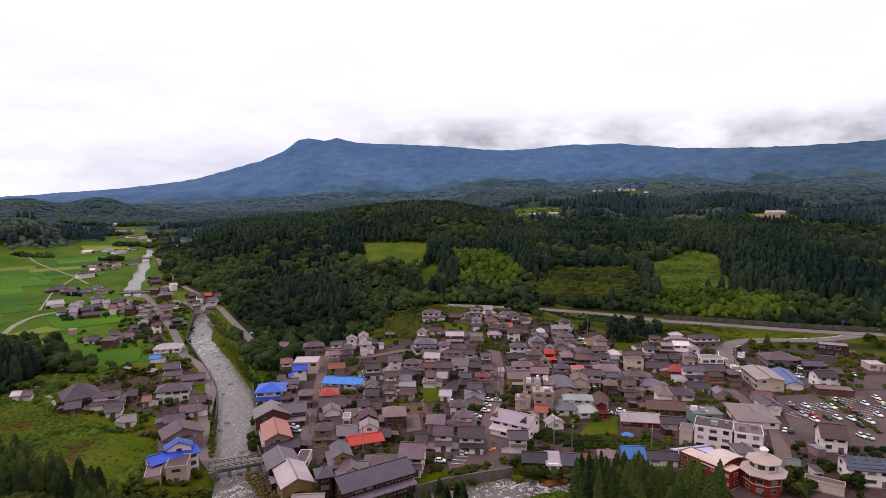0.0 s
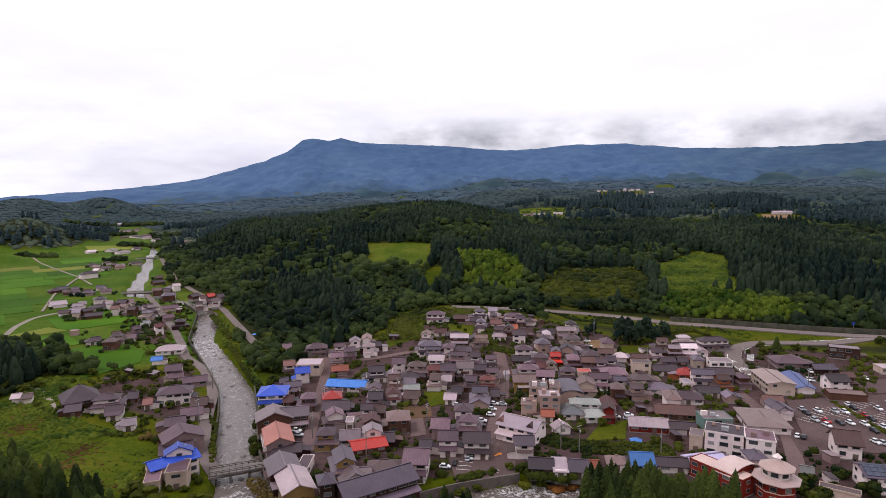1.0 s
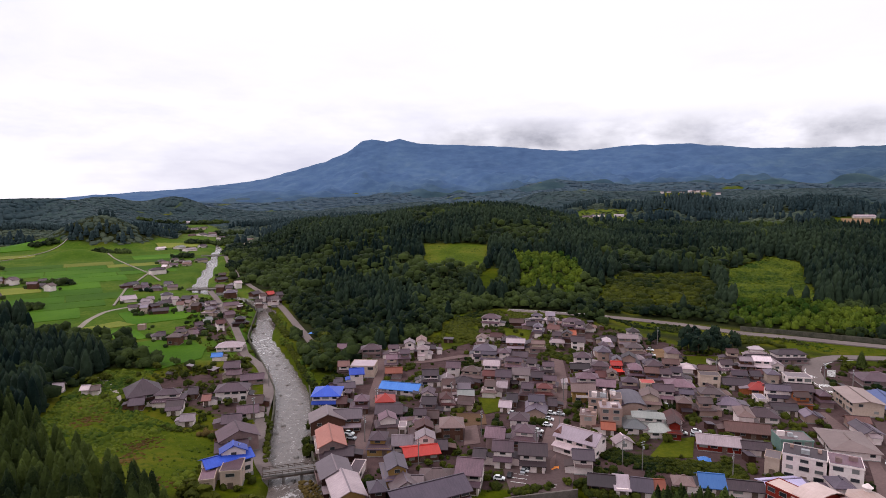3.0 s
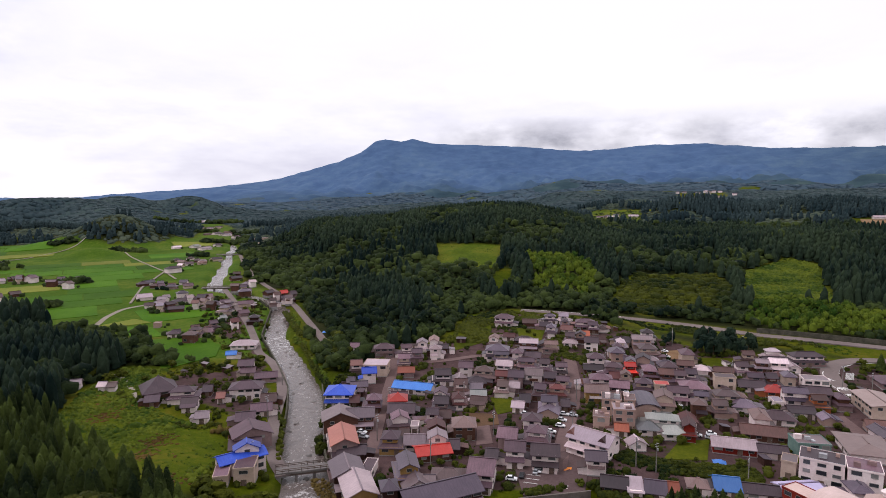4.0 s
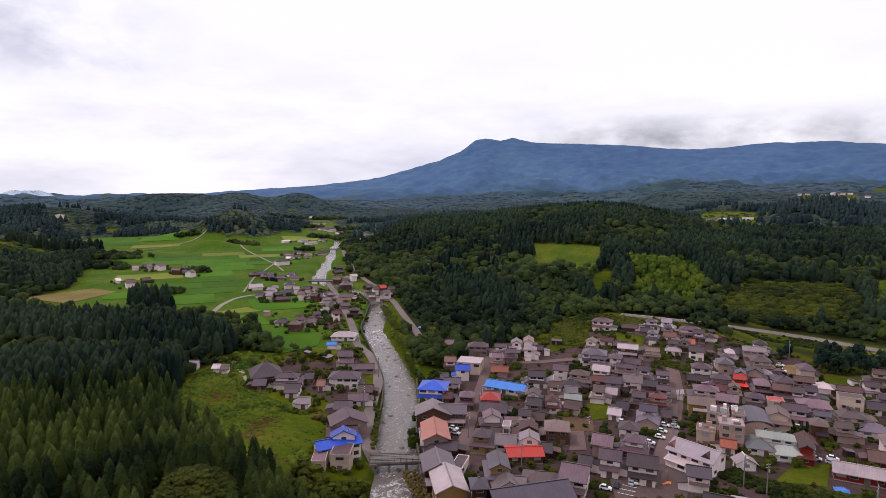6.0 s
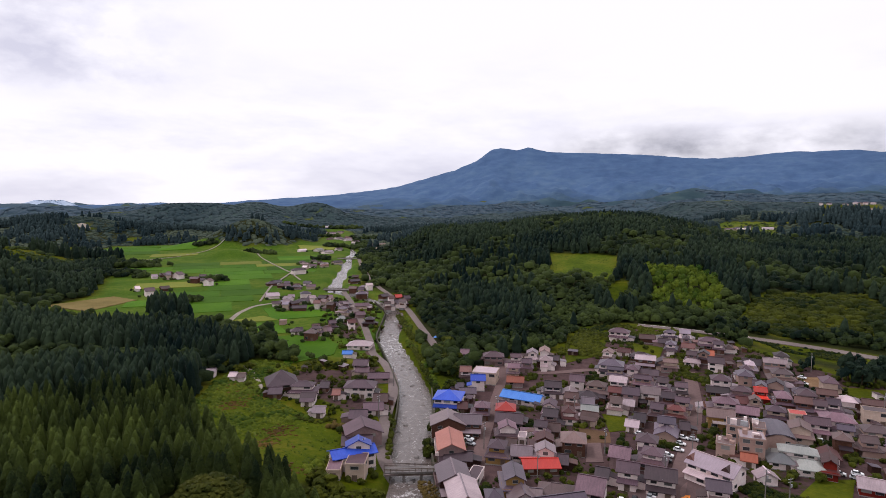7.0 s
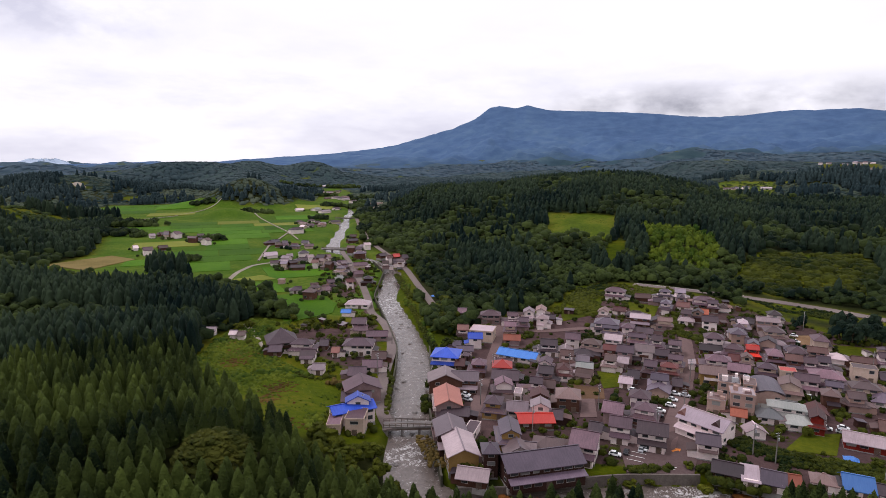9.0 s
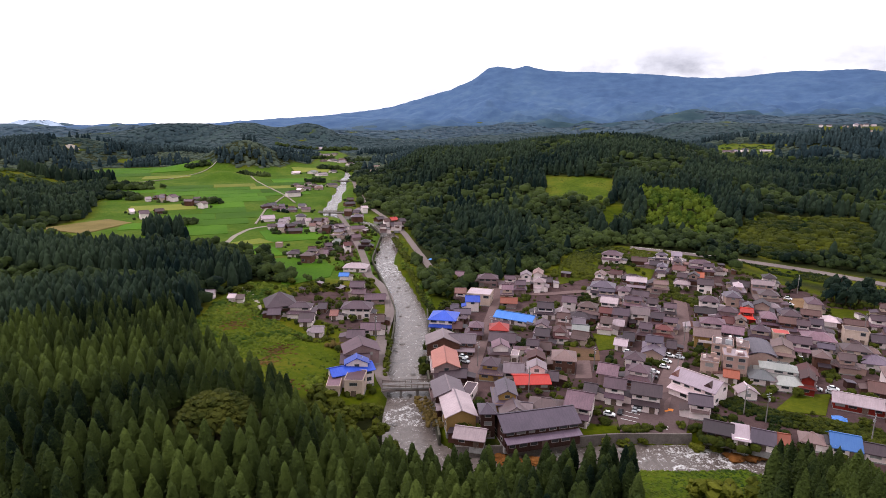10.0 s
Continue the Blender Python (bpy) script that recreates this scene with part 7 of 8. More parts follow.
def shed(x, y, turn, L, D, H, wall, roof, label):
    root = tagged(new("shed"), label, "shed", "garden sheds")
    root.matrix_basis = pose(x, y, max(height_at(x, y), -1), 0, 0, turn)
    part("wall", boxes("wall", (-L / 2, -D / 2, -0.6, L / 2, D / 2, H)), WALLS[wall], root)
    v = [(-L / 2 - 0.3, -D / 2 - 0.3, H - 0.05), (L / 2 + 0.3, -D / 2 - 0.3, H - 0.05), (L / 2 + 0.3, D / 2 + 0.3, H + 0.5), (-L / 2 - 0.3, D / 2 + 0.3, H + 0.5)]
    part("roof", solid("roof", v + [(a, b, c - 0.12) for a, b, c in v], [(0, 1, 2, 3), (7, 6, 5, 4), (1, 0, 4, 5), (2, 1, 5, 6), (3, 2, 6, 7), (0, 3, 7, 4)]), ROOFS[roof], root)
    part("door", boxes("door", (-0.5, -D / 2 - 0.05, 0, 0.5, -D / 2 + 0.02, 1.9)), DOORWOOD, root)


# ---- the smaller houses that fill the rows ----
def close_rows():
    r = random.Random(41)
    roads = [np.array(line, float) for line in ROAD_LINES]
    made = 0
    for tries in range(9000):
        if made >= 58:
            break
        x, y = r.uniform(-70, 128), r.uniform(172, 372)
        px, py = np.array([x]), np.array([y])
        L, D = r.uniform(5.5, 9.5), r.uniform(4.2, 6.2)
        if signed(px, py, TOWN)[0] > -7 or signed(px, py, MEADOWS["terraces"])[0] < 4 or river_distance(px, py)[0] < half_width(y) + 8:
            continue
        if any(math.hypot(x - a, y - b) < c * 0.72 + 2.9 for a, b, c in SITES) or any(seg_distance(px, py, q)[0] < 4.6 for q in roads):
            continue
        if any(signed(px, py, np.array(q, float))[0] < 4 for q in LAWNS):
            continue
        turn = (12 if x < -45 else 4 if x < -15 else -5) + r.uniform(-5, 5) + r.choice((0, 90, 90))
        house(x, y, turn, L, D, r.choice((1, 2, 2)), r.choice(("gable", "gable", "hip")), r.choice(("grey", "dark", "slate", "brown", "grey", "pale", "white", "slate", "tan", "maroon")), r.choice(("cream", "white", "brown", "white", "white", "pink")), r.choice((0, 1)))
        made += 1


LAWNS = [[(135.8, 237.0), (186.3, 243.8), (195.5, 218.3), (155.9, 185.2), (133.5, 189.9), (123.0, 204.1)], [(-0.7, 188.9), (10.4, 198.9), (24.6, 208.1), (21.7, 189.3), (19.5, 176.4), (1.9, 172.2)], [(-14.2, 219.4), (-9.9, 221.0), (-8.0, 204.9), (-13.5, 202.9)], [(-19.0, 232.5), (-7.3, 232.3), (-6.4, 222.2), (-15.8, 218.9)], [(-11.0, 250.4), (-2.1, 253.4), (0.0, 237.2), (-7.3, 232.3)], [(54.8, 214.0), (66.1, 217.8), (60.4, 201.0), (46.6, 200.1)], [(86.9, 313.6), (113.3, 313.9), (109.0, 301.0), (87.6, 298.7)], [(73.3, 321.5), (84.9, 324.8), (85.8, 311.1), (74.5, 310.1)], [(-2.0, 358.6), (16.4, 354.6), (13.0, 332.8), (1.4, 341.6)], [(-36.5, 338.8), (-14.4, 355.0), (-15.9, 330.6), (-32.0, 313.8)], [(-425, 358), (-418, 402), (-398, 388), (-392, 350)]] + [[(30, 210), (41, 206), (55, 205), (77, 205), (71, 187), (51, 188), (38, 189), (31, 197)]] + [[(-34, 178), (-14, 178), (-14, 189), (-34, 189)], [(100, 198), (122, 192), (136, 200), (122, 212)]] + NEAR_PADDIES
close_rows()


# ---- gardens, sheds and shrubs between the houses ----
def gardens():
    r = random.Random(77)
    taken = list(SITES)
    made = 0
    roads = [np.array(line, float) for line in ROAD_LINES]
    for poly, count, box in ((TOWN, 200, (-90, 250, 150, 400)), (WEST, 45, (-250, -70, 160, 470))):
        tries = 0
        made = 0
        while made < count and tries < 6000:
            tries += 1
            x, y = r.uniform(box[0], box[1]), r.uniform(box[2], box[3])
            if x > 125 and y < 300 and r.random() < 0.85:
                continue
            px, py = np.array([x]), np.array([y])
            if signed(px, py, poly)[0] > -1.5 or river_distance(px, py)[0] < half_width(y) + 3:
                continue
            if any(signed(px, py, np.array(q, float))[0] < 1.5 for q in LAWNS[:2]):
                continue
            if any(math.hypot(x - a, y - b) < c * 0.82 + 0.6 for a, b, c in taken) or any(seg_distance(px, py, q)[0] < 4.0 for q in roads) or (x > 124 and y < 262):
                continue
            if r.random() < 0.17:
                L, D = r.uniform(2.2, 5), r.uniform(2, 3.2)
                wall, roof = r.choice(("brown", "grey", "white", "dark")), r.choice(("grey", "dark", "pale", "brown", "slate", "dark", "white"))
                shed(x, y, r.choice((-5, 85, 12, 100)), L, D, r.uniform(2, 2.6), wall, roof, f"small {wall} garden shed with {TONES[roof]} roof")
                taken.append((x, y, 2.6))
            else:
                s = r.uniform(0.3, 0.78)
                broad_tree(x, y, s, "small green garden tree between houses" if s > 0.5 else "low green garden shrub between houses", tall=r.uniform(0.8, 1.2), group="garden trees")
                taken.append((x, y, s * 1.6))
            made += 1


gardens()


def shrubbery():
    """Low garden greenery in the gaps between the houses."""
    r = np.random.RandomState(66)
    x, y = np.concatenate([r.uniform(-80, 235, 13000), r.uniform(-250, -70, 6000)]), np.concatenate([r.uniform(168, 400, 13000), r.uniform(160, 470, 6000)])
    k = (np.minimum(signed(x, y, TOWN), signed(x, y, WEST)) < -1) & (waves(x, y, 26, 61) + 0.5 * waves(x, y, 9, 62) > -0.3) & (river_distance(x, y) > half_width(y) + 2)
    x, y = x[k], y[k]
    for a, b, c in SITES:
        k = np.hypot(x - a, y - b) > c * 0.80
        x, y = x[k], y[k]
    for line in ROAD_LINES:
        k = seg_distance(x, y, np.array(line, float)) > 3.6
        x, y = x[k], y[k]
    for q in LAWNS:
        k = signed(x, y, np.array(q, float)) > 1
        x, y = x[k], y[k]
    s = 0.4 + 1.7 * r.rand(len(x)) ** 1.9
    stuff("shrubbery", np.stack([x, y, height(x, y) + s * 0.4], -1), LUMP_FAR, s, s, BROAD, 67, "garden greenery between the houses", "shrubs")


shrubbery()


def meadow_scrub():
    """Creeper mounds over the upper meadow, low tufts on its open foot."""
    r = np.random.RandomState(91)
    p = MEADOWS["slope"]
    x, y = r.uniform(-190, -86, 14000), r.uniform(148, 275, 14000)
    k = (signed(x, y, p) < -0.5) & (np.hypot((x + 149) / 5, (y - 203) / 7) > 1) & (np.hypot((x + 116) / 7, (y - 186) / 4) > 1)
    x, y = x[k], y[k]
    lush = ease(-x + 0.35 * (y - 190) + 9 * waves(x, y, 22, 15), 122, 128) + (waves(x, y, 30, 19) > 0.9)
    k = r.rand(len(x)) < 0.12 + 0.7 * lush
    x, y, lush = x[k], y[k], np.minimum(lush[k], 1)
    s = (0.3 + 0.5 * r.rand(len(x)) ** 2) * (1 - lush) + lush * np.exp(r.normal(-0.35, 0.42, len(x)))
    stuff("scrub", np.stack([x, y, height(x, y) - 0.1 * s], -1), DOMES_FAR, s * 0.85, s, SCRUB_LEAF, 92, "low green creeper mounds over the hill meadow", "scrub")


SCRUB_LEAF = foliage("scrub_leaves", (0.020, 0.044, 0.005), (0.096, 0.120, 0.011), 0.8, 0.05, 0.5)
meadow_scrub()


def verge_scrub():
    """Rough grass and bushes on the terraces, verges and cleared slopes."""
    r = np.random.RandomState(191)
    for what, n, lo, hi, leaf in (("terraces", 1900, 0.4, 1.7, BROAD), ("road verge", 1600, 0.25, 0.8, SCRUB_LEAF), ("back verge", 1600, 0.4, 1.5, BROAD), ("east bank", 2400, 0.5, 2.0, SCRUB_LEAF), ("kudzu slope", 4200, 0.5, 2.1, SCRUB_LEAF), ("hill field", 500, 0.2, 0.6, SCRUB_LEAF), ("west slope", 900, 1.5, 4.5, BROAD_FAR), ("far clearing", 160, 1.5, 3.5, BROAD_FAR)):
        p = MEADOWS[what]
        x, y = r.uniform(p[:, 0].min(), p[:, 0].max(), 4 * n), r.uniform(p[:, 1].min(), p[:, 1].max(), 4 * n)
        k = (signed(x, y, p) < -0.5) & (waves(x, y, 34, 17) + 0.5 * waves(x, y, 10, 18) + r.normal(0, 0.3, len(x)) > (-0.9 if what == "kudzu slope" else 0.05)) & (river_distance(x, y) > half_width(y) + 1.5)
        for line in ROAD_LINES:
            k &= seg_distance(x, y, np.array(line, float)) > 4.6
        for a, b, c in SITES:
            k &= np.hypot(x - a, y - b) > c
        x, y = x[k][:n], y[k][:n]
        s = r.uniform(lo, hi, len(x))
        stuff("scrub", np.stack([x, y, height(x, y) + 0.1 * s], -1), DOMES_FAR, s * 0.75, s, leaf, 192, "rough green scrub on open ground", "scrub")


verge_scrub()


def hamlet_trees():
    """Garden trees crowded round the farmhouses of the rice plain."""
    r = np.random.RandomState(291)
    far = [q for q in SITES if q[0] < -150 and q[1] > 310 and math.hypot(q[0], q[1]) < 1000]
    x, y = [], []
    for a, b, c in far:
        for i in range(3):
            k, d = r.uniform(0, 6.283), c + r.uniform(0.5, 4.5)
            x.append(a + d * math.cos(k))
            y.append(b + d * math.sin(k))
    x, y = np.array(x), np.array(y)
    k = river_distance(x, y) > half_width(y) + 3
    for a, b, c in far:
        k &= np.hypot(x - a, y - b) > c * 0.85
    for line in ROAD_LINES:
        k &= seg_distance(x, y, np.array(line, float)) > 3.4
    x, y = x[k], y[k]
    s = r.uniform(1.0, 2.9, len(x))
    stuff("garden_trees", np.stack([x, y, height(x, y) + 0.5 * s], -1), LUMP_FAR, s * 1.1, s, BROAD_FAR, 292, "dark garden trees round the farmhouses", "trees")


hamlet_trees()


def thicket():
    """Bushes of many sizes on the open slope above the highway."""
    r = np.random.RandomState(93)
    x, y = r.uniform(60, 164, 7000), r.uniform(395, 516, 7000)
    k = (signed(x, y, MEADOWS["thicket"]) < 0) & (waves(x, y, 30, 35) + 0.6 * waves(x, y, 11, 36) + r.normal(0, 0.35, len(x)) > -0.55)
    x, y = x[k], y[k]
    s = np.exp(r.normal(0.25, 0.42, len(x)))
    stuff("thicket", np.stack([x, y, height(x, y) + s * 0.35], -1), LUMP_FAR, s, s * 1.2, BROAD, 94, "tangled green bushes on the open slope", "bushes")


thicket()


def grass_tufts():
    """Uneven grass on the bank by the rapids."""
    r = np.random.RandomState(98)
    x, y = r.uniform(-6, 62, 5000), r.uniform(128, 166, 5000)
    k = (signed(x, y, MEADOWS["river grass"]) < -0.5) & (river_distance(x, y) > half_width(y) + 1.5)
    x, y = x[k], y[k]
    s = r.uniform(0.2, 0.6, len(x))
    stuff("grass_tufts", np.stack([x, y, height(x, y)], -1), LUMP_FAR, s * 0.6, s, SCRUB_LEAF, 99, "rough bright grass on the river bank", "grass")


grass_tufts()


def dry_grass():
    """Brown bare patches and a hollow on the hill meadow."""
    r = np.random.RandomState(95)
    x, y = [], []
    for cx, cy, a, b, n in DRY_SPOTS:
        x.append(cx + r.normal(0, a, n))
        y.append(cy + r.normal(0, b, n))
    x, y = np.concatenate(x), np.concatenate(y)
    k = signed(x, y, MEADOWS["slope"]) < -2
    x, y = x[k], y[k]
    s = r.uniform(0.4, 1.0, len(x))
    stuff("dry_grass", np.stack([x, y, height(x, y) + 0.05], -1), LUMP_FAR, s * 0.3, s, DRY, 96, "brown withered grass on the hill meadow", "grass")


DRY = foliage("withered_grass", (0.045, 0.024, 0.006), (0.13, 0.075, 0.02), 0.8, 0.03, 0.5)
DRY_SPOTS = [(-151, 205, 3.5, 5, 120), (-156, 216, 3, 4, 60), (-119, 187, 2.5, 4, 90), (-115, 175, 4, 3, 60), (-168, 223, 2, 4, 40), (-91, 159, 3, 3, 40)]
dry_grass()


def tarp(x, y, size):
    """A crumpled blue sheet thrown over a heap."""
    n = 9
    r = random.Random(int(x * 3))
    v = [((i / (n - 1) - 0.5) * size + r.uniform(-.1, .1), (j / (n - 1) - 0.5) * size * 0.7 + r.uniform(-.1, .1), 0.9 * math.sin(math.pi * i / (n - 1)) * math.sin(math.pi * j / (n - 1)) + r.uniform(0, 0.18)) for i in range(n) for j in range(n)]
    f = [(i * n + j, (i + 1) * n + j, (i + 1) * n + j + 1, i * n + j + 1) for i in range(n - 1) for j in range(n - 1)]
    me = solid("tarpaulin", v, f)
    me.materials.append(ROOFS["sky"])
    ob = tagged(new("tarpaulin", me), "bright blue tarpaulin over a heap", "tarpaulin")
    ob.matrix_basis = pose(x, y, float(land(np.array([x]), np.array([y]))[0]) + 0.05, 0, 0, -10)


def ring_solid(name, n, levels):
    """A many-sided form from (radius, height) levels, capped."""
    v = [(r * math.cos(2 * math.pi * (i + 0.5) / n), r * math.sin(2 * math.pi * (i + 0.5) / n), h) for r, h in levels for i in range(n)]
    f = [tuple(range(n - 1, -1, -1)), tuple(range(len(v) - n, len(v)))]
    for k in range(len(levels) - 1):
        f += [(k * n + i, k * n + (i + 1) % n, (k + 1) * n + (i + 1) % n, (k + 1) * n + i) for i in range(n)]
    return solid(name, v, f)


def spa_tower(x, y):
    root = tagged(new("hotel_tower"), "eight-sided red spa hotel tower with cream roofs and lantern", "hotel")
    root.matrix_basis = pose(x, y, 0, 0, 0, 8)
    part("wall", ring_solid("wall", 8, [(5.1, -3), (5.1, 5.6)]), WALLS["red"], root)
    part("lower_roof", ring_solid("lower_roof", 8, [(6.4, 5.4), (6.4, 5.65), (4.0, 6.3)]), ROOFS["cream"], root, "cream sheet eave roof")
    part("drum", ring_solid("drum", 8, [(3.7, 6.2), (3.7, 8.6)]), WALLS["white"], root)
    for i in range(8):
        a = 45 * i
        window(root, 3.44 * math.cos(radians(a)), 3.44 * math.sin(radians(a)), 6.8, a + 90, 1.9, 1.5)
        for z in (0.6, 3.3):
            window(root, 4.74 * math.cos(radians(a)), 4.74 * math.sin(radians(a)), z, a + 90, 1.8, 1.3)
    for z in (2.7, 5.0):
        part("band", ring_solid("band", 8, [(5.16, z), (5.16, z + 0.3)]), WALLS["cream"], root, "cream string course")
    part("roof", ring_solid("roof", 8, [(4.8, 8.5), (4.8, 8.75), (0.9, 10.5)]), ROOFS["cream"], root, "cream sheet tent roof")
    part("lantern", ring_solid("lantern", 8, [(0.9, 10.3), (0.9, 11.5), (1.3, 11.5), (0.1, 12.5)]), WALLS["white"], root, "white roof lantern")


def dormers(top, D, z, places):
    for px in places:
        v = [(px - 1.4, -D * 0.42, z), (px + 1.4, -D * 0.42, z), (px, -D * 0.42, z + 1.5), (px, -D * 0.08, z + 1.5), (px - 1.4, -D * 0.42 + 0.1, z), (px + 1.4, -D * 0.42 + 0.1, z)]
        d = part("dormer", solid("dormer", v, [(0, 1, 2), (0, 2, 3), (1, 3, 2), (0, 3, 1)]), ROOFS["brown"], top, "small triangular dormer")


def solar_panels(top, L, D, H, pitch):
    cols, tilt = int(L / 1.75), math.degrees(math.atan(2 * pitch))
    me = boxes("solar_panel", (-0.8, -0.78, 0, 0.8, 0.78, 0.06))
    me.materials.append(SOLAR)
    for i in range(cols):
        for j in range(3):
            y = -D / 2 + 0.9 + 1.62 * j
            p = part("solar_panel", me, None, top)
            p.matrix_basis = pose(-L / 2 + 0.95 + i * 1.75, y, H + (y + D / 2) * 2 * pitch + 0.12, tilt, 0, 0)


dormers(guest_house, 9, 5.7, (-6.5, 4.5))
solar_panels(apartment_house, 14, 9, 5.3, 0.16)


def orange_arrow(x, y):
    """The painted turning arrow on the forecourt."""
    v = [(-1.6, -0.3), (0.5, -0.3), (0.5, -0.95), (1.9, 0.15), (0.5, 1.2), (0.5, 0.55), (-1.6, 0.3)]
    n = len(v)
    me = solid("arrow", [(p, q, 0.006) for p, q in v] + [(p, q, -0.03) for p, q in v], [tuple(range(n))] + [((i + 1) % n, i, n + i, n + (i + 1) % n) for i in range(n)])
    me.materials.append(PAINT_ORANGE)
    ob = tagged(new("arrow_marking", me), "orange arrow painted on the tarmac", "road marking", kind="structure")
    ob.matrix_basis = pose(x, y, float(land(np.array([x]), np.array([y]))[0]) + 0.245, 0, 0, 40)


def rock_ledge(x, y, seed):
    """Rust-coloured rock and fallen leaves below the inn."""
    r = random.Random(seed)
    pieces = []
    for i in range(14):
        v, f = lump(2, seed * 9 + i, 0.5, 0.25)
        pieces.append((v * r.uniform(0.7, 1.5) + np.array((r.uniform(-5, 5), r.uniform(-1.4, 1.4), r.uniform(-0.4, 0.3))), f))
    me = mesh_of("rock_ledge", *join(pieces))
    me.materials.append(RUST_ROCK)
    ob = tagged(new("rock_ledge", me), "rust-orange rock ledge at the water's edge", "rock", kind="structure")
    ob.matrix_basis = pose(x, y, -2.7, 0, 0, 12)


RUST_ROCK = surface("rust_rock", (0.10, 0.040, 0.012), (0.24, 0.095, 0.025), 0.4, 2.5, 0.9)

# ---- placed details ----

# cars
car(135.7, 225.9, -82, "silver")
car(135.1, 222.3, -82, "black")
car(140.7, 224.5, -83, "white")
car(146.8, 223.8, -85, "silver")
car(150.1, 223.1, -85, "white")
car(134.1, 215.5, -81, "silver")
car(137.6, 214.3, -82, "red")
car(135.4, 210.5, -81, "white")
car(141.3, 212.5, -83, "black")
car(145.0, 212.4, -84, "white")
car(156.3, 230.3, -87, "white")
car(156.1, 227.2, -87, "black")
car(155.2, 219.5, -87, "red")
car(149.4, 211.3, -85, "white")
car(155.2, 216.0, -87, "black")
car(148.7, 205.5, -85, "black")
car(154.3, 208.5, -86, "white")
car(165.0, 226.3, -89, "white")
car(173.9, 232.4, -91, "white")
car(172.4, 228.0, -91, "yellow")
car(163.4, 240.0, -89, "black")
car(142.7, 196.4, -83, "white")
car(144.4, 195.0, -83, "silver")
car(169.4, 222.0, -90, "silver")
car(161.9, 214.8, -88, "white")
car(119.7, 201.8, 55, "white")
car(121.3, 200.8, 54, "black")
car(184.8, 261.5, -104, "white")
car(156.1, 260.0, -98, "white")
car(158.8, 260.7, -99, "white")
car(160.1, 259.9, -99, "silver")
car(166.5, 271.5, -99, "white")
car(18.1, 234.1, -16, "white")
car(16.8, 228.1, -15, "white")
car(15.8, 222.4, -14, "white")
car(12.2, 216.6, -13, "white")
car(11.5, 212.4, -13, "black")
car(21.4, 233.5, -16, "silver")
car(3.4, 232.6, -15, "white")
car(-1.5, 180.2, -6, "white")
car(64.6, 246.3, -20, "white")
car(62.5, 219.6, -16, "white")
car(67.8, 221.3, -16, "white")
car(66.4, 217.9, -16, "silver")
car(-54.4, 208.4, -14, "white")
car(-52.7, 204.5, -14, "silver")
car(75.4, 320.4, -27, "white")
car(74.4, 312.2, -26, "white")
car(5.8, 185.6, 80, "silver")
car(7.0, 186.7, 80, "white")
car(1.6, 182.7, 81, "black")

# poles
utility_pole(95.1, 282.1, 83)
utility_pole(81.9, 332.2, 67)
utility_pole(37.0, 194.3, 32)
utility_pole(42.3, 190.8, 35)
utility_pole(67.2, 186.0, 77)
utility_pole(24.2, 250.3, 10)
utility_pole(19.7, 218.1, 16)
utility_pole(10.3, 196.8, 40)
utility_pole(-49.6, 231.7, 46)
utility_pole(-47.5, 202.5, 65)
utility_pole(-8.0, 210.9, 60)
utility_pole(-26.4, 184.8, 65)
utility_pole(-93.4, 217.4, 65)
utility_pole(-103.4, 256.4, 60)
utility_pole(-80.6, 177.1, 70)
utility_pole(147.2, 271.4, 41)
utility_pole(149.2, 244.9, 60)
utility_pole(139.9, 279.7, 10)
utility_pole(113.5, 321.4, 40)
utility_pole(-21.1, 241.5, 70)
utility_pole(0.0, 276.9, 50)
utility_pole(41.0, 289.2, 70)
utility_pole(53.0, 266.0, 20)

# hedges and larger trees
hedge([(33.1, 202.0), (40.9, 196.2), (52.4, 193.5), (63.6, 192.8), (72.9, 192.6)], 9, 1.3, 51, "broad bank of dense green creeper")
hedge([(21.0, 181.0), (26.0, 174.9), (31.5, 173.4), (37.6, 173.0)], 4, 2.2, 52, "shrubs on the bank below riverside houses")
hedge([(1.4, 172.5), (8.3, 175.8), (14.5, 177.8)], 3, 1.6, 53, "pale green shrubs along the forecourt edge")
hedge([(152.9, 234.9), (153.3, 222.4), (152.0, 211.2), (151.8, 199.5)], 2.2, 1.2, 54, "clipped hedge between rows of parked cars")
hedge([(-96.5, 232.2), (-86.2, 214.9), (-79.9, 196.5), (-75.7, 185.2)], 1.6, 1.3, 55, "green hedge on the river wall")
hedge([(-129.0, 341.0), (-111.0, 308.5), (-93.5, 275.0), (-79.5, 251.5), (-69.5, 234.5)], 3.0, 1.2, 56, "green scrub along the east bank")
hedge([(-163.0, 408.0), (-144.0, 374.0), (-127.0, 342.5)], 4.0, 1.4, 63, "bushes between the road and the river")
hedge([(-104.1, 199.8), (-103.5, 204.6)], 4, 2.4, 57, "rusty orange shrub", RUSTLEAF)
hedge([(-107.7, 208.9), (-111.6, 202.6), (-122.6, 204.3)], 3, 0.9, 58, "low scrub along the meadow edge")
hedge([(-58.9, 174.7), (-53.0, 165.7), (-48.7, 158.3)], 5, 1.0, 60, "ochre grass on the gravel bank", RUSTLEAF)
hedge([(29.6, 333.0), (20.7, 316.8), (12.8, 323.6), (25.5, 309.6), (37.4, 300.9)], 7, 1.6, 61, "leafy gardens on the terraces")
hedge([(124.7, 335.0), (140.9, 339.0), (145.2, 330.0)], 3, 1.8, 62, "scrub on the road bank")
broad_tree(-71.6, 218.4, 0.9, "dark green tree on the east bank", tall=1.2)
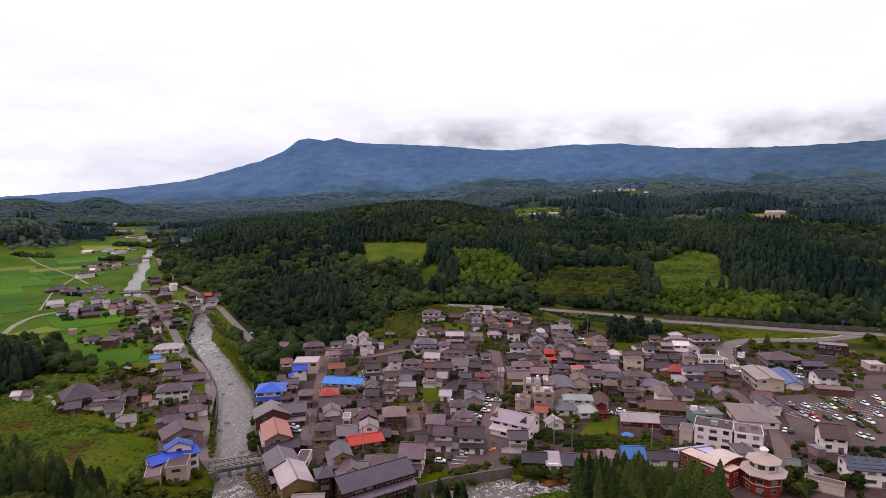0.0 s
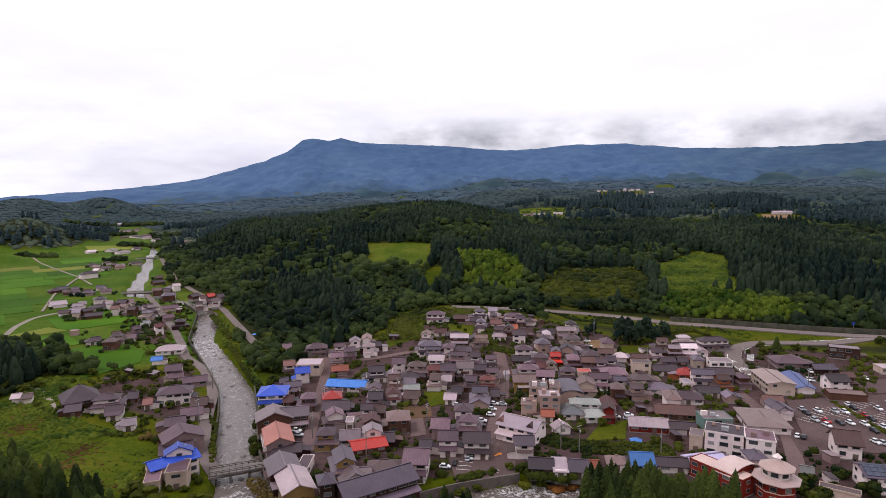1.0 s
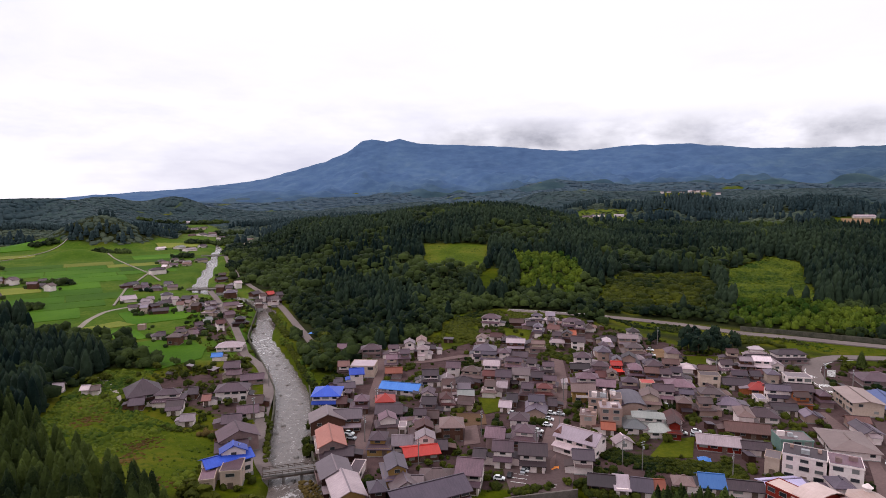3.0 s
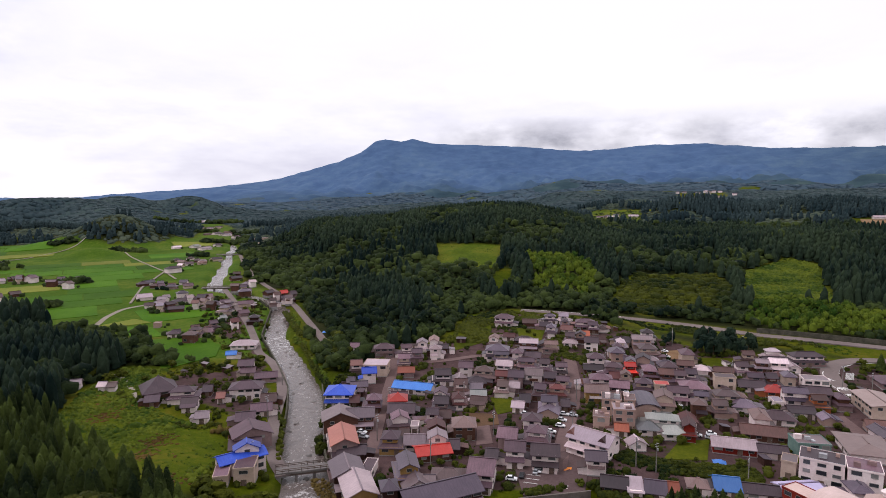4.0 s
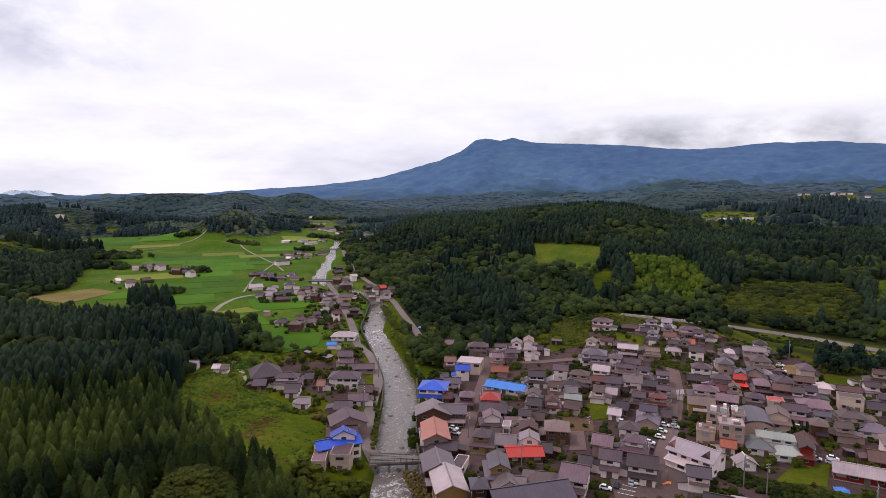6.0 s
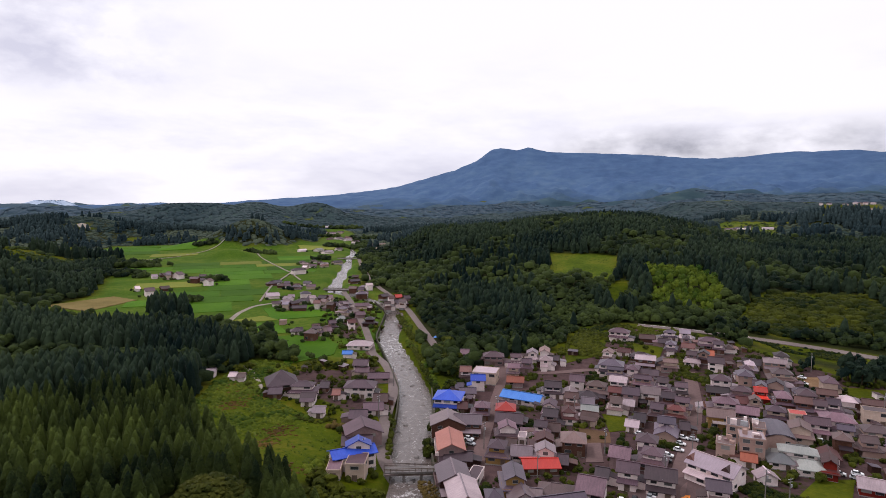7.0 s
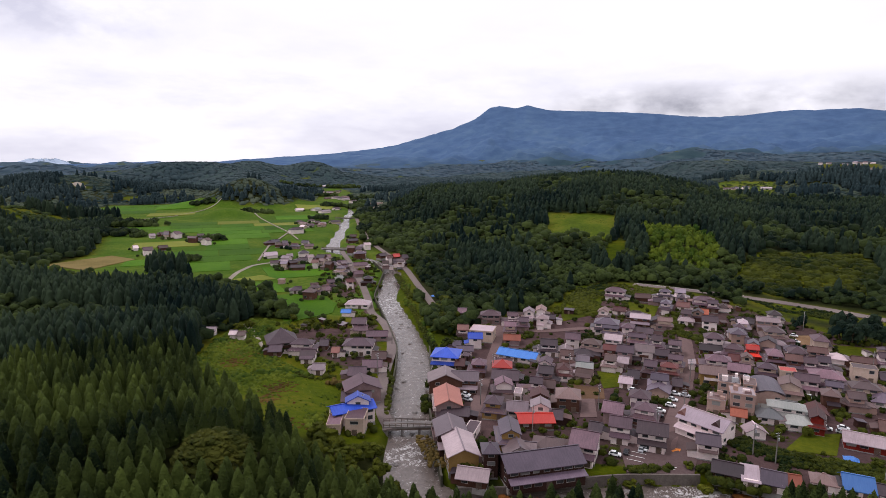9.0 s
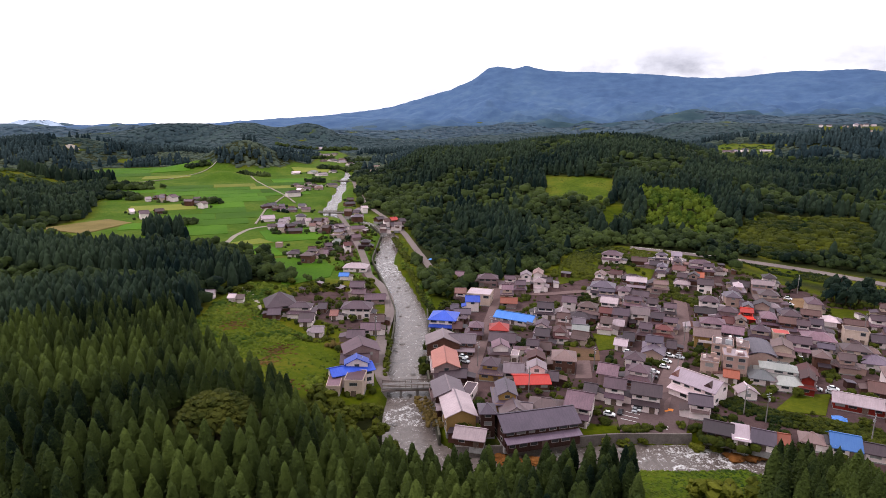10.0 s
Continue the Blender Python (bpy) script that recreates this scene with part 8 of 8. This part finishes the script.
broad_tree(-65.9, 198.5, 1.0, "dark green tree on the east bank", tall=1.2)
broad_tree(-69.0, 206.2, 0.8, "dark green tree on the east bank", tall=1.2)
broad_tree(-153.8, 266.1, 1.0, "rounded green tree among west bank gardens", tall=1.0)
broad_tree(-146.1, 263.9, 1.1, "rounded green tree among west bank gardens", tall=1.0)
broad_tree(-145.9, 272.8, 0.9, "rounded green tree among west bank gardens", tall=1.0)
broad_tree(-140.3, 271.9, 1.0, "rounded green tree among west bank gardens", tall=1.0)
broad_tree(-140.5, 279.8, 0.9, "rounded green tree among west bank gardens", tall=1.0)
broad_tree(-128.0, 288.5, 1.0, "rounded green tree among west bank gardens", tall=1.0)
broad_tree(-126.0, 279.0, 0.8, "rounded green tree among west bank gardens", tall=1.0)
broad_tree(-146.1, 316.4, 0.8, "rounded green tree among west bank gardens", tall=1.0)
broad_tree(-148.4, 339.4, 0.9, "rounded green tree among west bank gardens", tall=1.0)
broad_tree(-160.9, 373.1, 1.0, "rounded green tree among west bank gardens", tall=1.0)
broad_tree(-190.1, 251.7, 1.4, "rounded green tree among west bank gardens", tall=1.0)
broad_tree(-180.0, 247.0, 1.0, "rounded green tree among west bank gardens", tall=1.0)
broad_tree(-178.6, 254.1, 0.9, "rounded green tree among west bank gardens", tall=1.0)
broad_tree(-165.8, 272.4, 1.0, "rounded green tree among west bank gardens", tall=1.0)
broad_tree(-141.3, 225.7, 0.8, "rounded green tree among west bank gardens", tall=1.0)
broad_tree(-117.4, 237.8, 0.9, "rounded green tree among west bank gardens", tall=1.0)
broad_tree(-110.6, 232.4, 0.8, "rounded green tree among west bank gardens", tall=1.0)
broad_tree(-124.1, 245.5, 0.7, "rounded green tree among west bank gardens", tall=1.0)
broad_tree(-149.7, 225.5, 0.7, "rounded green tree among west bank gardens", tall=1.0)
broad_tree(-130.9, 250.0, 0.8, "rounded green tree among west bank gardens", tall=1.0)
broad_tree(93.8, 319.9, 2.0, "tall dark evergreen tree behind the houses", tall=1.6)
broad_tree(97.8, 315.9, 1.9, "tall dark evergreen tree behind the houses", tall=1.6)
broad_tree(103.9, 318.6, 1.9, "tall dark evergreen tree behind the houses", tall=1.6)
broad_tree(110.0, 318.4, 1.7, "tall dark evergreen tree behind the houses", tall=1.6)
broad_tree(118.0, 325.3, 1.6, "tall dark evergreen tree behind the houses", tall=1.6)
broad_tree(100.5, 332.2, 1.8, "tall dark evergreen tree behind the houses", tall=1.6)
broad_tree(111.4, 334.0, 1.7, "tall dark evergreen tree behind the houses", tall=1.6)
broad_tree(83.3, 338.3, 1.0, "tall dark evergreen tree behind the houses", tall=1.6)
broad_tree(78.8, 332.9, 0.9, "tall dark evergreen tree behind the houses", tall=1.6)
broad_tree(-85.1, 155.4, 1.2, "leafy green tree beside the bridge", tall=1.1)
broad_tree(-80.8, 153.6, 1.3, "leafy green tree beside the bridge", tall=1.1)
broad_tree(-76.3, 152.8, 1.2, "leafy green tree beside the bridge", tall=1.1)
broad_tree(-71.3, 150.5, 1.3, "leafy green tree beside the bridge", tall=1.1)
broad_tree(-78.7, 144.0, 1.3, "leafy green tree beside the bridge", tall=1.1)
broad_tree(-73.2, 144.0, 1.3, "leafy green tree beside the bridge", tall=1.1)
broad_tree(-68.1, 142.6, 1.2, "leafy green tree beside the bridge", tall=1.1)
broad_tree(-63.1, 140.5, 1.2, "leafy green tree beside the bridge", tall=1.1)
broad_tree(-69.0, 134.0, 1.3, "leafy green tree beside the bridge", tall=1.1)
broad_tree(-64.5, 133.0, 1.2, "leafy green tree beside the bridge", tall=1.1)
broad_tree(-70.4, 157.3, 1.0, "leafy green tree beside the bridge", tall=1.1)
broad_tree(-67.4, 157.4, 1.1, "leafy green tree beside the bridge", tall=1.1)
broad_tree(-62.8, 149.5, 1.2, "leafy green tree beside the bridge", tall=1.1)
broad_tree(-57.2, 145.1, 1.1, "leafy green tree beside the bridge", tall=1.1)
broad_tree(-74.1, 155.5, 0.8, "leafy green tree beside the bridge", tall=1.1)
broad_tree(-82.3, 279.3, 1.5, "large dark green tree above the east bank", tall=1.2)
broad_tree(-91.0, 295.4, 1.6, "large dark green tree above the east bank", tall=1.2)
broad_tree(-100.9, 315.9, 1.5, "large dark green tree above the east bank", tall=1.2)
broad_tree(-76.7, 259.2, 1.2, "large dark green tree above the east bank", tall=1.2)
broad_tree(-86.9, 302.3, 1.3, "large dark green tree above the east bank", tall=1.2)
broad_tree(-90.0, 285.0, 1.5, "large dark green tree above the east bank", tall=1.2)
broad_tree(-99.5, 304.1, 1.4, "large dark green tree above the east bank", tall=1.2)
broad_tree(-100.1, 329.4, 1.6, "large dark green tree above the east bank", tall=1.2)
broad_tree(30.7, 144.7, 1.4, "pale olive tree on the south bank", tall=1.0)
broad_tree(21.8, 143.0, 1.2, "pale olive tree on the south bank", tall=1.0)
broad_tree(25.8, 142.6, 1.3, "pale olive tree on the south bank", tall=1.0)
broad_tree(38.4, 150.8, 1.5, "pale olive tree on the south bank", tall=1.0)
broad_tree(18.9, 143.9, 1.0, "pale olive tree on the south bank", tall=1.0)
broad_tree(159.5, 299.0, 1.0, "green tree beside the car park", tall=1.0)
broad_tree(178.8, 304.8, 0.9, "green tree beside the car park", tall=1.0)
broad_tree(185.8, 301.8, 0.8, "green tree beside the car park", tall=1.0)
broad_tree(163.7, 310.0, 0.8, "green tree beside the car park", tall=1.0)
broad_tree(228.9, 312.8, 1.2, "green tree beside the car park", tall=1.0)
broad_tree(228.0, 303.3, 1.1, "green tree beside the car park", tall=1.0)
broad_tree(102.5, 167.4, 1.1, "green tree beside the car park", tall=1.0)
broad_tree(116.4, 162.3, 1.3, "green tree beside the car park", tall=1.0)
broad_tree(102.6, 160.9, 1.0, "green tree beside the car park", tall=1.0)
broad_tree(99.5, 246.3, 0.9, "green tree beside the car park", tall=1.0)
broad_tree(113.8, 245.9, 0.7, "green tree beside the car park", tall=1.0)
broad_tree(74.5, 247.0, 0.9, "green tree beside the car park", tall=1.0)
broad_tree(82.8, 246.7, 1.0, "green tree beside the car park", tall=1.0)
broad_tree(78.2, 239.9, 0.8, "green tree beside the car park", tall=1.0)
broad_tree(-39.9, 156.8, 1.0, "green tree below the riverside inn", tall=1.0)
broad_tree(-35.0, 156.8, 0.9, "green tree below the riverside inn", tall=1.0)
broad_tree(-20.4, 174.4, 0.6, "green tree below the riverside inn", tall=1.0)
broad_tree(-14.1, 176.8, 0.6, "green tree below the riverside inn", tall=1.0)
for bx, by, size in ((-2.0, 169.0, 0.75), (2.5, 170.4, 0.8), (8.0, 172.6, 0.7), (18.6, 180.0, 0.6), (22.5, 174.2, 0.8), (27.5, 175.8, 0.7)):
    broad_tree(bx, by, size, "olive-green tree above the river wall", tall=0.9)
broad_tree(73.9, 160.9, 1.0, "green tree below the spa hotel", tall=1.0)
broad_tree(76.7, 158.4, 1.2, "green tree below the spa hotel", tall=1.0)
broad_tree(79.1, 155.3, 1.0, "green tree below the spa hotel", tall=1.0)
broad_tree(96.3, 161.0, 1.2, "green tree below the spa hotel", tall=1.0)
broad_tree(98.4, 157.9, 1.1, "green tree below the spa hotel", tall=1.0)
broad_tree(73.7, 168.1, 0.8, "green tree below the spa hotel", tall=1.0)

for px, py, size in ((-29.5, 184.5, 0.45), (-23.5, 185.5, 0.6), (-19.0, 186.0, 0.5), (-26.0, 182.5, 0.4), (-16.5, 183.0, 0.55)):
    broad_tree(px, py, size, "small green garden tree between houses", group="garden trees")

# markings
ORANGE_AT = (15.7, 189.4)
stripes("parking_lines", 5.2, 185.4, 80, 6, 2.6, 4.5, 0.18, "white parking bay lines")
stripes("parking_lines", 14.3, 180.6, 75, 5, 1.5, 2.6, 0.22, "white bars at the forecourt edge")
stripes("parking_lines", 150.7, 294.8, 62, 11, 1.5, 3.2, 0.6, "white hatching on the slip road", lift=0.2)
stripes("parking_lines", 220.8, 328.4, 10, 10, 1.2, 4, 0.5, "white zebra crossing", lift=0.2)
stripes("parking_lines", 244.0, 334.2, 10, 9, 1.2, 4, 0.5, "white zebra crossing", lift=0.2)
stripes("parking_lines", 140.4, 222.5, 35, 10, 2.6, 5, 0.16, "white parking bay lines")
stripes("parking_lines", 157.2, 228.1, 35, 12, 2.6, 5, 0.16, "white parking bay lines")
stripes("parking_lines", 161.9, 219.1, 35, 10, 2.6, 5, 0.16, "white parking bay lines")

# tarps and yards
tarp(63.7, 200.2, 4.0)
tarp(-116.0, 352.7, 3.0)
spa_tower(90.6, 162.4)
orange_arrow(*ORANGE_AT)
rock_ledge(-24.0, 153.0, 15)
rock_ledge(34.8, 173.1, 22)

# ---- tree clumps of the valley ----
copse(-345, 405, 9, 7, 14, 401, conifer=False, size=4, turn=20)
copse(-333, 363, 16, 9, 30, 402, "dark conifer clump among the rice fields", conifer=True, size=4.2, turn=20)
copse(-306, 343, 12, 8, 22, 403, "dark conifer clump among the rice fields", conifer=True, size=4, turn=20)
copse(-408, 512, 14, 7, 16, 404, conifer=False, size=4, turn=20)
copse(-497, 507, 9, 6, 10, 405, conifer=False, size=4, turn=20)
copse(-533, 772, 26, 10, 26, 406, conifer=False, size=4.5, turn=20)
copse(-671, 815, 20, 8, 16, 407, conifer=False, size=4.5, turn=20)
copse(-601, 579, 60, 22, 90, 408, conifer=False, size=5, turn=20)
copse(-554, 504, 50, 18, 80, 409, conifer=False, size=5, turn=20)
copse(-709, 611, 60, 30, 90, 410, "dark conifer clump among the rice fields", conifer=True, size=5, turn=20)
copse(-408, 731, 14, 8, 16, 411, conifer=False, size=4, turn=20)
copse(-484, 923, 26, 9, 30, 412, conifer=False, size=4.5, turn=20)
copse(-640, 1144, 40, 12, 40, 413, conifer=False, size=5, turn=20)
copse(-857, 1426, 60, 14, 50, 414, conifer=False, size=5, turn=20)
copse(-655, 999, 40, 12, 30, 415, conifer=False, size=5, turn=20)
copse(-376, 792, 9, 40, 60, 416, conifer=False, size=4, turn=20)
copse(-304, 652, 8, 30, 50, 417, conifer=False, size=3.6, turn=20)
copse(-454, 950, 12, 60, 70, 418, conifer=False, size=4.5, turn=20)
copse(-246, 552, 6, 22, 36, 419, conifer=False, size=3.4, turn=20)
copse(-275, 633, 7, 30, 40, 420, conifer=False, size=3.8, turn=20)
copse(-749, 1459, 50, 30, 70, 421, conifer=False, size=5.5, turn=20)
copse(-523, 1120, 40, 20, 60, 422, conifer=False, size=5, turn=20)

# the lone conifer on the verge, the sign and the distant hamlets
lone = tagged(new("cedar_tree"), "lone dark conifer on the grass verge", "tree")
lone.matrix_basis = pose(166.2, 299.7, height_at(166.2, 299.7))
part("trunk", CEDARS[0][1], None, lone)
part("crown", crowns[0][0], None, lone).location = (0, 0, 1.2)
road_sign(232.9, 340.8, height_at(232.9, 336.8))


def hamlet(cx, cy, rx, ry, n, seed, what):
    r = random.Random(seed)
    for i in range(n):
        x, y = cx + r.uniform(-rx, rx), cy + r.uniform(-ry, ry)
        house(x, y, r.uniform(-20, 20), r.uniform(7, 12), r.uniform(6, 8), r.choice((1, 2)), r.choice(("gable", "hip")), r.choice(("grey", "pale", "white", "slate", "dark")), r.choice(("white", "cream", "white")), label=what, windows=False)


hamlet(160, 1130, 18, 80, 9, 5, "pale farmhouse in a far clearing")
hamlet(490, 1695, 75, 45, 20, 6, "white village house among distant woods")
house(203, 1090, 5, 16, 7, 1, "gable", "white", "white", label="long white barn in a far clearing", windows=False)
house(500, 895, -8, 26, 9, 1, "gable", "white", "white", label="white-roofed shed beside a bare earth pit", windows=False)
patch("field", [(468, 892), (508, 884), (480, 836), (452, 850)], EARTH, 1.2, "bare orange earth of a hillside pit")
patch("field", [(-1013, 872), (-1016, 884), (-1006, 887), (-984, 876), (-986, 867), (-998, 864)], FARM_LANE, 1.6, "pale bare earth of a pit in the wooded hill")
